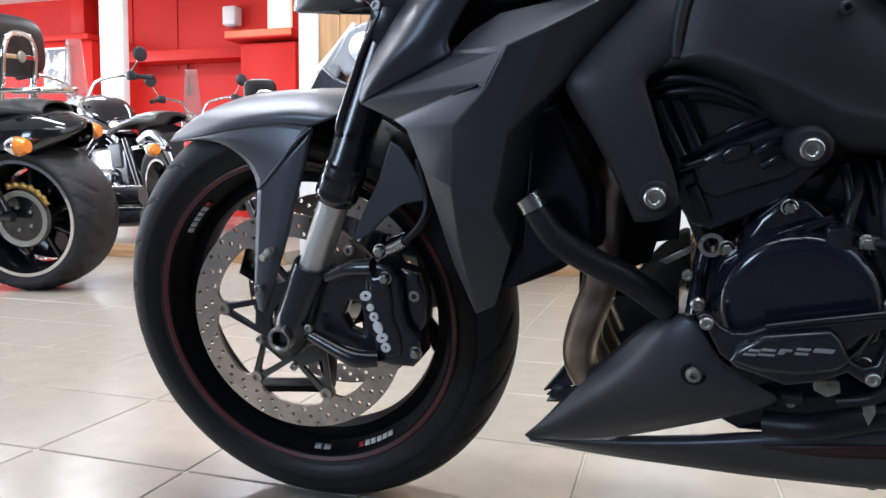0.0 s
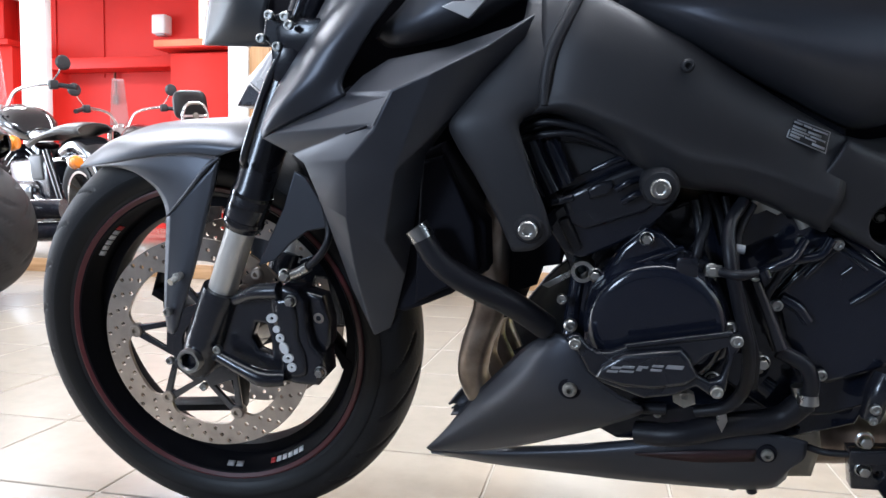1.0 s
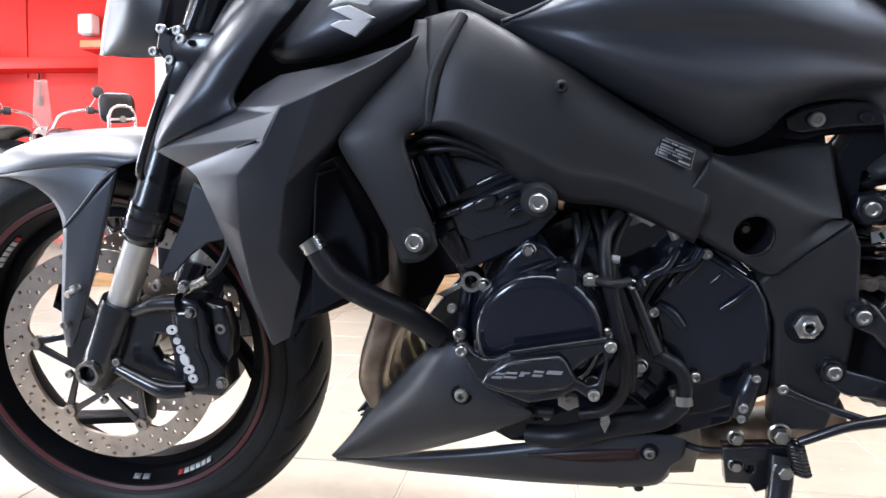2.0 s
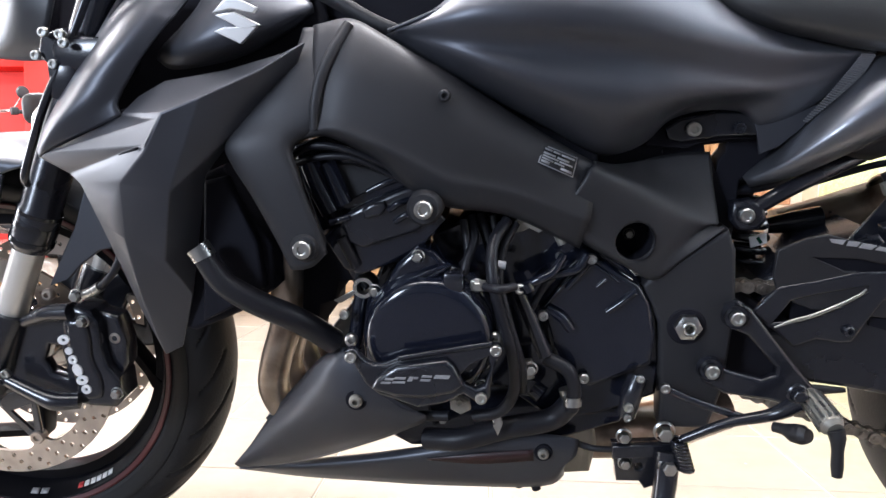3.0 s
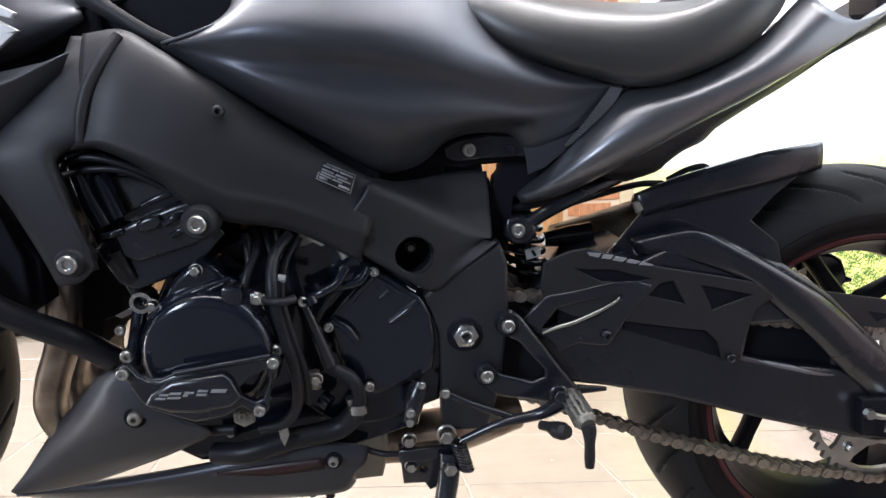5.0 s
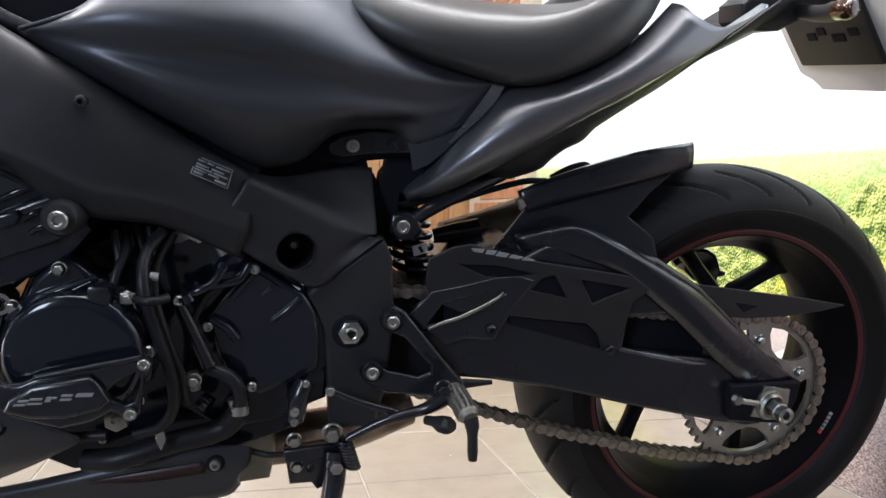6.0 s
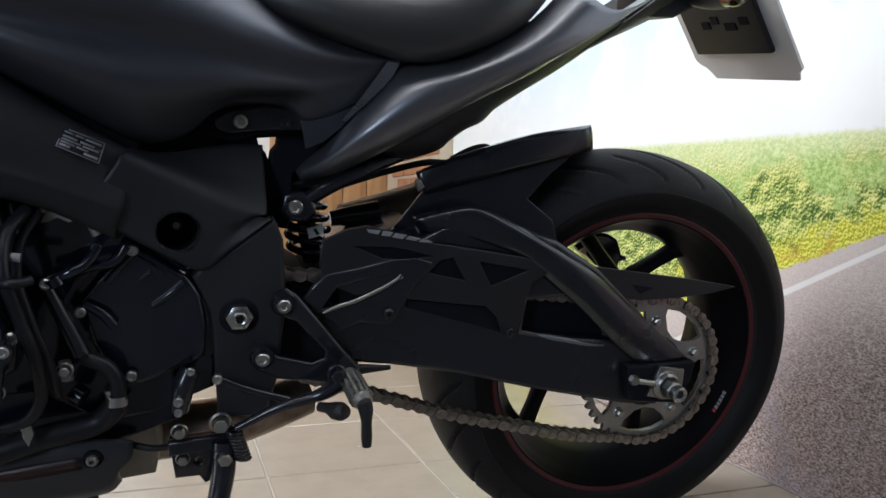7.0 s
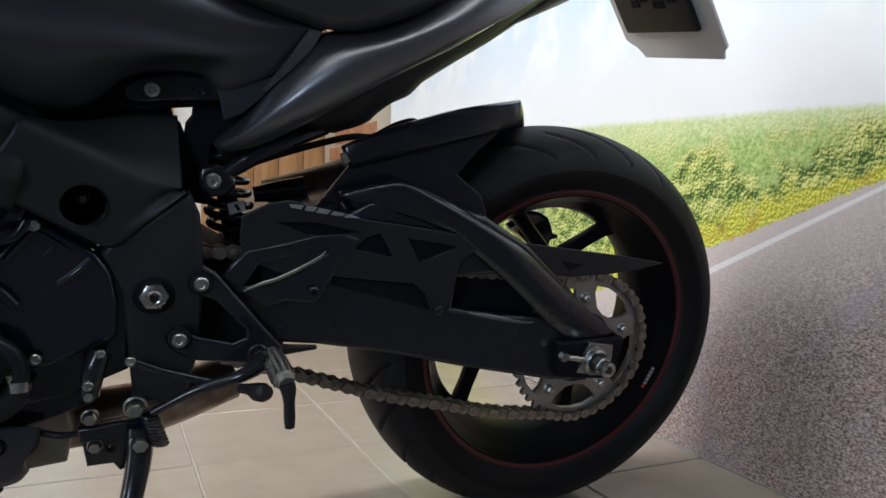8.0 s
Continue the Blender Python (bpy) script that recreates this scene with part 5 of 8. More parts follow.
slab("cylinder_head", [(0.453, 0.609), (0.484, 0.620), (0.554, 0.592), (0.590, 0.575), (0.584, 0.562), (0.501, 0.523), (0.479, 0.512), (0.458, 0.573)], -0.165, 0.165, ENGINE, engine)
slab("cylinder_block", [(0.485, 0.516), (0.506, 0.532), (0.587, 0.569), (0.616, 0.537), (0.592, 0.507), (0.556, 0.487), (0.525, 0.474), (0.507, 0.480)], -0.185, 0.18, ENGINE, engine)
slab("upper_crankcase", [(0.542, 0.481), (0.582, 0.502), (0.627, 0.523), (0.697, 0.527), (0.749, 0.512), (0.807, 0.480), (0.841, 0.448), (0.858, 0.393), (0.855, 0.322), (0.790, 0.294), (0.736, 0.285), (0.681, 0.324), (0.518, 0.319), (0.511, 0.412)], -0.125, 0.13, ENGINE, engine)
slab("sump", [(0.501, 0.347), (0.611, 0.335), (0.770, 0.325), (0.832, 0.312), (0.820, 0.278), (0.752, 0.253), (0.639, 0.238), (0.568, 0.235), (0.526, 0.257)], -0.110, 0.11, ENGINE, engine)
# flank of the cylinder head: plate, raised boss and casting lugs
slab("head_flank", [(0.504, 0.536), (0.528, 0.549), (0.563, 0.565), (0.587, 0.574), (0.598, 0.566), (0.599, 0.537), (0.586, 0.525), (0.529, 0.506), (0.514, 0.511)], -0.192, -0.17, SATIN, engine, 0.004)
slab("head_boss", [(0.530, 0.547), (0.538, 0.553), (0.553, 0.557), (0.556, 0.551), (0.551, 0.543), (0.533, 0.538)], -0.198, -0.185, SATIN, engine, 0.003)
slab("head_pane", [(0.497, 0.591), (0.517, 0.591), (0.561, 0.578), (0.535, 0.563), (0.510, 0.551), (0.503, 0.567)], -0.170, -0.155, PLASTIC, engine, 0.002)
for pts in ([(0.558, -0.196, 0.548), (0.568, -0.199, 0.555), (0.578, -0.194, 0.558)], [(0.564, -0.196, 0.536), (0.575, -0.199, 0.543), (0.586, -0.194, 0.546)], [(0.496, -0.192, 0.533), (0.507, -0.194, 0.536), (0.516, -0.192, 0.539)], [(0.535, -0.188, 0.565), (0.553, -0.190, 0.574), (0.570, -0.188, 0.580)]):
    tube("casting_lug", pts, 0.0036, ENGINE, engine, 10)
tube("drain_hose", [(0.507, -0.190, 0.516), (0.514, -0.190, 0.501), (0.521, -0.186, 0.485)], 0.006, HOSE, engine, 10)
for pts, r in (([(0.473, -0.180, 0.592), (0.482, -0.182, 0.569), (0.495, -0.182, 0.542)], 0.011), ([(0.490, -0.176, 0.592), (0.499, -0.178, 0.572), (0.508, -0.178, 0.550)], 0.010)):
    tube("ignition_stick", pts, r, ENGINE, engine, 14)
for pts in ([(0.457, -0.185, 0.601), (0.486, -0.200, 0.613), (0.521, -0.202, 0.608), (0.565, -0.195, 0.589)], [(0.456, -0.180, 0.592), (0.490, -0.195, 0.601), (0.525, -0.197, 0.600), (0.569, -0.190, 0.578)]):
    tube("cable", pts, 0.0034, HOSE, engine, 10, "black rubber cable")

# generator cover: outer casing, dome, and the clip at its top
gx, gz = 0.600, 0.415
casing = plate("generator_casing", [[(0.531, 0.376), (0.530, 0.415), (0.539, 0.448), (0.557, 0.475), (0.565, 0.490), (0.587, 0.510), (0.604, 0.506), (0.616, 0.494), (0.647, 0.480), (0.656, 0.462), (0.667, 0.428), (0.676, 0.412), (0.670, 0.380), (0.622, 0.352), (0.560, 0.351)]], -0.198, 0.075, ENGINE, engine, 0.006, label="black enamelled generator casing")
dome = lathe("generator_cover", [(0.0, -0.2215), (0.052, -0.2210), (0.059, -0.2195), (0.0635, -0.2165), (0.0660, -0.212), (0.0672, -0.206), (0.0690, -0.2025), (0.0705, -0.199), (0.0705, -0.17)], ENGINE, engine, 64, centre=(gx, 0, gz), label="round domed generator cover")
tube("casing_ridge", [(0.540, -0.201, 0.450), (0.564, -0.204, 0.468), (0.593, -0.205, 0.482), (0.622, -0.202, 0.493)], 0.0035, ENGINE, engine, 8)
box("sensor_block", 0.615, 0.636, -0.218, -0.19, 0.467, 0.488, SATIN, engine, 0.004)
# crash cover over the lower casing
crash = tagged(new("crash_cover"), "black crash cover with pale printed bars")
crash.parent = engine
plate("cover_plate", [[(0.515, 0.408), (0.521, 0.412), (0.527, 0.411), (0.536, 0.400), (0.546, 0.395), (0.558, 0.396), (0.571, 0.402), (0.597, 0.408), (0.663, 0.421), (0.673, 0.421), (0.677, 0.415), (0.674, 0.406), (0.669, 0.399), (0.666, 0.378), (0.665, 0.364), (0.659, 0.356), (0.651, 0.358), (0.638, 0.367), (0.620, 0.356), (0.591, 0.350), (0.567, 0.358), (0.551, 0.363), (0.537, 0.374), (0.526, 0.395)], [(0.635, 0.387), (0.645, 0.398), (0.663, 0.408), (0.665, 0.396), (0.659, 0.376), (0.650, 0.372), (0.640, 0.377)]], -0.238, 0.012, SATIN, crash, 0.003)
plate("cover_face", [[(0.544, 0.372), (0.550, 0.384), (0.570, 0.398), (0.595, 0.402), (0.621, 0.406), (0.629, 0.399), (0.634, 0.389), (0.639, 0.380), (0.628, 0.370), (0.598, 0.363), (0.569, 0.364)]], -0.2465, 0.012, SATIN, crash, 0.005)
tube("cover_rib", [(0.572, -0.239, 0.404), (0.615, -0.239, 0.413), (0.666, -0.239, 0.423)], 0.0028, SATIN, crash, 8)
def slanted(name, x0, x1, z0, z1, lean, y):
    plate(name, [[(x0, z0), (x1, z0), (x1 + lean, z1), (x0 + lean, z1)]], y, 0.0012, GREY_MARK, crash, 0.0002, label="pale grey printed bar")


for x0, wide, z0, high in ((0.5546, 0.0100, 0.0, 0.0022), (0.5586, 0.0090, 0.0036, 0.0022), (0.5661, 0.0130, 0.0, 0.0020), (0.5686, 0.0110, 0.0042, 0.0022), (0.5816, 0.0048, 0.0012, 0.0050), (0.5881, 0.0040, 0.0035, 0.0020), (0.5946, 0.0100, 0.0008, 0.0022), (0.5961, 0.0100, 0.0048, 0.0022), (0.6085, 0.0150, 0.0030, 0.0036)):
    zb = 0.3795 + (x0 - 0.5546) * 0.085 + z0
    slanted("pale_bar", x0, x0 + wide, zb, zb + high, high * 0.5, -0.2476)
for p in [(0.524, -0.242, 0.405), (0.670, -0.242, 0.417), (0.656, -0.242, 0.365)]:
    bolt(crash, p[0], p[1], p[2], 0.0078)
for p in [(0.517, -0.205, 0.409), (0.669, -0.205, 0.416)]:
    bolt(engine, p[0], p[1], p[2], 0.0095, "button")
for p, r in zip([(0.588, -0.203, 0.501), (0.540, -0.188, 0.458), (0.649, -0.205, 0.472), (0.694, -0.172, 0.460), (0.656, -0.210, 0.363), (0.708, -0.170, 0.367), (0.737, -0.150, 0.491), (0.610, -0.150, 0.292), (0.507, -0.190, 0.432)], (0.0078, 0.008, 0.008, 0.0075, 0.008, 0.009, 0.007, 0.006, 0.007)):
    bolt(engine, p[0], p[1], p[2], r, "hex" if r > 0.0077 else "socket")
lathe("eyelet", [(0.0075, -0.006), (0.0115, -0.006), (0.012, 0.0), (0.012, 0.02), (0.0075, 0.02)], STEEL, engine, 28, closed=True, centre=[(0.527, -0.178, 0.460)][0], label="bright steel eyelet")
tube("eyelet_pipe", [(0.522, -0.165, 0.451), (0.519, -0.170, 0.430), (0.516, -0.175, 0.405), (0.514, -0.180, 0.390)], 0.008, ENGINE, engine, 12)
tube("drain_pipe", [(0.499, -0.165, 0.517), (0.508, -0.165, 0.492), (0.516, -0.165, 0.473), (0.523, -0.160, 0.454)], 0.008, ENGINE, engine, 12)
plate("cast_bracket", [[(0.621, 0.338), (0.630, 0.343), (0.642, 0.338), (0.644, 0.328), (0.633, 0.322), (0.622, 0.328)]], -0.195, 0.01, GREYCAST, engine, 0.002, label="bare cast alloy bracket")
bolt(engine, *(0.632, -0.199, 0.338), 0.006, "socket", GREYCAST)
plate("hose_tab", [[(0.667, 0.309), (0.677, 0.311), (0.679, 0.302), (0.674, 0.288), (0.669, 0.298)]], -0.175, 0.006, STEEL, engine, 0.001)

# sprocket cover with its step and ribs
sprock = plate("sprocket_cover", [[(0.717, 0.432), (0.731, 0.451), (0.750, 0.478), (0.766, 0.493), (0.778, 0.492), (0.792, 0.480), (0.825, 0.459), (0.839, 0.437), (0.846, 0.400), (0.844, 0.366), (0.811, 0.350), (0.778, 0.336), (0.763, 0.340), (0.743, 0.351), (0.731, 0.384)]], -0.143, 0.05, ENGINE, engine, 0.006, label="black enamelled sprocket cover")
tube("cover_rib", [(0.746, -0.144, 0.453), (0.761, -0.146, 0.473), (0.772, -0.144, 0.486)], 0.0035, ENGINE, sprock, 8)
tube("cover_rib", [(0.791, -0.144, 0.427), (0.809, -0.146, 0.442), (0.821, -0.144, 0.453)], 0.0035, ENGINE, sprock, 8)
tube("cover_rib", [(0.725, -0.146, 0.430), (0.741, -0.149, 0.421), (0.752, -0.147, 0.407)], 0.006, ENGINE, sprock, 8)
for p in [(0.721, -0.149, 0.423), (0.771, -0.149, 0.489), (0.769, -0.149, 0.350)]:
    bolt(sprock, p[0], p[1], p[2], 0.0078)

# hoses and cables round the gearbox
for pts, r in (([(0.679, -0.165, 0.533), (0.665, -0.185, 0.513), (0.665, -0.205, 0.482), (0.677, -0.205, 0.433), (0.688, -0.202, 0.394), (0.690, -0.190, 0.350), (0.676, -0.180, 0.321), (0.647, -0.170, 0.308)], 0.0064),
               ([(0.688, -0.160, 0.529), (0.675, -0.175, 0.505), (0.672, -0.185, 0.470), (0.685, -0.190, 0.421), (0.697, -0.185, 0.381), (0.701, -0.170, 0.341)], 0.0050),
               ([(0.641, -0.160, 0.536), (0.645, -0.175, 0.516), (0.638, -0.190, 0.495), (0.635, -0.195, 0.481)], 0.0048), ([(0.649, -0.150, 0.536), (0.658, -0.160, 0.513), (0.665, -0.165, 0.489)], 0.006), ([(0.663, -0.150, 0.535), (0.667, -0.155, 0.518), (0.673, -0.160, 0.501)], 0.004),
               ([(0.730, -0.150, 0.467), (0.719, -0.158, 0.457), (0.706, -0.160, 0.431)], 0.004), ([(0.618, -0.165, 0.305), (0.578, -0.160, 0.301), (0.550, -0.150, 0.297)], 0.006)):
    tube("rubber_hose", pts, r, HOSE, engine, 12, "black rubber hose")
tube("hose_band", [(0.670, -0.196, 0.493), (0.678, -0.196, 0.492)], 0.0045, GREY_MARK, engine, 8)
plate("hose_clip", [[(0.643, 0.478), (0.658, 0.478), (0.658, 0.467), (0.643, 0.467)]], -0.207, 0.005, STEEL, engine, 0.001)
tube("clip_strap", [(0.657, -0.205, 0.472), (0.673, -0.215, 0.472), (0.688, -0.205, 0.473)], 0.005, HOSE, engine, 8)
tube("clutch_slave", [(0.693, -0.165, 0.455), (0.707, -0.165, 0.423), (0.724, -0.165, 0.383)], [0.0068, 0.0076, 0.0082], SATIN, engine, 16)
tube("pipe_elbow", [(0.724, -0.160, 0.378), (0.748, -0.165, 0.367), (0.757, -0.165, 0.347), (0.756, -0.160, 0.317)], 0.0078, HOSE, engine, 14)
lathe("hose_clamp", [(0.0080, -0.005), (0.0102, -0.005), (0.0102, 0.005), (0.0080, 0.005)], STEEL, engine, 24, closed=True).matrix_basis = Matrix.Translation([(0.756, -0.163, 0.328)][0]) @ pose(0, 0, 0, 80, 0, 10)
tube("sensor_rod", [(0.697, -0.165, 0.461), (0.716, -0.170, 0.471), (0.729, -0.165, 0.478), (0.740, -0.155, 0.493)], 0.005, ENGINE, engine, 10)
tube("bright_clip", [(0.683, -0.152, 0.526), (0.697, -0.154, 0.533), (0.712, -0.154, 0.537), (0.728, -0.152, 0.528)], 0.003, GREYCAST, engine, 8)
# big lower hose, oil filter and exhaust below
tube("lower_hose", [(0.590, -0.140, 0.262), (0.630, -0.155, 0.271), (0.682, -0.150, 0.285), (0.735, -0.145, 0.296), (0.755, -0.150, 0.319)], 0.0130, HOSE, engine, 16, "thick black coolant hose")
slab("exhaust_box", [(0.756, 0.266), (0.791, 0.271), (0.798, 0.232), (0.791, 0.193), (0.748, 0.188), (0.732, 0.222)], -0.085, 0.085, GREYCAST, engine, 0.008, "bare metal exhaust collector box")
tube("exhaust_link", [(0.787, -0.020, 0.215), (0.833, -0.020, 0.219), (0.902, 0.020, 0.211), (0.987, 0.050, 0.229)], 0.034, HEADER, engine, 20)

for k, yy in enumerate((-0.115, -0.040, 0.040, 0.115)):
    tube("header_pipe", [(p[0], yy * q, p[2]) for p, q in zip([(0.445, -0.080, 0.538), (0.427, -0.080, 0.497), (0.423, -0.080, 0.440), (0.417, -0.080, 0.389), (0.400, -0.080, 0.336), (0.396, -0.080, 0.298), (0.414, -0.080, 0.255)], (1, 1, 1, 0.96, 0.92, 0.88, 0.8))], 0.019, HEADER, engine, 18, "heat-tinted steel exhaust header pipe", steps=40)

plate("heat_shield", [[(0.479, 0.424), (0.487, 0.421), (0.511, 0.435), (0.514, 0.445), (0.498, 0.435)]], -0.120, 0.002, STEEL, engine, 0.0005, label="bright metal heat shield")
# radiator with its big hose
radiator = tagged(new("radiator"), "black radiator with rubber hose and steel clamp")
radiator.parent = bike
slab("radiator_core", [(0.347, 0.576), (0.378, 0.589), (0.402, 0.534), (0.425, 0.503), (0.426, 0.452), (0.384, 0.423), (0.355, 0.410), (0.331, 0.400), (0.319, 0.403), (0.331, 0.482)], -0.170, 0.17, DARK, radiator, 0.006)
slab("radiator_tank", [(0.359, 0.572), (0.383, 0.578), (0.414, 0.506), (0.418, 0.456), (0.387, 0.436), (0.346, 0.415)], -0.182, -0.165, DARK, radiator, 0.004)
tube("coolant_hose", [(0.363, -0.212, 0.504), (0.382, -0.212, 0.474), (0.400, -0.208, 0.458), (0.424, -0.200, 0.442), (0.449, -0.190, 0.427), (0.468, -0.178, 0.411), (0.490, -0.165, 0.390)], [0.0115, 0.0125, 0.0135, 0.0138, 0.0140, 0.0140, 0.0140], HOSE, radiator, 20, "thick black coolant hose", 40)
tube("hose_clamp", [(0.360, -0.212, 0.509), (0.364, -0.212, 0.503), (0.367, -0.212, 0.497)], 0.0128, STEEL, radiator, 20, "bright hose clamp")
slab("oil_cooler", [(0.412, 0.485), (0.447, 0.486), (0.500, 0.479), (0.498, 0.436), (0.475, 0.432), (0.469, 0.409), (0.450, 0.402), (0.447, 0.368), (0.390, 0.358), (0.392, 0.455)], -0.075, 0.09, DARK, engine, 0.004)
slab("pivot_casting", [(0.880, 0.439), (0.946, 0.441), (0.990, 0.414), (1.045, 0.354), (1.025, 0.321), (0.943, 0.318), (0.881, 0.316)], -0.098, 0.098, DARK, frame_ob, 0.006)
# frame bolts
for p, r in zip([(0.477, -0.229, 0.514), (0.597, -0.224, 0.555)], (0.0125, 0.0125)):
    k = 0.7 if p[0] < 0.5 else 0.82
    lathe("bolt_boss", [(0.0, -0.002), (0.0175 * k, -0.002), (0.0212 * k, 0.002), (0.0225 * k, 0.03)], FRAME, frame_ob, 32, centre=p)
    bolt(frame_ob, p[0], p[1] - 0.004, p[2], r)
bolt(frame_ob, 0.616, -0.211, 0.663, 0.0085, "button", FRAME)
hole = [(0.815, -0.150, 0.510)][0]
punch(pivot_cover, hole[0], hole[2], 0.0212)
lathe("frame_hole", [(0.0, 0.04), (0.0208, 0.04), (0.0211, -0.004)], DARK, frame_ob, 40, centre=hole, label="round hole in the frame")
bolt(frame_ob, *(0.813, -0.125, 0.512), 0.007, "hex", GREYCAST)
lathe("pivot_washer", [(0.0, 0.0), (0.020, 0.0), (0.0215, 0.002), (0.0215, 0.01)], DARK, frame_ob, 36, centre=[(0.880, -0.139, 0.411)][0])
pv = [(0.880, -0.141, 0.412)][0]
lathe("pivot_nut", [(0.0072, 0.0), (0.0072, -0.009), (0.0115, -0.009), (0.0148, -0.0070), (0.0152, -0.006), (0.0152, 0.004)], STEEL, frame_ob, 6, centre=pv, label="large steel pivot nut")
lathe("pivot_tip", [(0.0, 0.002), (0.0050, 0.002), (0.0050, -0.0105), (0.0068, -0.0115), (0.0080, -0.0105), (0.0080, 0.0)], STEEL, frame_ob, 24, centre=pv)
# specification sticker: silver rim and plain bars
lab = [(0.714, 0.614), (0.749, 0.600), (0.744, 0.581), (0.708, 0.597)]
sticker = tagged(new("sticker"), "small black sticker with silver rim and printed bars")
sticker.parent = bike


def skewed(quad, u, v):
    (ax, az), (bx_, bz), (cx, cz), (dx, dz) = quad
    return ((ax * (1 - u) + bx_ * u) * (1 - v) + (dx * (1 - u) + cx * u) * v, (az * (1 - u) + bz * u) * (1 - v) + (dz * (1 - u) + cz * u) * v)


SY = (-0.1785, -0.1725)


def on_spar(u, v):
    x, z = skewed(lab, u, v)
    return Vector((x, SY[0] + (SY[1] - SY[0]) * u + 0.004 - 0.010 * v, z))


def spar_quad(name, u0, u1, v0, v1, mat, lift):
    bm = bmesh.new()
    vs = [bm.verts.new(on_spar(u, v) + Vector((0, -lift, 0))) for u, v in ((u0, v0), (u1, v0), (u1, v1), (u0, v1))]
    bm.faces.new(vs)
    o = part(name, bm, mat, sticker)
    thicken(o, 0.0004)
    return o


spar_quad("sticker_rim", 0, 1, 0, 1, GREY_MARK, 0.0)
spar_quad("sticker_ground", 0.03, 0.97, 0.06, 0.94, PLASTIC, 0.0006)
for v0, v1, segs in ((0.12, 0.21, ((0.06, 0.28), (0.31, 0.52), (0.55, 0.94))), (0.32, 0.42, ((0.06, 0.40), (0.46, 0.80))), (0.48, 0.56, ((0.06, 0.5), (0.54, 0.92))), (0.62, 0.70, ((0.06, 0.38), (0.42, 0.7))), (0.76, 0.88, ((0.06, 0.30), (0.62, 0.94)))):
    for u0, u1 in segs:
        spar_quad("printed_bar", u0, u1, v0, v1, GREY_MARK, 0.0012)
# belly bolts and prongs
for p, r in zip([(0.517, -0.190, 0.332), (0.728, -0.138, 0.248)], (0.0105, 0.009)):
    lathe("rubber_washer", [(0.0, 0.0), (r * 1.12, 0.0), (r * 1.22, 0.003)], DARK, bike, 28, centre=p)
    bolt(bike, p[0], p[1] - 0.002, p[2], r, "button", GREYCAST)
for pts in ([(0.700, -0.100, 0.192), (0.703, -0.100, 0.180)], [(0.720, -0.100, 0.193), (0.724, -0.100, 0.177)]):
    tube("drain_tube", pts, 0.006, HOSE, bike, 10)

# small unions, ties and sensors round the gearbox
for pts, r, mat in (([(0.733, -0.150, 0.517), (0.739, -0.152, 0.505)], 0.0052, GREYCAST), ([(0.706, -0.150, 0.460), (0.730, -0.156, 0.472), (0.755, -0.156, 0.479), (0.765, -0.152, 0.494)], 0.0048, ENGINE), ([(0.699, -0.168, 0.465), (0.703, -0.168, 0.457)], 0.0090, ENGINE),
                    ([(0.705, -0.150, 0.370), (0.708, -0.150, 0.349)], 0.0060, GREYCAST), ([(0.748, -0.150, 0.337), (0.752, -0.150, 0.323)], 0.0070, STEEL), ([(0.713, -0.150, 0.336), (0.723, -0.155, 0.330)], 0.0110, ENGINE), ([(0.633, -0.170, 0.534), (0.639, -0.182, 0.499), (0.633, -0.190, 0.489)], 0.0045, HOSE)):
    tube("union", pts, r, mat, engine, 12)
for pts in ([(0.561, -0.205, 0.456), (0.590, -0.206, 0.475), (0.617, -0.205, 0.489)], [(0.558, -0.203, 0.448), (0.582, -0.205, 0.468)]):
    tube("casing_ridge", pts, 0.0022, ENGINE, engine, 8)
for pts in ([(0.722, -0.144, 0.431), (0.737, -0.146, 0.451), (0.751, -0.144, 0.468)], [(0.773, -0.144, 0.482), (0.787, -0.145, 0.473), (0.801, -0.144, 0.462)], [(0.779, -0.144, 0.456), (0.788, -0.145, 0.465)]):
    tube("cover_rib", pts, 0.0020, ENGINE, sprock, 8)
plate("clip_bracket", [[(0.687, 0.516), (0.692, 0.528), (0.703, 0.531), (0.710, 0.525), (0.718, 0.532), (0.729, 0.530), (0.735, 0.523), (0.729, 0.519), (0.722, 0.522), (0.713, 0.517), (0.703, 0.522), (0.695, 0.518)]], -0.152, 0.004, GREYCAST, engine, 0.001, label="bare metal clip bracket")


# ---- side stand, footrest, swing arm, chain ----
stand = tagged(new("side_stand"), "black steel side stand with spring and bolts")
stand.parent = bike
plate("stand_bracket", [[(0.807, 0.262), (0.877, 0.268), (0.882, 0.253), (0.881, 0.222), (0.847, 0.208), (0.840, 0.218), (0.814, 0.217)], circle(*(0.839, 0.237), 0.0045, 12)], -0.140, 0.02, SATIN, stand, 0.002)
plate("bracket_arm", [[(0.806, 0.266), (0.876, 0.272), (0.878, 0.254), (0.807, 0.249)]], -0.148, 0.012, SATIN, stand, 0.003)
tube("stand_leg", [(0.867, -0.150, 0.265), (0.866, -0.158, 0.233), (0.860, -0.170, 0.200)] + [(0.845, -0.200, 0.14), (0.835, -0.235, 0.055), (0.833, -0.243, 0.046)], [0.014, 0.0135, 0.012, 0.011, 0.011, 0.012], SATIN, stand, 16)
box("stand_foot", 0.80, 0.87, -0.275, -0.215, 0.034, 0.048, SATIN, stand, 0.005).matrix_basis = pose(0, 0, 0)
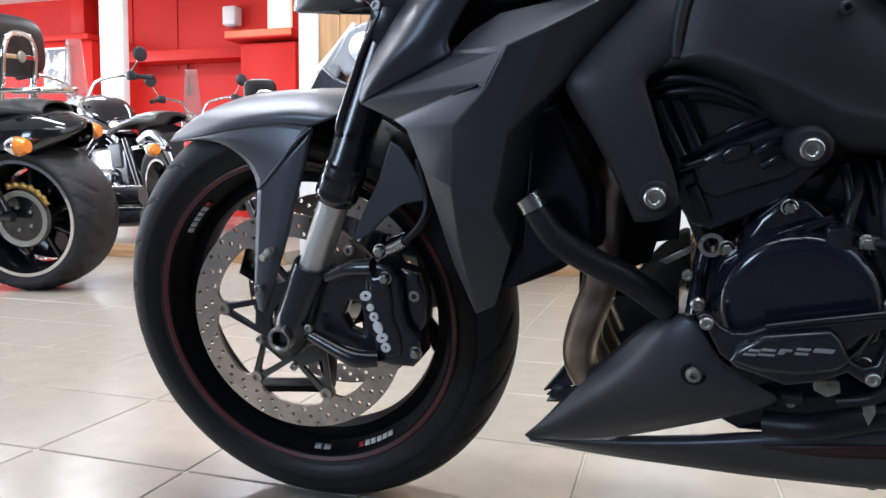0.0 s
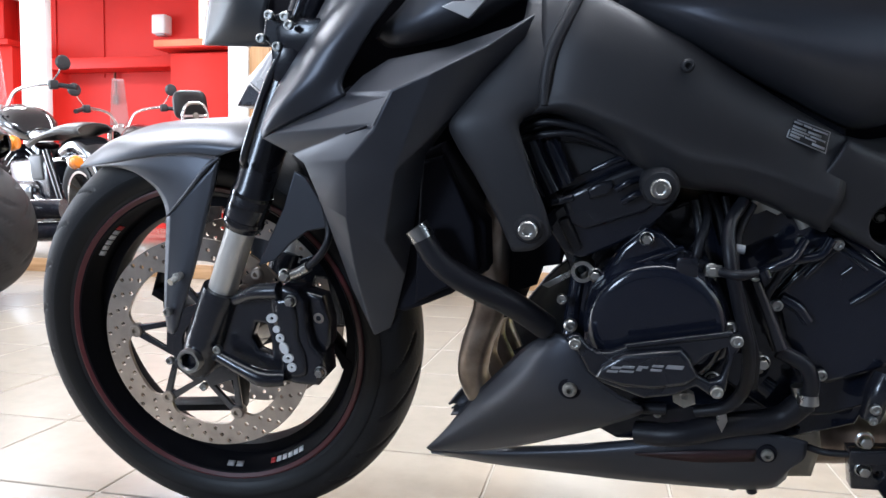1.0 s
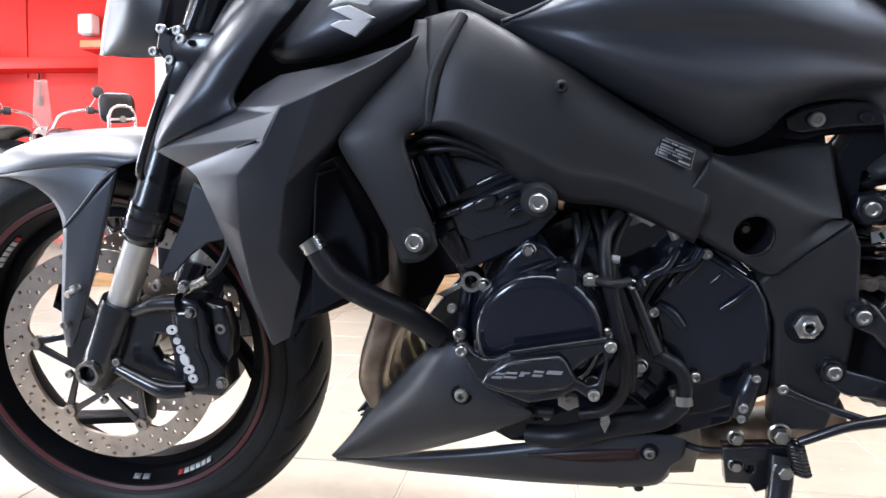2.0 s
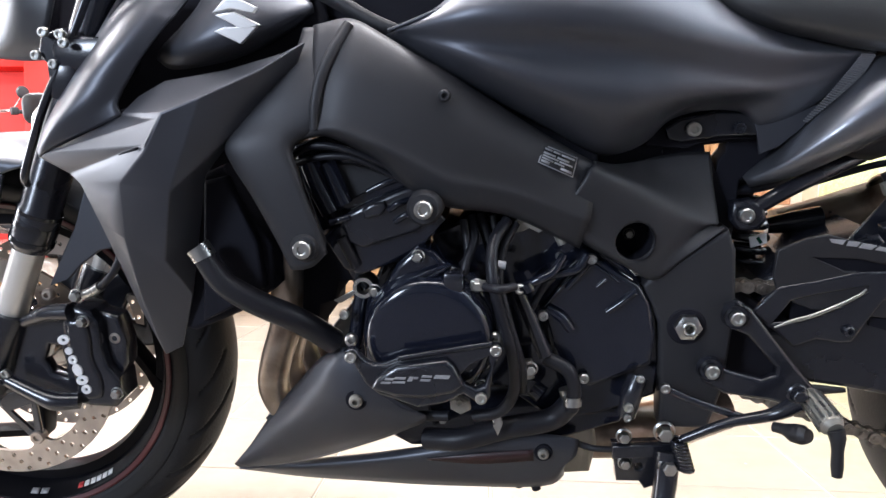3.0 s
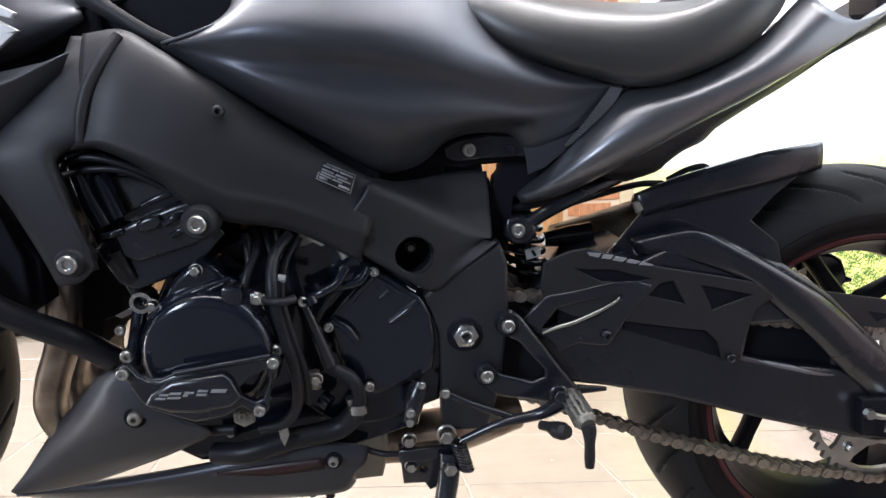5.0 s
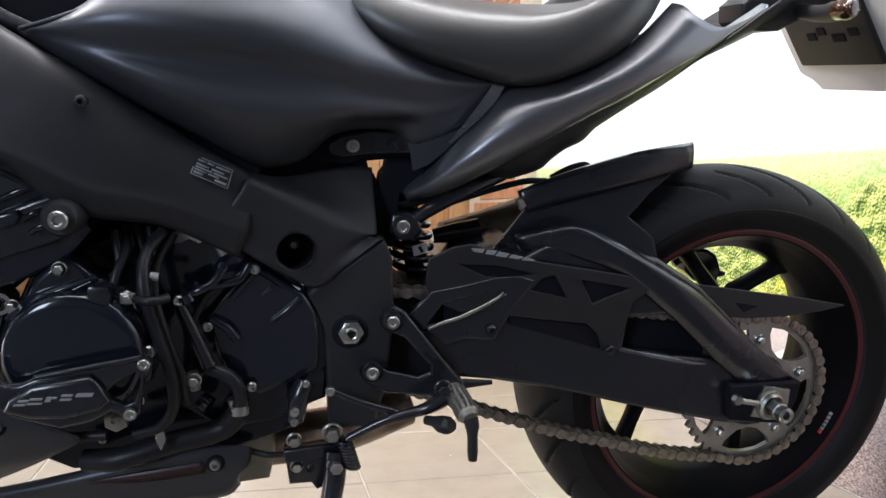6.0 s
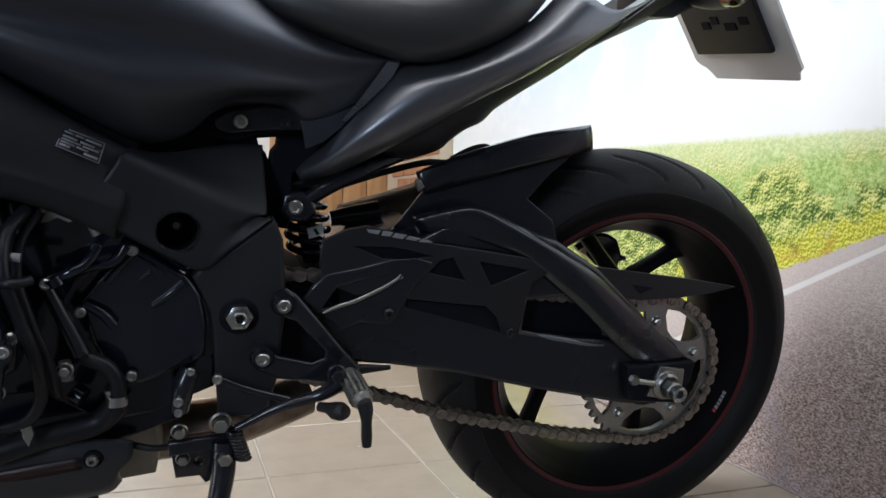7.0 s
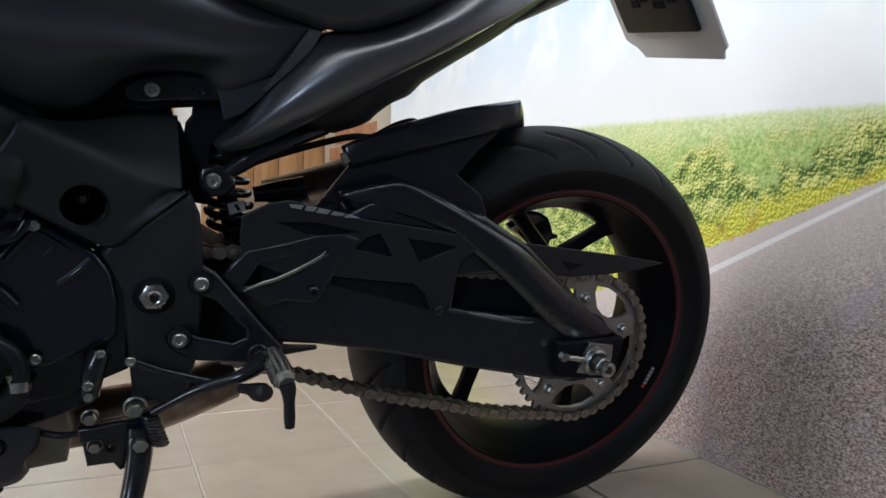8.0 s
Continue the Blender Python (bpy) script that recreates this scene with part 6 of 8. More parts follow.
for p, r in zip([(0.862, -0.152, 0.289), (0.822, -0.142, 0.243), (0.867, -0.162, 0.252), (0.818, -0.148, 0.280), (0.889, -0.150, 0.246)], (0.0135, 0.009, 0.0125, 0.010, 0.008)):
    bolt(stand, p[0], p[1] - 0.003, p[2], r, "hex")
bm = bmesh.new()
a, b = [Vector(v) for v in [(0.875, -0.160, 0.285), (0.887, -0.160, 0.248)]]
coil = []
for k in range(90):
    u = k / 89
    c = a.lerp(b, u)
    coil.append(c + Vector((0.0085 * math.cos(2 * math.pi * 9 * u), 0.0085 * math.sin(2 * math.pi * 9 * u), 0)))
part("stand_spring", tube_bm([tuple(v) for v in coil], 0.0019, 6, smooth=False), SATIN, stand)
tube("switch_wire", [(0.768, -0.120, 0.253), (0.788, -0.125, 0.250), (0.810, -0.140, 0.258)], 0.004, HOSE, stand, 8)

shift = tagged(new("gear_lever"), "black gear linkage and toe lever")
shift.parent = bike
tube("lever_rod", [(0.879, -0.165, 0.288), (0.922, -0.172, 0.313), (0.969, -0.178, 0.329), (0.992, -0.185, 0.348)], [0.005, 0.0055, 0.007, 0.011], SATIN, shift, 12)
tube("linkage_rod", [(0.858, -0.155, 0.344), (0.892, -0.160, 0.331), (0.942, -0.168, 0.318)], 0.0045, SATIN, shift, 10)
tube("shift_arm", [(0.829, -0.150, 0.355), (0.822, -0.155, 0.337), (0.818, -0.155, 0.309)], [0.011, 0.012, 0.010], SATIN, shift, 12)
tube("toe_peg", [(0.967, -0.186, 0.318), (0.975, -0.195, 0.320), (0.982, -0.202, 0.320), (0.988, -0.210, 0.322), (0.991, -0.215, 0.324)], [0.0055, 0.0060, 0.0100, 0.0105, 0.007], PLASTIC, shift, 16)
for p, r in zip([(0.817, -0.168, 0.325), (0.857, -0.160, 0.346), (0.817, -0.165, 0.311), (0.829, -0.162, 0.357), (0.984, -0.195, 0.361)], (0.007, 0.0075, 0.006, 0.006, 0.006)):
    bolt(shift, p[0], p[1], p[2], r, "socket")

rest = tagged(new("footrest"), "black footrest bracket with knurled metal peg")
rest.parent = bike
plate("bracket", [[(0.916, 0.440), (0.929, 0.446), (0.943, 0.438), (0.963, 0.414), (0.999, 0.371), (1.020, 0.348), (1.017, 0.330), (0.997, 0.325), (0.974, 0.331), (0.923, 0.338), (0.899, 0.351), (0.895, 0.372), (0.907, 0.379), (0.924, 0.366), (0.962, 0.356), (0.976, 0.362), (0.976, 0.371), (0.942, 0.407), (0.926, 0.413), (0.916, 0.426)]], -0.152, 0.014, SATIN, rest, 0.004)
plate("heel_guard", [[(0.949, 0.428), (0.962, 0.445), (0.976, 0.459), (1.012, 0.466), (1.054, 0.477), (1.085, 0.479), (1.106, 0.474), (1.099, 0.462), (1.084, 0.442), (1.067, 0.412), (1.059, 0.397), (1.045, 0.396), (1.020, 0.399), (0.997, 0.389), (0.977, 0.407)],
                     [(0.973, 0.417), (0.990, 0.443), (1.014, 0.450), (1.068, 0.462), (1.068, 0.456), (1.041, 0.437), (1.005, 0.422)]], -0.136, 0.007, SATIN, rest, 0.003)
tube("opening_lip", [(0.974, -0.138, 0.413), (0.992, -0.138, 0.421), (1.011, -0.138, 0.427), (1.038, -0.138, 0.440), (1.058, -0.138, 0.452), (1.065, -0.138, 0.459)], [0.0012, 0.0024, 0.0026, 0.0024, 0.0020, 0.0012], STEEL, rest, 10, "bare worn lip of the heel guard opening")
bolt(rest, *(1.053, -0.139, 0.411), 0.009, "button", SATIN)
for p in [(0.926, -0.156, 0.430), (0.905, -0.156, 0.368)]:
    lathe("bolt_cup", [(0.0, 0.0), (0.0118, 0.0), (0.0135, -0.002), (0.0145, 0.006)], SATIN, rest, 28, centre=p)
    bolt(rest, p[0], p[1] - 0.005, p[2], 0.0105)
pa, pb = [Vector(v) for v in [(0.997, -0.186, 0.357), (1.006, -0.235, 0.342)]]
peg = part("peg", tube_bm([tuple(pa.lerp(pb, u)) for u in (0, 0.1, 0.85, 0.95, 1)], [0.0085, 0.0115, 0.0125, 0.0118, 0.008], 20, 30), GREYCAST, rest, "knurled bare metal peg")
ax = (pb - pa).normalized()
sd = ax.orthogonal().normalized()
for k in range(12):
    q = sd.copy()
    q.rotate(Matrix.Rotation(2 * math.pi * k / 12, 3, ax))
    part("knurl", tube_bm([tuple(pa.lerp(pb, 0.12) + q * 0.0113), tuple(pa.lerp(pb, 0.85) + q * 0.0123)], 0.0017, 6), STEEL, peg)
tube("feeler", [(1.006, -0.236, 0.342), (1.0075, -0.238, 0.336), (1.008, -0.240, 0.328), (1.0095, -0.242, 0.305), (1.010, -0.243, 0.2955)], [0.0085, 0.0080, 0.0058, 0.0062, 0.0050], PLASTIC, rest, 14)
bolt(rest, *(0.982, -0.200, 0.362), 0.0115, "hex", SATIN)

# swing arm
swing = tagged(new("swing_arm"), "black aluminium swing arm with arched brace")
swing.parent = bike
WINDOW = [(1.245, 0.420), (1.306, 0.424), (1.339, 0.405), (1.373, 0.371), (1.380, 0.361), (1.349, 0.364), (1.296, 0.368), (1.242, 0.379)]
plate("arm", [[(0.969, 0.404), (1.024, 0.403), (1.066, 0.413), (1.075, 0.445), (1.085, 0.496), (1.120, 0.514), (1.160, 0.520), (1.204, 0.515), (1.276, 0.501), (1.347, 0.461), (1.419, 0.402), (1.480, 0.340), (1.531, 0.315), (1.514, 0.301), (1.487, 0.276), (1.471, 0.258), (1.412, 0.263), (1.274, 0.292), (1.148, 0.323), (1.064, 0.338), (1.000, 0.345), (0.971, 0.375)], WINDOW], -0.124, 0.030, SATIN, swing, 0.006)
shell("arch_face", [[(1.085, -0.100, 0.524), (1.126, -0.108, 0.536), (1.157, -0.115, 0.543), (1.199, -0.120, 0.529), (1.281, -0.126, 0.490), (1.343, -0.130, 0.454), (1.415, -0.130, 0.397), (1.514, -0.127, 0.327)], [(1.086, -0.113, 0.521), (1.125, -0.122, 0.533), (1.159, -0.128, 0.537), (1.203, -0.133, 0.520), (1.276, -0.137, 0.484), (1.337, -0.138, 0.445), (1.405, -0.136, 0.389), (1.497, -0.130, 0.324)], [(1.091, -0.115, 0.513), (1.129, -0.124, 0.518), (1.169, -0.130, 0.514), (1.214, -0.134, 0.498), (1.277, -0.137, 0.459), (1.328, -0.138, 0.423), (1.389, -0.136, 0.371), (1.460, -0.130, 0.321)], [(1.095, -0.112, 0.506), (1.132, -0.121, 0.507), (1.178, -0.126, 0.496), (1.226, -0.129, 0.478), (1.279, -0.131, 0.440), (1.321, -0.131, 0.408), (1.378, -0.130, 0.360), (1.431, -0.127, 0.319)]], SATIN, swing, 0.008, 34, 17, "semi-gloss black arch of the swing arm")
plate("far_arm", [[(0.969, 0.404), (1.066, 0.413), (1.205, 0.389), (1.276, 0.501), (1.347, 0.461), (1.419, 0.402), (1.531, 0.315), (1.471, 0.258), (1.274, 0.292), (1.064, 0.338), (0.971, 0.375)]], 0.095, 0.030, SATIN, swing, 0.006)
slab("arm_bridge", [(0.971, 0.453), (1.024, 0.489), (1.093, 0.511), (1.118, 0.483), (1.101, 0.424), (1.031, 0.380), (0.974, 0.374)], -0.095, 0.095, SATIN, swing, 0.008)
# chain guard with its triangular openings
guard = plate("chain_guard", [[(0.970, 0.499), (0.999, 0.513), (1.021, 0.517), (1.106, 0.497), (1.136, 0.493), (1.190, 0.486), (1.234, 0.479), (1.265, 0.461), (1.242, 0.446), (1.237, 0.425), (1.230, 0.386), (1.221, 0.372), (1.207, 0.378), (1.198, 0.401), (1.181, 0.416), (1.147, 0.419), (1.076, 0.427), (1.011, 0.433), (0.976, 0.448), (0.968, 0.469)], [(1.007, 0.492), (1.056, 0.491), (1.104, 0.481), (1.079, 0.477), (1.043, 0.477)], [(1.101, 0.460), (1.115, 0.475), (1.131, 0.479), (1.150, 0.450)], [(1.167, 0.474), (1.236, 0.463), (1.186, 0.443)]], -0.134, 0.005, PLASTIC, swing, 0.0015, label="black plastic chain guard with triangular openings")
# dark sheets laid in as the shade of the guard's openings and slot
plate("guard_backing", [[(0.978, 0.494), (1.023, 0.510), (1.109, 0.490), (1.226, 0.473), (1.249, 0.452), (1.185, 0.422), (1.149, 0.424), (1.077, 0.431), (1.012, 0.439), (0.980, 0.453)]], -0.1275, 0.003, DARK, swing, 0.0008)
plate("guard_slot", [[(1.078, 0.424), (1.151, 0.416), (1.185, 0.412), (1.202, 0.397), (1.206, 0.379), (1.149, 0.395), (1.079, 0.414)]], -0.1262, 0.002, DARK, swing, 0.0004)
# pale tube added to draw the highlight along the window's lower edge
tube("window_lip", [(1.238, -0.120, 0.375), (1.302, -0.120, 0.363), (1.355, -0.120, 0.354), (1.383, -0.120, 0.356), (1.395, -0.120, 0.370)], [0.002, 0.0045, 0.0048, 0.004, 0.002], SHEEN, swing, 12, "pale tube drawn as the lit lower edge of the swing arm window")
bolt(guard, 1.215, -0.139, 0.382, 0.0085, "socket", SATIN)
for loop in ([(1.019, 0.514), (1.036, 0.513), (1.033, 0.508), (1.022, 0.510)], [(1.039, 0.512), (1.051, 0.511), (1.048, 0.506), (1.037, 0.507)], [(1.054, 0.510), (1.068, 0.508), (1.063, 0.503), (1.050, 0.505)], [(1.071, 0.507), (1.086, 0.504), (1.079, 0.501), (1.067, 0.503)], [(1.088, 0.504), (1.102, 0.500), (1.099, 0.499), (1.083, 0.500)]):
    plate("guard_badge", [loop], -0.1400, 0.0012, GREY_MARK, guard, 0.0003, label="silver printed bar")
# dark triangle laid on the guard's tail as a shaded opening
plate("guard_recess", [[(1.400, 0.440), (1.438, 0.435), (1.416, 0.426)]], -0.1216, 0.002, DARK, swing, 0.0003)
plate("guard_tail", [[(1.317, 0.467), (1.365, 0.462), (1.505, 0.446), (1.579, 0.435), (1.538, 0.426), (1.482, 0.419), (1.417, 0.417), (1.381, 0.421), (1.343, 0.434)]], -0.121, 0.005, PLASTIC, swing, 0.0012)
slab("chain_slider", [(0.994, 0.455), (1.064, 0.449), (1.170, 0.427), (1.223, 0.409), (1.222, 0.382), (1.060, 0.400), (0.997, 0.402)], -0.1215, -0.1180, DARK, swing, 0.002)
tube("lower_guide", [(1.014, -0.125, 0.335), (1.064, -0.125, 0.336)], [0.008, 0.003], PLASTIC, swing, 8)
# dark sheet behind the arm window, standing for its shaded inside
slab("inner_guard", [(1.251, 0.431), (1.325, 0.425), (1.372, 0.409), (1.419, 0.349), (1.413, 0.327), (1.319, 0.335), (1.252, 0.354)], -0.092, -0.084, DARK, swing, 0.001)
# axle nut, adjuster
slab("axle_block", [(1.403, 0.325), (1.515, 0.328), (1.513, 0.302), (1.498, 0.265), (1.412, 0.274)], -0.138, -0.12, DARK, swing, 0.003, "dark block round the axle end")
plate("adjuster_plate", [[(1.452, 0.326), (1.493, 0.320), (1.496, 0.272), (1.437, 0.282)]], -0.144, 0.006, STEEL, swing, 0.001, label="bare metal chain adjuster plate")
nutp = (1.463, -0.147, 0.299)
lathe("axle_washer", [(0.0, -0.002), (0.0205, -0.002), (0.0215, 0.0), (0.0215, 0.006)], STEEL, swing, 32, centre=nutp)
bolt(swing, nutp[0], nutp[1] - 0.010, nutp[2], 0.0205, "hex", name="axle_nut", turn=10)
lathe("axle_tip", [(0.0055, -0.016), (0.0085, -0.018), (0.0115, -0.016), (0.0115, 0.004), (0.0055, 0.004)], STEEL, swing, 24, closed=True, centre=(nutp[0] + 0.001, nutp[1] - 0.016, nutp[2] - 0.001))
tube("adjuster_screw", [(1.412, -0.146, 0.308), (1.446, -0.146, 0.302)], 0.0042, STEEL, swing, 10)
lathe("screw_head", [(0.0, -0.004), (0.007, -0.004), (0.0075, 0.0), (0.0075, 0.004), (0.0, 0.004)], STEEL, swing, 6, centre=(1.410, -0.146, 0.309)).matrix_basis = pose(0, 0, 0)

# rear sprocket and chain
RX, RZ, CY = 1.462, 0.305, -0.104
spr = tagged(new("rear_sprocket"), "worn steel rear sprocket with cutouts")
spr.parent = rear_wheel
spr.matrix_basis = rear_wheel.matrix_basis.inverted() @ pose(RX, CY, RZ)
teeth = [((0.1060 + 0.0045 * math.cos(43 * a)) * math.cos(a), (0.1060 + 0.0045 * math.cos(43 * a)) * math.sin(a)) for a in np.linspace(0, 2 * math.pi, 344, endpoint=False)]
loops = [teeth, circle(0, 0, 0.045, 40)]
for k in range(5):
    a0 = 2 * math.pi * k / 5 + 0.35
    loops.append([(r * math.cos(a), r * math.sin(a)) for r, a in ((0.0945, a0 + 0.20), (0.0965, a0 + 0.42), (0.0965, a0 + 0.63), (0.0965, a0 + 0.84), (0.0945, a0 + 1.06), (0.084, a0 + 1.06), (0.064, a0 + 0.90), (0.058, a0 + 0.63), (0.064, a0 + 0.36), (0.084, a0 + 0.20))])
me = weld(outline_mesh(loops, 0.007, 0.0))
me.transform(flat_to_bike(0))
obj("sprocket_plate", me, SPROCKET, spr, angle=25)
for k in range(5):
    a = 2 * math.pi * k / 5 + 0.35
    bolt(spr, 0.076 * math.cos(a), -0.006, 0.076 * math.sin(a), 0.0085, "hex")
lathe("sprocket_hub", [(0.0, -0.012), (0.045, -0.012), (0.058, 0.0), (0.060, 0.03)], SATIN, spr, 40)

chain = tagged(new("drive_chain"), "oily steel drive chain with greasy rollers")
chain.parent = bike
PITCH = 0.015875


def link_mesh(outer):
    """One link: two waisted plates and its pins or rollers."""
    h = PITCH / 2
    loop = [(h + 0.0068 * math.cos(a), 0.0068 * math.sin(a)) for a in np.linspace(-1.9, 1.9, 9)] + [(0, 0.0046)] + \
           [(-h + 0.0068 * math.cos(a), 0.0068 * math.sin(a)) for a in np.linspace(math.pi - 1.9, math.pi + 1.9, 9)] + [(0, -0.0046)]
    bm = bmesh.new()
    for s in (-1, 1):
        me = outline_mesh([loop], 0.0020)
        me.transform(flat_to_bike(s * (0.0098 if outer else 0.0068)))
        bm.from_mesh(me)
        bpy.data.meshes.remove(me)
    for s in (-1, 1):
        q = lathe_bm([(0.0, -0.0122), (0.0030, -0.0122), (0.0030, 0.0122), (0.0, 0.0122)] if outer else [(0.0, -0.0056), (0.0050, -0.0056), (0.0050, 0.0056), (0.0, 0.0056)], 10, centre=(s * h, 0, 0))
        me = bpy.data.meshes.new("pin")
        q.to_mesh(me)
        q.free()
        bm.from_mesh(me)
        bpy.data.meshes.remove(me)
    bmesh.ops.recalc_face_normals(bm, faces=bm.faces)
    me = bpy.data.meshes.new("chain_link")
    bm.to_mesh(me)
    bm.free()
    me.materials.append(CHAIN)
    smooth_mesh(me, 35)
    return me


LINKS = [link_mesh(True), link_mesh(False)]
FX, FZ, FR, RR = 0.818, 0.405, 0.043, 0.1085
# the loop: sagging lower run, round the rear sprocket, taut upper run, round the front sprocket
loop = []
sag = [(FX + 0.02, FZ - FR), (0.93, 0.332), (1.05, 0.292), (1.161, 0.256), (1.246, 0.235), (1.338, 0.213), (RX - 0.035, RZ - RR + 0.006)]
loop += [(v.x, v.y) for v in catmull([(*p, 0) for p in sag], 60)]
loop += [(RX + RR * math.sin(a), RZ - RR * math.cos(a)) for a in np.linspace(-0.2, math.pi + 0.12, 60)]
loop += [(v.x, v.y) for v in catmull([(RX - 0.02, RZ + RR, 0), (1.287, 0.421, 0), (0.957, 0.450, 0), (FX, FZ + FR, 0)], 40)]
loop += [(FX + FR * math.cos(a), FZ + FR * math.sin(a)) for a in np.linspace(math.pi / 2 + 0.1, 1.5 * math.pi + 0.3, 20)]
pts = np.array(loop + [loop[0]])
far = np.r_[0, np.cumsum(np.linalg.norm(np.diff(pts, axis=0), axis=1))]
count = 2 * round(far[-1] / PITCH / 2)
stepl = far[-1] / count
for k in range(count):
    s0, s1 = k * stepl, (k + 1) * stepl
    p = [np.interp(s % far[-1], far, pts[:, c]) for s in (s0, s1) for c in (0, 1)]
    o = new("chain_link", LINKS[k % 2])
    o.parent = chain
    o.matrix_basis = pose((p[0] + p[2]) / 2, CY, (p[1] + p[3]) / 2, 0, -math.degrees(math.atan2(p[3] - p[1], p[2] - p[0])), 0)

# rear mudguard close over the tyre
hugger = shell("rear_mudguard", [
    [(1.102, -0.088, 0.549), (1.160, -0.092, 0.568), (1.235, -0.094, 0.590), (1.284, -0.092, 0.604), (1.326, -0.088, 0.617)],
    [(1.092, -0.084, 0.570), (1.127, -0.092, 0.588), (1.177, -0.096, 0.607), (1.238, -0.096, 0.626), (1.323, -0.090, 0.643)],
    [(1.101, -0.060, 0.569), (1.138, -0.066, 0.587), (1.190, -0.068, 0.606), (1.253, -0.068, 0.626), (1.339, -0.065, 0.644)],
    [(1.115, -0.020, 0.561), (1.156, -0.020, 0.580), (1.212, -0.020, 0.599), (1.279, -0.020, 0.620), (1.367, -0.020, 0.639)],
    [(1.133, 0.030, 0.546), (1.175, 0.030, 0.565), (1.235, 0.030, 0.586), (1.305, 0.030, 0.608), (1.399, 0.030, 0.627)],
    [(1.151, 0.080, 0.512), (1.197, 0.080, 0.533), (1.260, 0.080, 0.554), (1.334, 0.080, 0.577), (1.433, 0.080, 0.597)],
], SATIN, bike, 0.004, 28, 20, "satin black rear mudguard hugging the tyre")
plate("mudguard_side", [[(1.059, 0.498), (1.101, 0.555), (1.160, 0.573), (1.236, 0.596), (1.305, 0.612), (1.271, 0.581), (1.244, 0.548), (1.284, 0.521), (1.297, 0.487), (1.250, 0.474), (1.167, 0.492), (1.119, 0.496)]], -0.090, 0.005, SATIN, hugger, 0.0015)
plate("mudguard_clip", [[(1.087, 0.566), (1.093, 0.569), (1.100, 0.559), (1.093, 0.553)]], -0.096, 0.01, GREYCAST, hugger, 0.002)
tube("brake_pipe", [(0.969, -0.060, 0.539), (1.022, -0.050, 0.557), (1.067, -0.045, 0.571), (1.114, -0.040, 0.583), (1.146, -0.035, 0.584)], 0.0042, HOSE, bike, 10, "black rear brake hose")
tube("hose_loop", [(1.154, -0.030, 0.588), (1.179, -0.030, 0.602), (1.200, -0.030, 0.608), (1.208, -0.030, 0.604), (1.187, -0.030, 0.598)], 0.004, HOSE, bike, 10, "black hose looped under the tail")

# shock absorber and the parts under the tank
shock = tagged(new("shock_absorber"), "black rear shock absorber with coil spring")
shock.parent = bike
a, b = [Vector(v) for v in [(0.949, -0.020, 0.594), (0.978, -0.020, 0.446)]]
part("damper", tube_bm([tuple(a), tuple(a.lerp(b, 0.35)), tuple(a.lerp(b, 0.4)), tuple(b)], [0.020, 0.020, 0.012, 0.012], 18, 24, smooth=False), SATIN, shock)
coil = [a.lerp(b, 0.30 + 0.62 * k / 119) + Vector((0.026 * math.cos(2 * math.pi * 6 * k / 119), 0.026 * math.sin(2 * math.pi * 6 * k / 119), 0)) for k in range(120)]
part("spring", tube_bm([tuple(v) for v in coil], 0.0052, 8, smooth=False), SATIN, shock, angle=60)
lathe("damper_ring", [(0.020, -0.001), (0.024, -0.001), (0.024, 0.001), (0.020, 0.001)], WHITE_PLASTIC, shock, 24, closed=True).matrix_basis = Matrix.Translation(tuple(a.lerp(b, 0.72))) @ pose(0, 0, 0, 90, 0, 0)
sub = tagged(new("subframe"), "black steel subframe with bolts")
sub.parent = bike
tube("subframe_tube", [(0.946, -0.095, 0.531), (0.977, -0.095, 0.552), (1.024, -0.085, 0.575), (1.073, -0.070, 0.595)], [0.009, 0.0085, 0.0085, 0.0085], SATIN, sub, 14)
tube("subframe_tube", [(0.931, -0.060, 0.549), (0.976, -0.060, 0.558), (1.020, -0.055, 0.573), (1.057, -0.050, 0.588)], 0.006, SATIN, sub, 12)
plate("subframe_lug", [[(0.928, 0.545), (0.948, 0.549), (0.963, 0.541), (0.967, 0.525), (0.957, 0.513), (0.937, 0.513), (0.926, 0.524)]], -0.104, 0.02, SATIN, sub, 0.005)
bolt(sub, *(0.941, -0.110, 0.532), 0.0115)
plate("tank_underside", [[(0.829, 0.604), (0.838, 0.632), (0.875, 0.653), (0.926, 0.660), (0.966, 0.646), (0.975, 0.615), (0.941, 0.613), (0.925, 0.613), (0.897, 0.610), (0.876, 0.602)]], -0.088, 0.03, DARK, sub, 0.002)
slab("air_box_rear", [(0.770, 0.604), (0.852, 0.618), (0.854, 0.575), (0.770, 0.560)], -0.082, 0.082, DARK, sub, 0.004)
plate("tank_tip", [[(0.938, 0.645), (0.946, 0.622), (0.951, 0.598), (0.971, 0.607), (0.992, 0.626), (1.010, 0.650), (0.975, 0.660)]], -0.1005, 0.003, TANK_PAINT, tank, 0.001)
plate("tank_bracket", [[(0.849, 0.625), (0.865, 0.636), (0.901, 0.644), (0.941, 0.643), (0.955, 0.632), (0.949, 0.619), (0.903, 0.616), (0.867, 0.610), (0.853, 0.613)]], -0.100, 0.012, SATIN, sub, 0.003)
for p, r in zip([(0.878, -0.106, 0.625), (0.926, -0.106, 0.627)], (0.0105, 0.009)):
    bolt(sub, p[0], p[1], p[2], r, "socket", SATIN if r < 0.01 else GREYCAST)
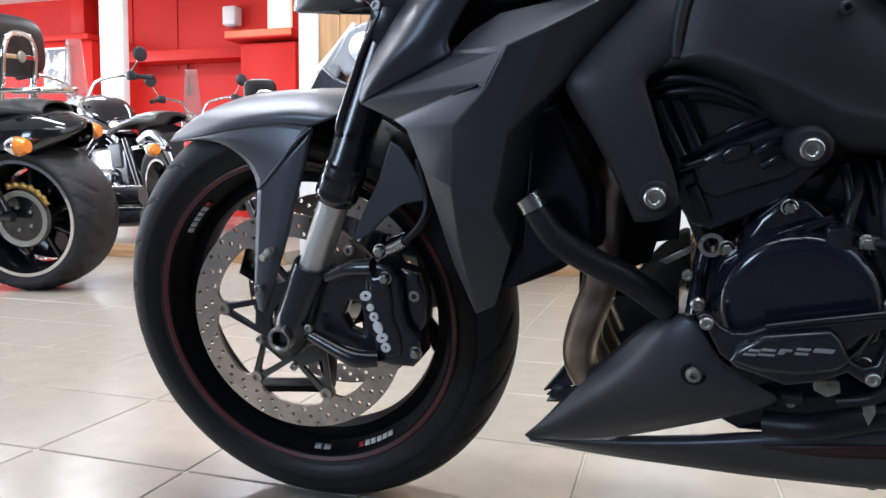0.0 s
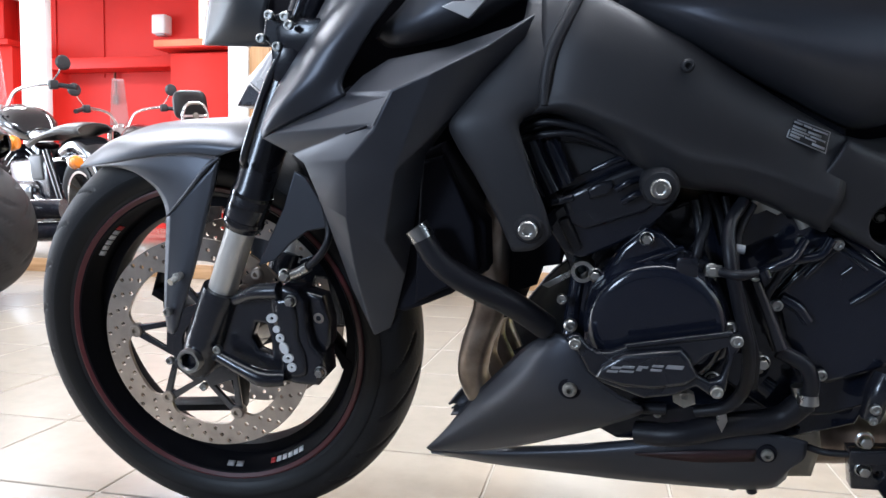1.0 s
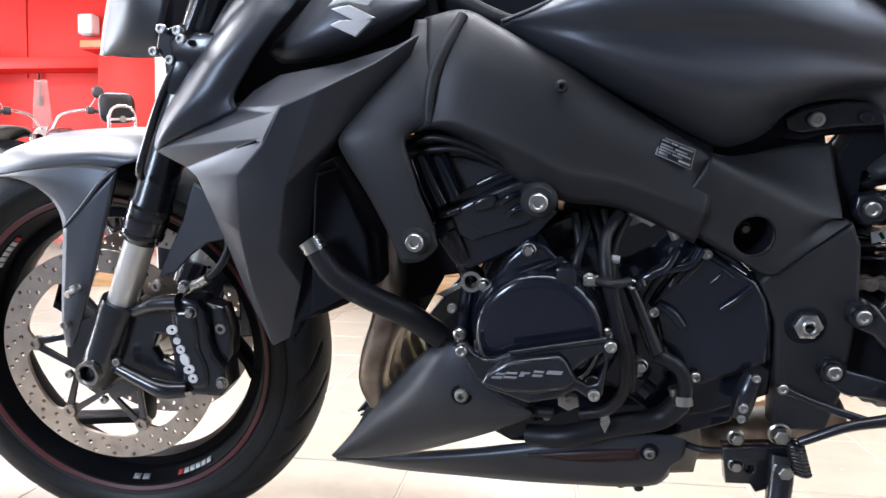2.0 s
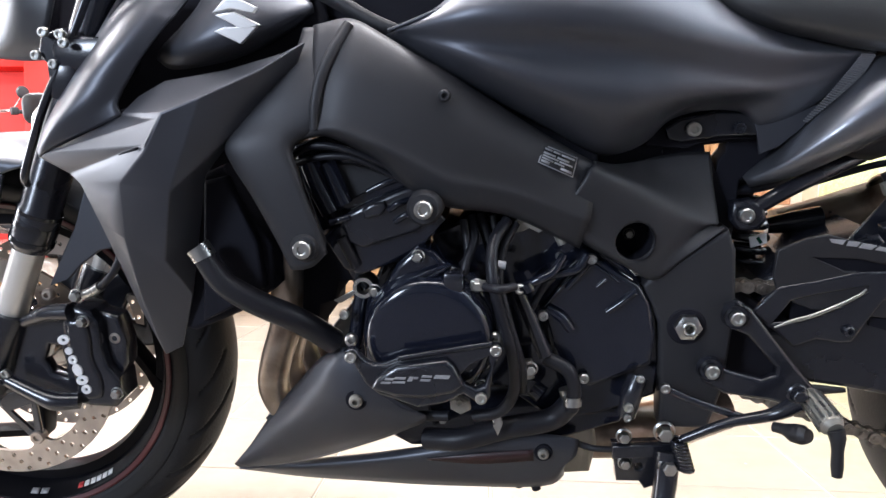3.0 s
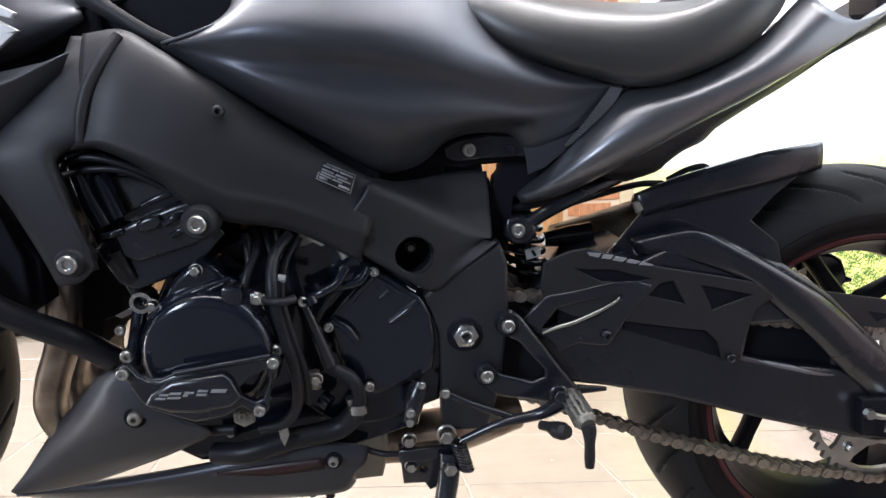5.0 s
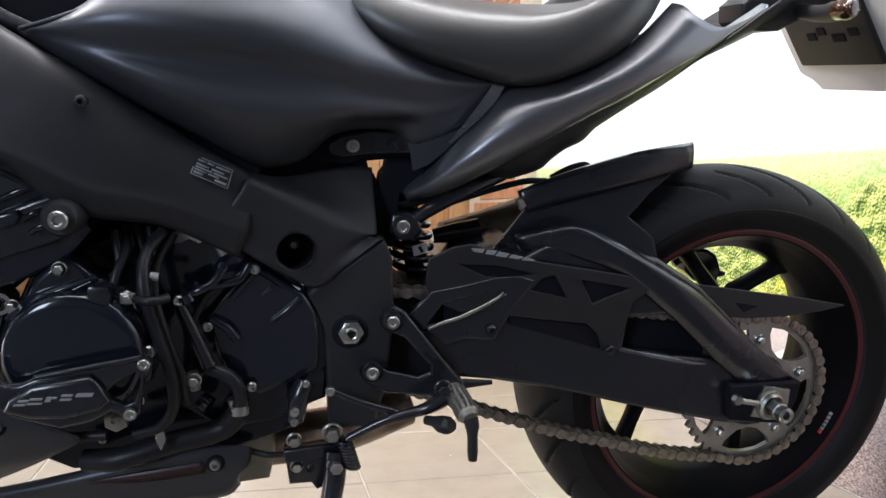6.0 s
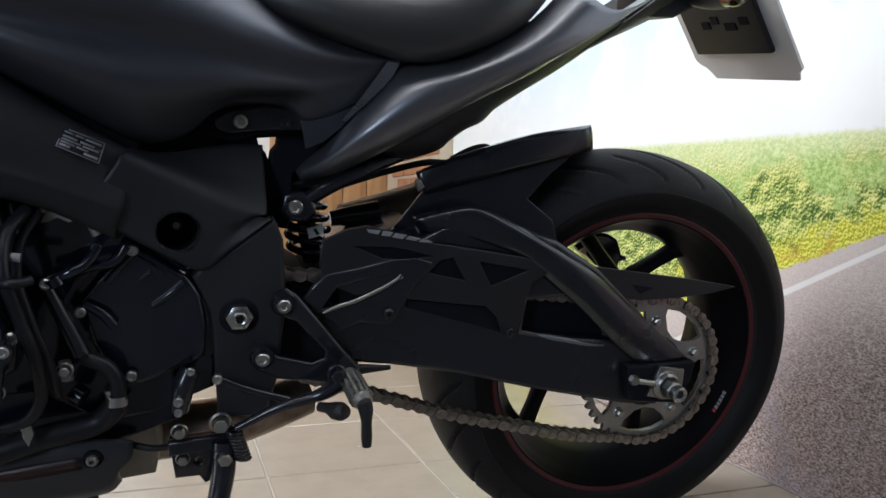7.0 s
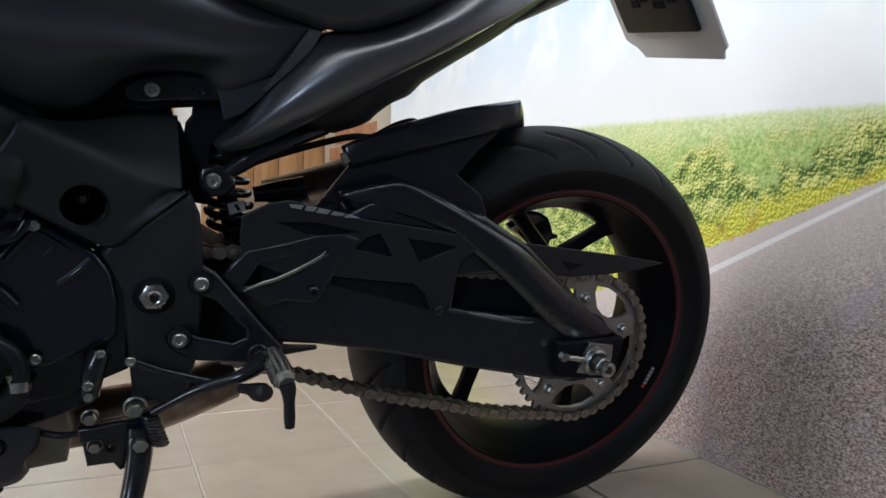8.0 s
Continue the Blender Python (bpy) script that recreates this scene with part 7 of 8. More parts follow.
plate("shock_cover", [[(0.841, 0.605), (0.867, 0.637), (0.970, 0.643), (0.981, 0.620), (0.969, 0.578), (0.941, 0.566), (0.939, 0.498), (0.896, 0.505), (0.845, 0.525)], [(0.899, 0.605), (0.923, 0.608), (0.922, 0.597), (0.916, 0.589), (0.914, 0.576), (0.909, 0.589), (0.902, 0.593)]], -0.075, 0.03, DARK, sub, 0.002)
# dark block added to fill the shaded space inside the frame
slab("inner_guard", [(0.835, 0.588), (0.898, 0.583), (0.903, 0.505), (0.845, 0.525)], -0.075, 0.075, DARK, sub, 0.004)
slab("tank_base", [(0.462, 0.798), (0.616, 0.799), (0.657, 0.766), (0.555, 0.716), (0.483, 0.741), (0.460, 0.753)], -0.128, 0.128, DARK, sub, 0.004)
# dark fillers added behind the cowl, so its gaps read as shade
tube("cowl_joint", [(0.196, -0.178, 0.600), (0.240, -0.184, 0.620), (0.292, -0.188, 0.642)], [0.006, 0.009, 0.009], DARK, sub, 10)
slab("cowl_backing", [(0.237, 0.709), (0.394, 0.682), (0.445, 0.617), (0.417, 0.567), (0.335, 0.566), (0.273, 0.584), (0.229, 0.638)], -0.100, -0.090, DARK, sub, 0.002)
slab("airbox", [(0.463, 0.757), (0.510, 0.752), (0.557, 0.724), (0.616, 0.690), (0.677, 0.656), (0.738, 0.624), (0.776, 0.604), (0.778, 0.560), (0.710, 0.540), (0.616, 0.564), (0.530, 0.606), (0.481, 0.623), (0.460, 0.695)], -0.120, 0.120, DARK, sub, 0.006, "black air box under the tank")
slab("battery_box", [(0.981, 0.632), (1.042, 0.658), (1.141, 0.719), (1.207, 0.748), (1.197, 0.721), (1.108, 0.643), (1.027, 0.592), (0.985, 0.577)], -0.045, 0.045, DARK, sub, 0.004)
tube("silencer_pipe", [(1.025, 0.030, 0.491), (1.087, 0.040, 0.505), (1.153, 0.050, 0.522), (1.227, 0.060, 0.542)], [0.022, 0.025, 0.028, 0.030], HEADER, bike, 24, "brown heat-tinted exhaust pipe")
tube("pipe_collar", [(1.002, 0.000, 0.498), (1.037, 0.000, 0.504), (1.067, 0.000, 0.509)], [0.010, 0.014, 0.0155], GLOSS, bike, 20, "gloss black collar on the exhaust pipe")
plate("shock_label", [[(0.963, 0.497), (0.982, 0.503), (0.984, 0.490), (0.966, 0.484)]], -0.062, 0.002, WHITE_PLASTIC, sub, 0.0005, label="white label on the shock reservoir")
bar_marks("label_bar", [(0.972, 0.497, 0.977, 0.490, 0.004)], -0.0632, GREENPAINT, sub)

# number plate on its hanger, and the indicator
plate_holder = tagged(new("number_plate"), "white number plate back on black hanger, seen from ahead")
plate_holder.parent = bike
m = pose(1.650, 0.004, 0.735, 0, -38, 0)


def plate_outline():
    """A thin plate with notched lower corners."""
    bm = bmesh.new()
    rim = [(-0.112, 0.175), (-0.112, 0.020), (-0.108, 0.016), (-0.102, 0.012), (-0.098, 0.0), (0.078, 0.0), (0.084, 0.010), (0.092, 0.020), (0.104, 0.026), (0.112, 0.034), (0.112, 0.175)]
    lo = [bm.verts.new((-0.002, y, z)) for y, z in rim]
    hi = [bm.verts.new((0.002, y, z)) for y, z in rim]
    bm.faces.new(lo)
    bm.faces.new(hi[::-1])
    for k in range(len(rim)):
        j = (k + 1) % len(rim)
        bm.faces.new((lo[k], hi[k], hi[j], lo[j]))
    bmesh.ops.recalc_face_normals(bm, faces=bm.faces)
    return bm


ob = part("plate_back", plate_outline(), WHITE_PLASTIC, plate_holder, "white plastic plate with notched corners")
ob.matrix_basis = m
ob = part("hanger", box_bm(-0.012, -0.003, -0.080, 0.088, 0.050, 0.20, 0.004), PLASTIC, plate_holder)
ob.matrix_basis = m
tube("hanger_arm", [(1.46, 0, 0.865), (1.52, 0, 0.870), (1.56, 0, 0.855)], [0.035, 0.03, 0.025], PLASTIC, plate_holder, 14)
tube("indicator_stalk", [(1.497, -0.020, 0.834), (1.489, -0.080, 0.825), (1.479, -0.130, 0.825)], [0.010, 0.011, 0.014], PLASTIC, plate_holder, 14)
tube("indicator_lens", [(1.476, -0.130, 0.825), (1.470, -0.155, 0.824), (1.471, -0.160, 0.824)], [0.0135, 0.014, 0.008], SMOKED, plate_holder, 16, "smoked amber indicator lens")
plate("hanger_bracket", [[(1.409, 0.813), (1.426, 0.801), (1.469, 0.804), (1.502, 0.823), (1.522, 0.863), (1.446, 0.869), (1.406, 0.835)]], -0.03, 0.06, PLASTIC, plate_holder, 0.004)
for x0, x1, z0 in ((-0.058, -0.040, 0.100), (-0.030, -0.006, 0.092), (0.004, 0.020, 0.104), (0.026, 0.044, 0.096)):
    ob = part("dark_bar", box_bm(-0.0135, -0.0121, x0, x1, z0, z0 + 0.012), DARK, plate_holder)
    ob.matrix_basis = m
# rear brake calliper on the far side
slab("rear_calliper", [(1.443, 0.466), (1.461, 0.471), (1.480, 0.469), (1.498, 0.460), (1.506, 0.446), (1.511, 0.433), (1.522, 0.430), (1.522, 0.423), (1.509, 0.421), (1.506, 0.409), (1.466, 0.414), (1.446, 0.431)], 0.075, 0.12, SATIN, bike, 0.006, "black rear brake calliper")
tube("calliper_pin", [(1.435, 0.070, 0.457), (1.418, 0.070, 0.445)], 0.006, SATIN, bike, 12)


# ---- headlight unit and cockpit edge ----
head = tagged(new("headlight"), "dark grey headlight housing with pale lens edge")
head.parent = bike
HGREY = material("dark_grey_housing", (0.020, 0.022, 0.027), 0.42, scale=600, bump=0.06, stains=0.2)
HC = [(0.047, -0.055, 0.700), (0.109, -0.075, 0.696), (0.158, -0.090, 0.697), (0.153, -0.100, 0.718), (0.165, -0.105, 0.749), (0.178, -0.100, 0.792), (0.084, -0.060, 0.800), (0.060, -0.050, 0.762)]
shell("housing_side", [HC[0:3], [HC[0], ((HC[0][0] + HC[3][0]) / 2, -0.085, (HC[0][2] + HC[3][2]) / 2 + 0.01), HC[3]], [HC[7], ((HC[7][0] + HC[4][0]) / 2, -0.095, (HC[7][2] + HC[4][2]) / 2), HC[4]], [HC[6], ((HC[6][0] + HC[5][0]) / 2, -0.10, HC[6][2]), HC[5]]], HGREY, head, 0.004, 16, 14, mirror=True)
shell("lens_edge", [[(0.035, -0.040, 0.701), (0.039, -0.036, 0.730), (0.046, -0.030, 0.765), (0.053, -0.020, 0.806)], [(0.051, -0.058, 0.699), (0.055, -0.054, 0.729), (0.065, -0.052, 0.762), (0.084, -0.058, 0.800)]], LENS, head, 0.004, 14, mirror=True, label="pale headlight lens edge")
shell("lens_front", [[(0.035, -0.040, 0.701), (0.039, -0.036, 0.730), (0.046, -0.030, 0.765), (0.053, -0.020, 0.806)], [(p[0] - 0.015, 0.0, p[2]) for p in [(0.035, -0.040, 0.701), (0.039, -0.036, 0.730), (0.046, -0.030, 0.765), (0.053, -0.020, 0.806)]]], LENS, head, 0.004, 14, mirror=True)
slab("housing_back", [(0.081, 0.721), (0.147, 0.706), (0.161, 0.783), (0.097, 0.798)], -0.07, 0.07, DARK, head, 0.006)
# head pipe region behind the shrouds
slab("head_tube", [(0.24, 0.62), (0.42, 0.60), (0.50, 0.66), (0.48, 0.78), (0.30, 0.82), (0.25, 0.74)], -0.145, 0.145, DARK, frame_ob, 0.008)
tube("handlebar", [(0.34, -0.05, 0.93), (0.36, -0.14, 0.955), (0.40, -0.30, 0.97), (0.46, -0.40, 0.965)], 0.0125, SATIN, yoke, 12)
tube("handlebar", [(0.34, 0.05, 0.93), (0.36, 0.14, 0.955), (0.40, 0.30, 0.97), (0.46, 0.40, 0.965)], 0.0125, SATIN, yoke, 12)


# ---- red wall with ledges, pillars, door and poster ----
def wall_box(name, label, category, x0, x1, y0, y1, z0, z1, mat, bevel=0.006):
    return tagged(box(name, x0, x1, y0, y1, z0, z1, mat, None, bevel), label, category)


(ax, az), (bx, bz) = [(-5.73, 1.98), (-4.03, 1.84)]
structure(box("trim_lintel", ax, bx + 0.05, 6.0, 6.298, bz - 0.02, bz + 0.10, RED, None, 0.005), "red painted ledge over a recessed panel")
(ax, az), (bx, bz) = [(-4.17, 1.96), (-3.37, 2.05)]
structure(box("trim_ledge", ax, bx, 5.75, 6.298, az, bz, RED, None, 0.006), "red painted ledge on a pilaster")
# the light on the red ledge's front is put into an orange slab
tagged(box("ledge_cap", ax + 0.002, bx - 0.002, 5.748, 5.760, az + 0.02, bz - 0.004, ORANGE), "orange slab drawn as the lit front of the red ledge", "ledge")
(ax, az), (bx, bz) = [(-4.05, 1.51), (-3.39, 1.93)]
structure(box("pilaster", ax, bx, 5.86, 6.298, 0.0, bz + 0.0, RED, None, 0.006), "wide red pilaster below the ledge")
(ax, az), (bx, bz) = [(-6.57, 2.21), (-6.37, 2.56)]
structure(box("pilaster_high", ax, bx, 6.1, 6.298, az, CEIL, RED, None, 0.006), "narrow red post below the ceiling")
(ax, az), (bx, bz) = [(-6.94, 2.11), (-5.94, 2.10)]
structure(box("trim_low_ledge", ax - 2.6, bx, 5.7, 6.298, az - 0.06, az, RED, None, 0.006), "dark red ledge on a boxed-out wall")
structure(box("wall_box_out", ax - 2.6, bx - 0.02, 5.78, 6.298, 0, az - 0.06, RED, None, 0.006), "boxed-out lower red wall")
(ax, az), (bx, bz) = [(-5.84, 1.54), (-5.80, 2.57)]
structure(box("trim_joint", ax - 0.012, ax + 0.012, 6.285, 6.300, bz * 0.7, CEIL, RED), "thin vertical joint strip in the red wall")
(ax, az), (bx, bz) = [(-5.50, 1.53), (-5.20, 2.53)]
structure(box("trim_joint", bx - 0.010, bx + 0.010, 6.288, 6.300, bz * 0.7, CEIL, RED), "thin vertical joint strip in the red wall")
(ax, az), (bx, bz) = [(-5.02, 1.41), (-4.74, 2.21)]
structure(box("pillar_white", ax, bx - 0.005, 4.9, 4.99, 0, CEIL, WHITE, None, 0.008), "white painted square pillar")
PANE_GLOW = bpy.data.materials.new("daylit_pane")
nt_, b_ = nodes_of(PANE_GLOW)
b_.inputs["Base Color"].default_value = (0.85, 0.80, 0.66, 1)
b_.inputs["Emission Color"].default_value = (1.0, 0.90, 0.66, 1)
b_.inputs["Emission Strength"].default_value = 0.9
(ax, az), (bx, bz) = [(-3.95, 2.16), (-3.67, 2.45)]
wall_box("wall_window", "bright cream window panel above the ledge", "window", ax, bx, 6.24, 6.298, az, CEIL - 0.01, PANE_GLOW)
(ax, az), (bx, bz) = [(-4.48, 2.21), (-4.31, 2.42)]
dryer = thing("wall_box", "white plastic box fixed high on the red wall", "wall box", m=pose((ax + bx) / 2, 6.24, az))
box("casing", -(bx - ax) / 2, (bx - ax) / 2, -0.09, 0.055, 0, bz - az, WHITE_PLASTIC, dryer, 0.02, seg=3)
box("nozzle", -0.05, 0.05, -0.06, 0.02, -0.015, 0.002, GREY_MARK, dryer, 0.004)
(ax, az), (bx, bz) = [(-6.64, 1.49), (-6.28, 1.98)]
poster = thing("poster", "framed black and white poster hung on the red wall", "poster", m=pose(ax, 5.765, az))
w_, h_ = bx - ax, bz - az
PHOTO = bpy.data.materials.new("poster_print")
nt_, b_ = nodes_of(PHOTO)
pp = nt_.nodes.new("ShaderNodeTexCoord").outputs["Object"]
n1 = noise_of(nt_, pp, 5.5, 3)
nt_.links.new(blend(nt_, step(nt_, n1, 0.45, 0.58), (0.62, 0.60, 0.58), (0.06, 0.06, 0.06)), b_.inputs["Base Color"])
b_.inputs["Roughness"].default_value = 0.3
box("print", 0.02, w_ - 0.02, -0.012, 0.0, 0.02, h_ - 0.02, PHOTO, poster)
for x0, x1, z0, z1 in ((0, w_, 0, 0.02), (0, w_, h_ - 0.02, h_), (0, 0.02, 0.02, h_ - 0.02), (w_ - 0.02, w_, 0.02, h_ - 0.02)):
    box("frame_bar", x0, x1, -0.02, 0.0, z0, z1, WHITE_PLASTIC, poster, 0.003)
(ax, az), (bx, bz) = [(-5.05, 1.91), (-5.02, 1.48)]
RUSTY = material("rusty_dark_steel", (0.16, 0.055, 0.035), 0.6, metal=0.3, stains=0.6, stain_scale=20)
latch = thing("door_bar", "dark metal door bar and latch on the red panel", "door hardware", m=pose((ax + bx) / 2, 6.285, bz))
tube("bar", [(0, -0.02, 0.05), (0, -0.02, az - bz)], 0.014, RUSTY, latch, 10)
box("latch_box", -0.028, 0.018, -0.05, 0.0, -0.02, 0.09, RUSTY, latch, 0.006)

# low plinth with a pine edge behind the row of motorcycles
plinth = thing("plinth", "low tiled display plinth with pine front edge", "plinth")
box("deck", -8.9, -1.62, 2.62, 6.0, 0.0, 0.075, TILE, plinth, 0.003)
box("edge_board", -8.9, -1.62, 2.60, 2.619, 0.0, 0.080, PINE_FLAT, plinth, 0.003)

# partition of cream panels and pine boards behind the motorcycle
structure(box("wall_partition", -1.48, WALL_X, 2.78, 2.90, 0, CEIL, WHITE), "cream partition wall behind the motorcycle")
structure(box("partition_post", -1.60, -1.48, 2.75, 2.92, 0, CEIL, WHITE, None, 0.006), "white end post of the partition")
structure(box("skirting", -1.48, WALL_X, 2.765, 2.779, 0, 0.10, PINE_FLAT, None, 0.004), "pine skirting board")
boards = structure(new("wall_cladding"), "vertical pine boards on the partition")
x = -1.475
rng = random.Random(2)
while x < WALL_X - 0.14:
    if not (0.15 < x < 0.62 or 1.05 < x < 1.20):
        part("board", box_bm(x, x + 0.125, 2.762, 2.7795, 0.102, CEIL - 0.01, 0.004), PINE, boards)
    x += 0.128
# brick pier at the end of the mural
pier = structure(new("wall_pier"), "orange brick pier beside the mural")
BRICK = material("orange_brick", (0.42, 0.20, 0.10), 0.75, scale=90, bump=0.4, stains=0.6, stain_scale=20)
MORTAR = material("brick_mortar", (0.52, 0.44, 0.34), 0.85, bump=0.3)
part("mortar", box_bm(WALL_X - 0.055, WALL_X + 0.003, 1.885, 2.74, 0, CEIL - 0.01), MORTAR, pier)
bm = box_bm(-0.006, 0.0, 0, 0.205, 0, 0.062, 0.003, 1)
BRICK_ME = bpy.data.meshes.new("brick")
bm.to_mesh(BRICK_ME)
bm.free()
BRICK_ME.materials.append(BRICK)
for r in range(35):
    for c in range(-1, 4):
        y0 = 1.887 + c * 0.215 + (0.1075 if r % 2 else 0)
        if 1.88 <= y0 < 2.53:
            o = new("brick", BRICK_ME)
            o.parent = pier
            o.matrix_basis = pose(WALL_X - 0.0552, y0, 0.006 + r * 0.075, 0, 0, rng.uniform(-0.3, 0.3))


# ---- other motorcycles ----
PADDING = material("black_leatherette", (0.010, 0.010, 0.011), 0.42, scale=300, bump=0.3, stains=0.2)
def c_wheel(parent, name, x, R, half, rim_r, spokes=9, chrome=True, pulley=False):
    w = new(name)
    w.parent = parent
    w.matrix_basis = pose(x, 0, R)
    part("tyre", tyre_mesh(R, half, rim_r, half * 0.8, 480, 24, 20, 1.3, 0.14, 0.008), RUBBER, w, "black rubber tyre", 60)
    h = half * 0.8
    lathe("rim", [(rim_r + 0.006, -h - 0.004), (rim_r - 0.008, -h - 0.004), (rim_r - 0.02, -h + 0.02), (rim_r - 0.035, 0), (rim_r - 0.02, h - 0.02), (rim_r - 0.008, h + 0.004), (rim_r + 0.006, h + 0.004)], CHROME if chrome else GLOSS, w, 64, label="bright edged black rim")
    lathe("rim_well", [(rim_r - 0.010, -h - 0.002), (rim_r - 0.022, -h + 0.022), (rim_r - 0.037, 0), (rim_r - 0.022, h - 0.022), (rim_r - 0.010, h + 0.002)], GLOSS, w, 64)
    lathe("hub", [(0.0, -0.09), (0.03, -0.09), (0.055, -0.07), (0.055, 0.07), (0.03, 0.09), (0.0, 0.09)], SATIN, w, 32)
    for k in range(spokes):
        a = 2 * math.pi * k / spokes
        part("spoke", tube_bm([(0.05 * math.cos(a), 0.02, 0.05 * math.sin(a)), ((rim_r - 0.03) * math.cos(a + 0.1), 0.0, (rim_r - 0.03) * math.sin(a + 0.1))], [0.016, 0.010], 8), GLOSS, w)
    if pulley:
        lathe("belt_pulley", [(0.095, 0.105), (0.118, 0.108), (0.120, 0.085), (0.095, 0.085)], GREYCAST, w, 60, closed=True, label="grey belt pulley")
        lathe("pulley_face", [(0.0, 0.100), (0.094, 0.100), (0.094, 0.085)], GLOSS, w, 48)
        for k in range(5):
            a = 2 * math.pi * k / 5
            b = bolt(w, 0.05 * math.cos(a), 0.104, 0.05 * math.sin(a), 0.011, "button")
            b.matrix_basis = b.matrix_basis @ Matrix.Diagonal((1, -1, 1, 1))
        bm = bmesh.new()
        arcs = [[bm.verts.new((r * math.cos(a), 0.112, r * math.sin(a))) for a in np.linspace(1.2, 2.7, 40) for r in (r0 + (0.004 * math.sin(26 * a) if r0 > 0.14 else 0),)] for r0 in (0.128, 0.152)]
        for k in range(39):
            bm.faces.new((arcs[0][k], arcs[0][k + 1], arcs[1][k + 1], arcs[1][k]))
        thicken(part("belt_guard", bm, GOLD, w, "gold scalloped belt guard"), 0.006)
    return w


def cruiser(name, label, m, back=True, screen=False, paint=None, rear_half=0.115, tank_paint=None, R=0.335, rim_r=0.225, bobbed=False, pad_w=0.17, pad_top=1.26, pad_low=0.92):
    """A heavy cruiser: forward is +x, left is +y."""
    b = thing(name, label, "motorcycle", "motorcycles behind", m)
    paint = paint or GLOSS
    c_wheel(b, "rear_wheel", 0.0, R, rear_half, rim_r, 9, True, bobbed)
    c_wheel(b, "front_wheel", 1.62, 0.33, 0.065, 0.235, 9)
    arcp = lambda r, y, a0, a1, cx: [(cx + r * math.cos(radians(a)), y, 0.335 + r * math.sin(radians(a))) for a in np.linspace(a0, a1, 9)]
    hw = rear_half + 0.02
    if bobbed:
        # deep black tail: flanks over the tyre and a short beak
        rows = [[(0.40, y * 0.8, 0.60 + h), (0.22, y, 0.64 + h), (0.02, y, 0.655 + h), (-0.12, y * 0.94, 0.660 + h), (-0.22, y * 0.62, 0.676 + h * 0.55), (-0.275, y * 0.12, 0.700 + h * 0.10)]
                for y, h in ((-hw, -0.065), (-hw - 0.01, 0.0), (-hw * 0.8, 0.075), (-hw * 0.35, 0.105), (0, 0.11), (hw * 0.35, 0.105), (hw * 0.8, 0.075), (hw + 0.01, 0.0), (hw, -0.065))]
        part("gearbox", box_bm(0.16, 0.70, -0.15, 0.10, 0.10, 0.60, 0.04, 3), SATIN, b)
        # made-up black disc standing for the dark inside of the wheel
        lathe("brake_drum", [(0.0, -0.075), (0.19, -0.075), (0.20, -0.060), (0.0, -0.050)], GLOSS, b, 40).matrix_basis = pose(0, 0, R)
        part("side_panel", box_bm(0.10, 0.50, hw - 0.05, hw - 0.02, 0.36, 0.66, 0.012, 2), GLOSS, b, "gloss black side panel")
    else:
        for s in (-1, 1):
            part("side_cover", box_bm(0.36, 0.56, s * 0.11 - 0.02, s * 0.11 + 0.02, 0.48, 0.64, 0.018, 3), PLASTIC, b, "black side cover")
        part("gearbox", box_bm(0.30, 0.95, -0.12, 0.12, 0.16, 0.62, 0.04, 3), SATIN, b)
        rows = [arcp(0.285, -hw, 168, 62, 0), arcp(0.372, -hw, 174, 58, 0), arcp(0.392, -hw * 0.6, 176, 56, 0), arcp(0.398, 0, 178, 55, 0), arcp(0.392, hw * 0.6, 176, 56, 0), arcp(0.372, hw, 174, 58, 0), arcp(0.285, hw, 168, 62, 0)]
    thicken(part("rear_mudguard", loft(rows, 26, 18), paint, b, "gloss black rear mudguard"), 0.004)
    rows = [arcp(0.345, y, 160, 40, 1.62) for y in (-0.08,)] + [arcp(0.362, y, 165, 38, 1.62) for y in (-0.05, 0.0, 0.05)] + [arcp(0.345, 0.08, 160, 40, 1.62)]
    thicken(part("front_mudguard", loft(rows, 20, 12), paint, b), 0.004)
    # tank, seat, engine
    rows = [[(0.62, y * 0.6, z0), (0.75, y, z1), (0.95, y * 1.1, z2), (1.15, y * 0.5, z3)] for y, z0, z1, z2, z3 in ((-0.10, 0.72, 0.74, 0.78, 0.84), (-0.15, 0.76, 0.82, 0.87, 0.90), (-0.10, 0.79, 0.90, 0.95, 0.95), (0, 0.80, 0.92, 0.98, 0.97), (0.10, 0.79, 0.90, 0.95, 0.95), (0.15, 0.76, 0.82, 0.87, 0.90), (0.10, 0.72, 0.74, 0.78, 0.84))]
    thicken(part("fuel_tank", loft(rows, 24, 24), tank_paint or paint, b, "gloss painted fuel tank"), 0.004)
    rows = [[(-0.14, y * 0.6, z0), (0.05, y * 0.9, z1), (0.25, y, z2), (0.45, y * 1.0, z3), (0.62, y * 0.6, z3 + 0.02)] for y, z0, z1, z2, z3 in ((-0.15, 0.735, 0.74, 0.72, 0.68), (-0.17, 0.76, 0.77, 0.74, 0.70), (-0.11, 0.79, 0.80, 0.765, 0.725), (0, 0.80, 0.81, 0.77, 0.73), (0.11, 0.79, 0.80, 0.765, 0.725), (0.17, 0.76, 0.77, 0.74, 0.70), (0.15, 0.735, 0.74, 0.72, 0.68))]
    thicken(part("seat", loft(rows, 26, 24), VINYL, b, "black vinyl dual seat"), 0.01)
    part("engine_case", box_bm(0.45, 1.05, -0.17, 0.17, 0.22, 0.48, 0.05, 3), GLOSS, b)
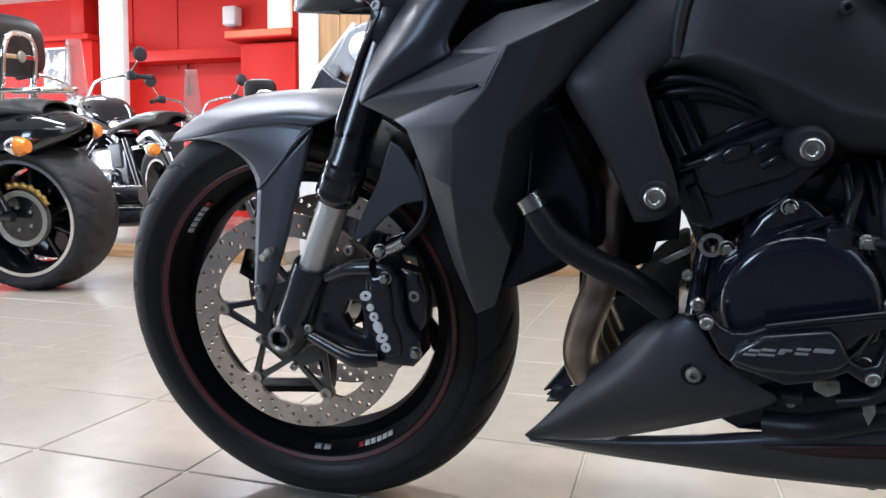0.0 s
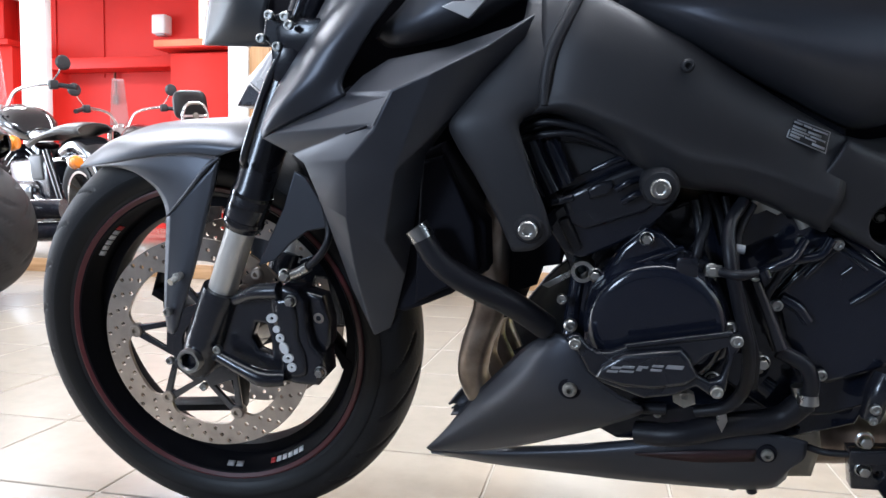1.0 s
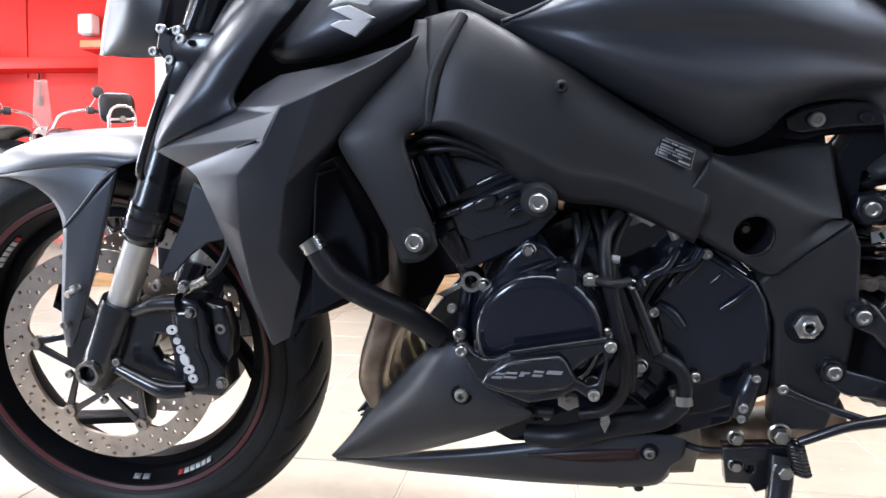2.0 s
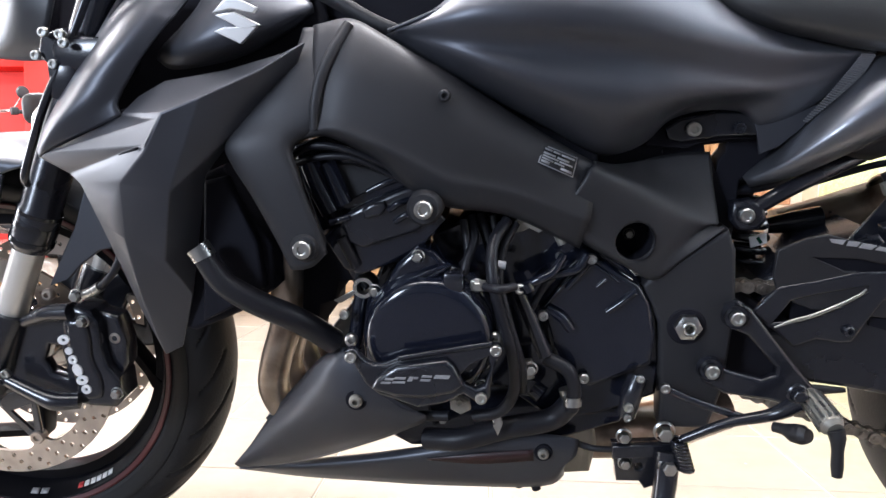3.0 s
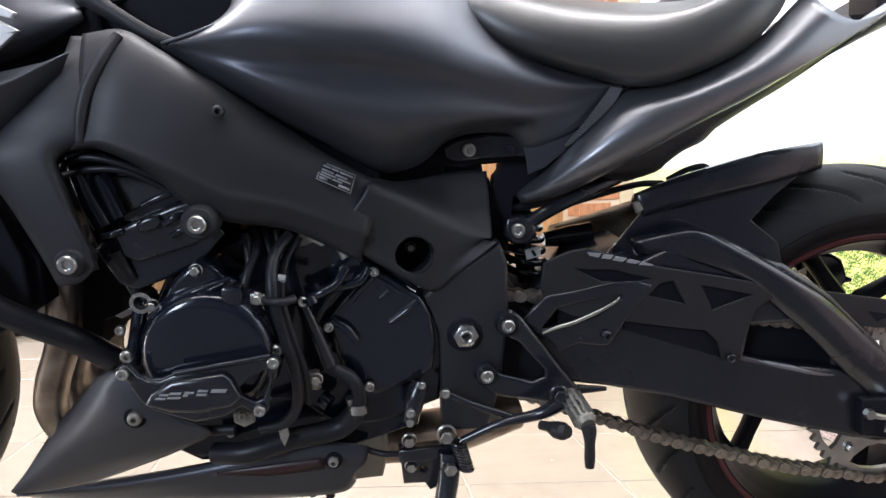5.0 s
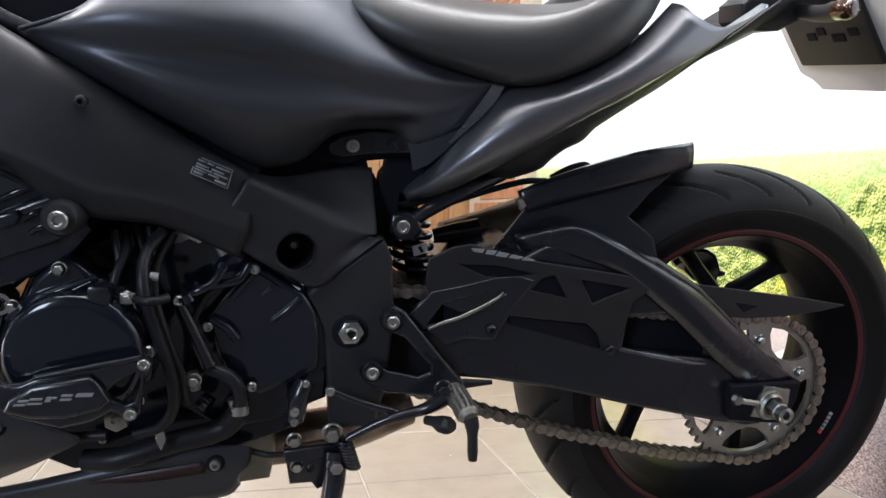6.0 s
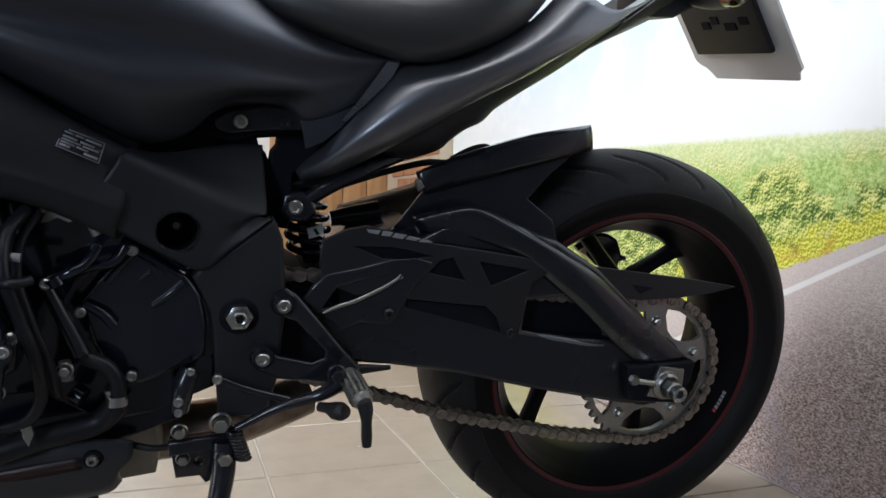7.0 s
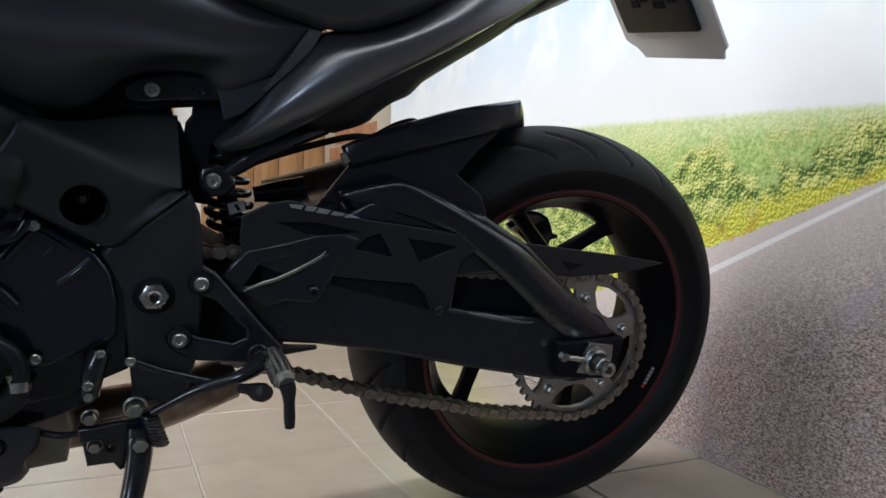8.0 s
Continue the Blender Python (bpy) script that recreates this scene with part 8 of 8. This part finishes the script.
    for dx, rot in ((-0.10, -22), (0.12, 22)):
        o = part("cylinder", box_bm(-0.07, 0.07, -0.08, 0.08, 0.0, 0.30, 0.02), SATIN, b)
        o.matrix_basis = pose(0.78 + dx, 0, 0.42, 0, rot, 0)
        for k in range(5):
            f = part("cooling_fin", box_bm(-0.085, 0.085, -0.10, 0.10, 0.06 + 0.045 * k, 0.07 + 0.045 * k, 0.003, 1), SATIN, b)
            f.matrix_basis = pose(0.78 + dx, 0, 0.42, 0, rot, 0)
    for dz in (0.0, 0.10):
        part("exhaust_pipe", tube_bm([(0.95, -0.19, 0.40 + dz), (0.70, -0.21, 0.30 + dz), (0.30, -0.22, 0.26 + dz), (-0.05, -0.23, 0.27 + dz), (-0.35, -0.24, 0.28 + dz)], [0.025, 0.028, 0.042, 0.045, 0.045], 16), CHROME if back and not bobbed else SATIN, b, "round exhaust pipe")
    for s in (-1, 1):
        part("swing_tube", tube_bm([(0.0, s * 0.15, 0.33), (0.30, s * 0.16, 0.35), (0.52, s * 0.13, 0.40)], 0.022, 10), SATIN, b)
        part("rear_damper", tube_bm([(0.02, s * 0.165, 0.35), (0.16, s * 0.165, 0.66)], 0.022, 12), GLOSS, b)
        if not bobbed:
            part("mudguard_strut", tube_bm([(-0.29, s * (hw + 0.012), 0.585), (-0.05, s * (hw + 0.016), 0.605), (0.25, s * (hw + 0.014), 0.60)], 0.016, 10), CHROME, b, "chrome mudguard strut")
        ix, iy, iz = (-0.135, 0.240, 0.645) if bobbed else (-0.30, 0.19, 0.585)
        part("indicator_stalk", tube_bm([(ix + 0.03, s * 0.12, iz), (ix, s * (iy - 0.02), iz - (s * 0.022 if bobbed else 0))], 0.010, 8), CHROME, b)
        ind = lathe("indicator", [(0.0, -0.030), (0.025, -0.026), (0.034, -0.010), (0.036, 0.006), (0.030, 0.022), (0.012, 0.034), (0.0, 0.036)], AMBER, b, 20, label="round amber indicator lens")
        ind.matrix_basis = pose(ix - 0.005, s * iy, iz - (s * 0.022 if bobbed else 0), 0, 0, -90)
        lathe("indicator_cup", [(0.026, 0.016), (0.039, 0.014), (0.041, 0.024), (0.030, 0.050), (0.0, 0.056)], CHROME, b, 20).matrix_basis = pose(ix - 0.005, s * iy, iz - (s * 0.022 if bobbed else 0), 0, 0, -90)
        part("fork", tube_bm([(1.62, s * 0.10, 0.33), (1.38, s * 0.10, 0.95)], [0.030, 0.024], 12), CHROME, b)
        part("handlebar", tube_bm([(1.33, s * 0.04, 0.98), (1.32, s * 0.12, 1.10), (1.26, s * 0.30, 1.14), (1.16, s * 0.40, 1.12)], 0.013, 10), CHROME, b)
        part("grip", tube_bm([(1.20, s * 0.365, 1.128), (1.10, s * 0.45, 1.105)], 0.019, 10), PLASTIC, b)
        part("switch_box", box_bm(1.185, 1.235, s * 0.33 - 0.03, s * 0.33 + 0.03, 1.10, 1.165, 0.01), PLASTIC, b)
        part("mirror_stalk", tube_bm([(1.24, s * 0.32, 1.14), (1.22, s * 0.38, 1.22), (1.20, s * 0.40, 1.27)], 0.006, 8), CHROME, b)
        mir = lathe("mirror", [(0.0, -0.012), (0.045, -0.012), (0.055, 0.0), (0.045, 0.022), (0.0, 0.028)], PLASTIC, b, 24)
        mir.matrix_basis = pose(1.20, s * 0.41, 1.29, 0, 0, 90)
    lathe("headlamp", [(0.0, -0.10), (0.06, -0.09), (0.09, -0.03), (0.095, 0.05), (0.085, 0.065), (0.0, 0.07)], CHROME, b, 32).matrix_basis = pose(1.46, 0, 0.92, 0, 0, 90)
    if not bobbed:
        part("tail_lamp", box_bm(-0.40, -0.36, -0.05, 0.05, 0.56, 0.62, 0.015), RED_MARK, b)
    if back:
        bx0 = 0.05 if bobbed else -0.12
        part("rack_rail", tube_bm([(bx0 + 0.10, -0.13, 0.835), (bx0 - 0.16, -0.12, 0.84), (bx0 - 0.24, -0.06, 0.845), (bx0 - 0.24, 0.06, 0.845), (bx0 - 0.16, 0.12, 0.84), (bx0 + 0.10, 0.13, 0.835)], 0.010, 10, 50), CHROME, b, "chrome luggage rack")
        for k in range(5):
            part("rack_bar", tube_bm([(bx0 + 0.04 - 0.06 * k, -0.118, 0.84), (bx0 + 0.04 - 0.06 * k, 0.118, 0.84)], 0.009, 8), CHROME, b)
        for s in (-1, 1):
            part("rack_strut", tube_bm([(bx0 - 0.02, s * 0.115, 0.835), (bx0 + 0.02, s * 0.13, 0.70)], 0.010, 8), CHROME, b)
        part("sissy_bar", tube_bm([(bx0 - 0.01, -0.095, 0.80), (bx0 - 0.03, -0.095, 0.90), (bx0 - 0.045, -0.092, 1.00), (bx0 - 0.05, -0.06, 1.055), (bx0 - 0.05, 0.0, 1.068), (bx0 - 0.05, 0.06, 1.055), (bx0 - 0.045, 0.092, 1.00), (bx0 - 0.03, 0.095, 0.90), (bx0 - 0.01, 0.095, 0.80)], 0.012, 12, 60), CHROME, b, "chrome sissy bar")
        zm = (pad_low + pad_top) / 2
        h2 = (pad_top - pad_low) / 2
        bm = bmesh.new()
        rings = []
        for dx, k in ((-0.028, 0.0), (-0.030, 0.55), (-0.026, 0.86), (-0.010, 0.98), (0.010, 1.0), (0.032, 0.95), (0.048, 0.80), (0.054, 0.5), (0.055, 0.0)):
            rings.append([bm.verts.new((bx0 + 0.02 + dx, k * pad_w * abs(math.cos(t)) ** 0.5 * (1 if math.cos(t) >= 0 else -1), zm + k * h2 * abs(math.sin(t)) ** 0.6 * (1 if math.sin(t) >= 0 else -1))) for t in np.linspace(0, 2 * math.pi, 40, endpoint=False)])
        for ra, rb in zip(rings, rings[1:]):
            for k in range(40):
                bm.faces.new((ra[k], ra[(k + 1) % 40], rb[(k + 1) % 40], rb[k]))
        bmesh.ops.remove_doubles(bm, verts=bm.verts, dist=1e-5)
        bmesh.ops.recalc_face_normals(bm, faces=bm.faces)
        part("backrest", bm, PADDING, b, "black padded backrest", 60)
        part("badge_bar", box_bm(bx0 - 0.050, bx0 - 0.040, -0.095, 0.095, 0.965, 0.985, 0.004), CHROME, b)
        lathe("badge", [(0.0, -0.006), (0.020, -0.006), (0.024, 0.0)], GREYCAST, b, 20).matrix_basis = pose(bx0 - 0.052, 0, 0.975, 0, 0, -90)
    if screen:
        glass = bpy.data.materials.get("windscreen_clear")
        if not glass:
            glass = bpy.data.materials.new("windscreen_clear")
            nt, g = nodes_of(glass)
            g.inputs["Transmission Weight"].default_value, g.inputs["Roughness"].default_value, g.inputs["IOR"].default_value = 0.85, 0.12, 1.1
        rows = [[(1.42 - 0.12 * k / 4, 0.085 * math.sin(radians(a)) * (1 - 0.10 * k), 1.00 + 0.100 * k) for a in (-90, -50, 0, 50, 90)] for k in range(5)]
        o = part("windscreen", loft([[(p[0] + 0.05 * (1 - (p[1] / 0.085) ** 2), p[1], p[2]) for p in r] for r in rows], 14, 10), glass, b, "clear plastic windscreen")
        thicken(o, 0.004)
    part("side_stand", tube_bm([(0.55, 0.16, 0.28), (0.52, 0.30, 0.012)], 0.013, 8), SATIN, b)
    return b


cruiser("cruiser", "gloss black cruiser with wide rear tyre and padded backrest", pose(-2.13, 1.47, 0.0, -6, 0, 191), True, False, rear_half=0.146, R=0.316, rim_r=0.238, bobbed=True, pad_w=0.245, pad_top=1.15, pad_low=0.895)
cruiser("cruiser", "black cruiser with chrome pipes standing on the plinth", pose(-2.43, 2.72, 0.075, -6, 0, 152), False, True, rear_half=0.075, R=0.315, rim_r=0.21)
cruiser("cruiser", "chrome laden cruiser with clear windscreen on the plinth", pose(-2.56, 4.0, 0.075, -6, 0, 146), True, True, rear_half=0.075, pad_w=0.13, pad_top=1.17, pad_low=0.95)


def sports_bike(m):
    """A parked sports bike seen from ahead: fairing, headlamp, wheel, fork."""
    b = thing("sports_bike", "grey and black sports motorcycle with white headlamp", "motorcycle", "motorcycles behind", m)
    c_wheel(b, "front_wheel", 0.0, 0.30, 0.06, 0.215, 6, False)
    c_wheel(b, "rear_wheel", -1.42, 0.31, 0.09, 0.215, 6, False)
    GREYP = material("silver_grey_fairing", (0.30, 0.30, 0.31), 0.28, metal=0.4, stains=0.2)
    # tall silver grey lamp surround with its round lamp, screen edge and mirror arm
    back = m.inverted()
    for nm, loop, y0, d, mat, lab in (
            ("lamp_surround", [(-0.87, 0.96), (-0.80, 1.08), (-0.73, 1.11), (-0.66, 1.11), (-0.66, 0.93), (-0.73, 0.91), (-0.81, 0.90)], 1.72, 0.16, GREYP, "silver grey lamp surround"),
            ("cowl_panel", [(-0.94, 0.94), (-0.85, 1.06), (-0.80, 1.11), (-0.77, 1.09), (-0.83, 0.97), (-0.87, 0.88), (-0.91, 0.90)], 1.76, 0.10, GREYP, ""),
            ("screen_edge", [(-0.99, 0.95), (-0.90, 1.04), (-0.82, 1.13), (-0.80, 1.12), (-0.88, 1.02), (-0.96, 0.92)], 1.80, 0.05, WHITE_PLASTIC, "pale screen edge"),
            ("lower_cowl", [(-0.99, 0.85), (-0.93, 0.95), (-0.87, 0.90), (-0.82, 0.88), (-0.76, 0.91), (-0.66, 0.91), (-0.66, 0.83)], 1.75, 0.14, SATIN, "")):
        o = plate(nm, [loop], y0, d, mat, b, 0.012, label=lab)
        o.matrix_basis = back
    cx, cz = [(-0.73, 1.01)][0]
    lathe("headlamp", [(0.0, -0.022), (0.030, -0.020), (0.050, -0.008), (0.056, 0.0), (0.060, 0.012)], LENS, b, 32, centre=(cx, 1.705, cz), label="white headlamp").matrix_basis = back
    for s in (-1, 1):
        rows = [[(-0.10, s * 0.16, 0.82), (-0.25, s * 0.23, 0.85), (-0.45, s * 0.24, 0.90)], [(-0.22, s * 0.18, 0.55), (-0.36, s * 0.22, 0.55), (-0.55, s * 0.22, 0.60)], [(-0.34, s * 0.14, 0.32), (-0.46, s * 0.16, 0.30), (-0.62, s * 0.16, 0.34)]]
        thicken(part("side_fairing", loft(rows, 12, 16), SATIN, b, "black side fairing"), 0.005)
        part("fork", tube_bm([(0, s * 0.10, 0.30), (-0.24, s * 0.10, 0.92)], [0.026, 0.028], 12), SATIN, b)
        part("handlebar", tube_bm([(-0.24, s * 0.10, 0.96), (-0.30, s * 0.36, 0.95)], 0.014, 8), SATIN, b)
    rows = [[(-0.30, y, z0), (-0.50, y * 1.6, z1), (-0.75, y * 1.4, z2)] for y, z0, z1, z2 in ((-0.10, 0.82, 0.80, 0.74), (-0.13, 0.92, 0.94, 0.82), (0, 0.98, 1.02, 0.86), (0.13, 0.92, 0.94, 0.82), (0.10, 0.82, 0.80, 0.74))]
    thicken(part("fuel_tank", loft(rows, 16, 16), SATIN, b), 0.005)
    rows = [[(-0.72, y, z), (-1.1, y * 0.9, z + 0.02), (-1.55, y * 0.5, z + 0.14)] for y, z in ((-0.12, 0.74), (-0.10, 0.81), (0, 0.83), (0.10, 0.81), (0.12, 0.74))]
    thicken(part("seat", loft(rows, 16, 12), VINYL, b), 0.01)
    part("engine_case", box_bm(-0.95, -0.40, -0.18, 0.18, 0.25, 0.68, 0.05, 3), SATIN, b)
    part("swing_arm", box_bm(-1.42, -0.90, -0.11, 0.11, 0.28, 0.36, 0.02), SATIN, b)
    return b


sports_bike(pose(-0.60, 1.98, 0.0, 0, 0, -112))


# ---- floor tiles nearest the motorcycle ----
for m in near_tiles:
    o = new("tile", TILE_ME)
    o.parent = floor
    o.matrix_basis = m
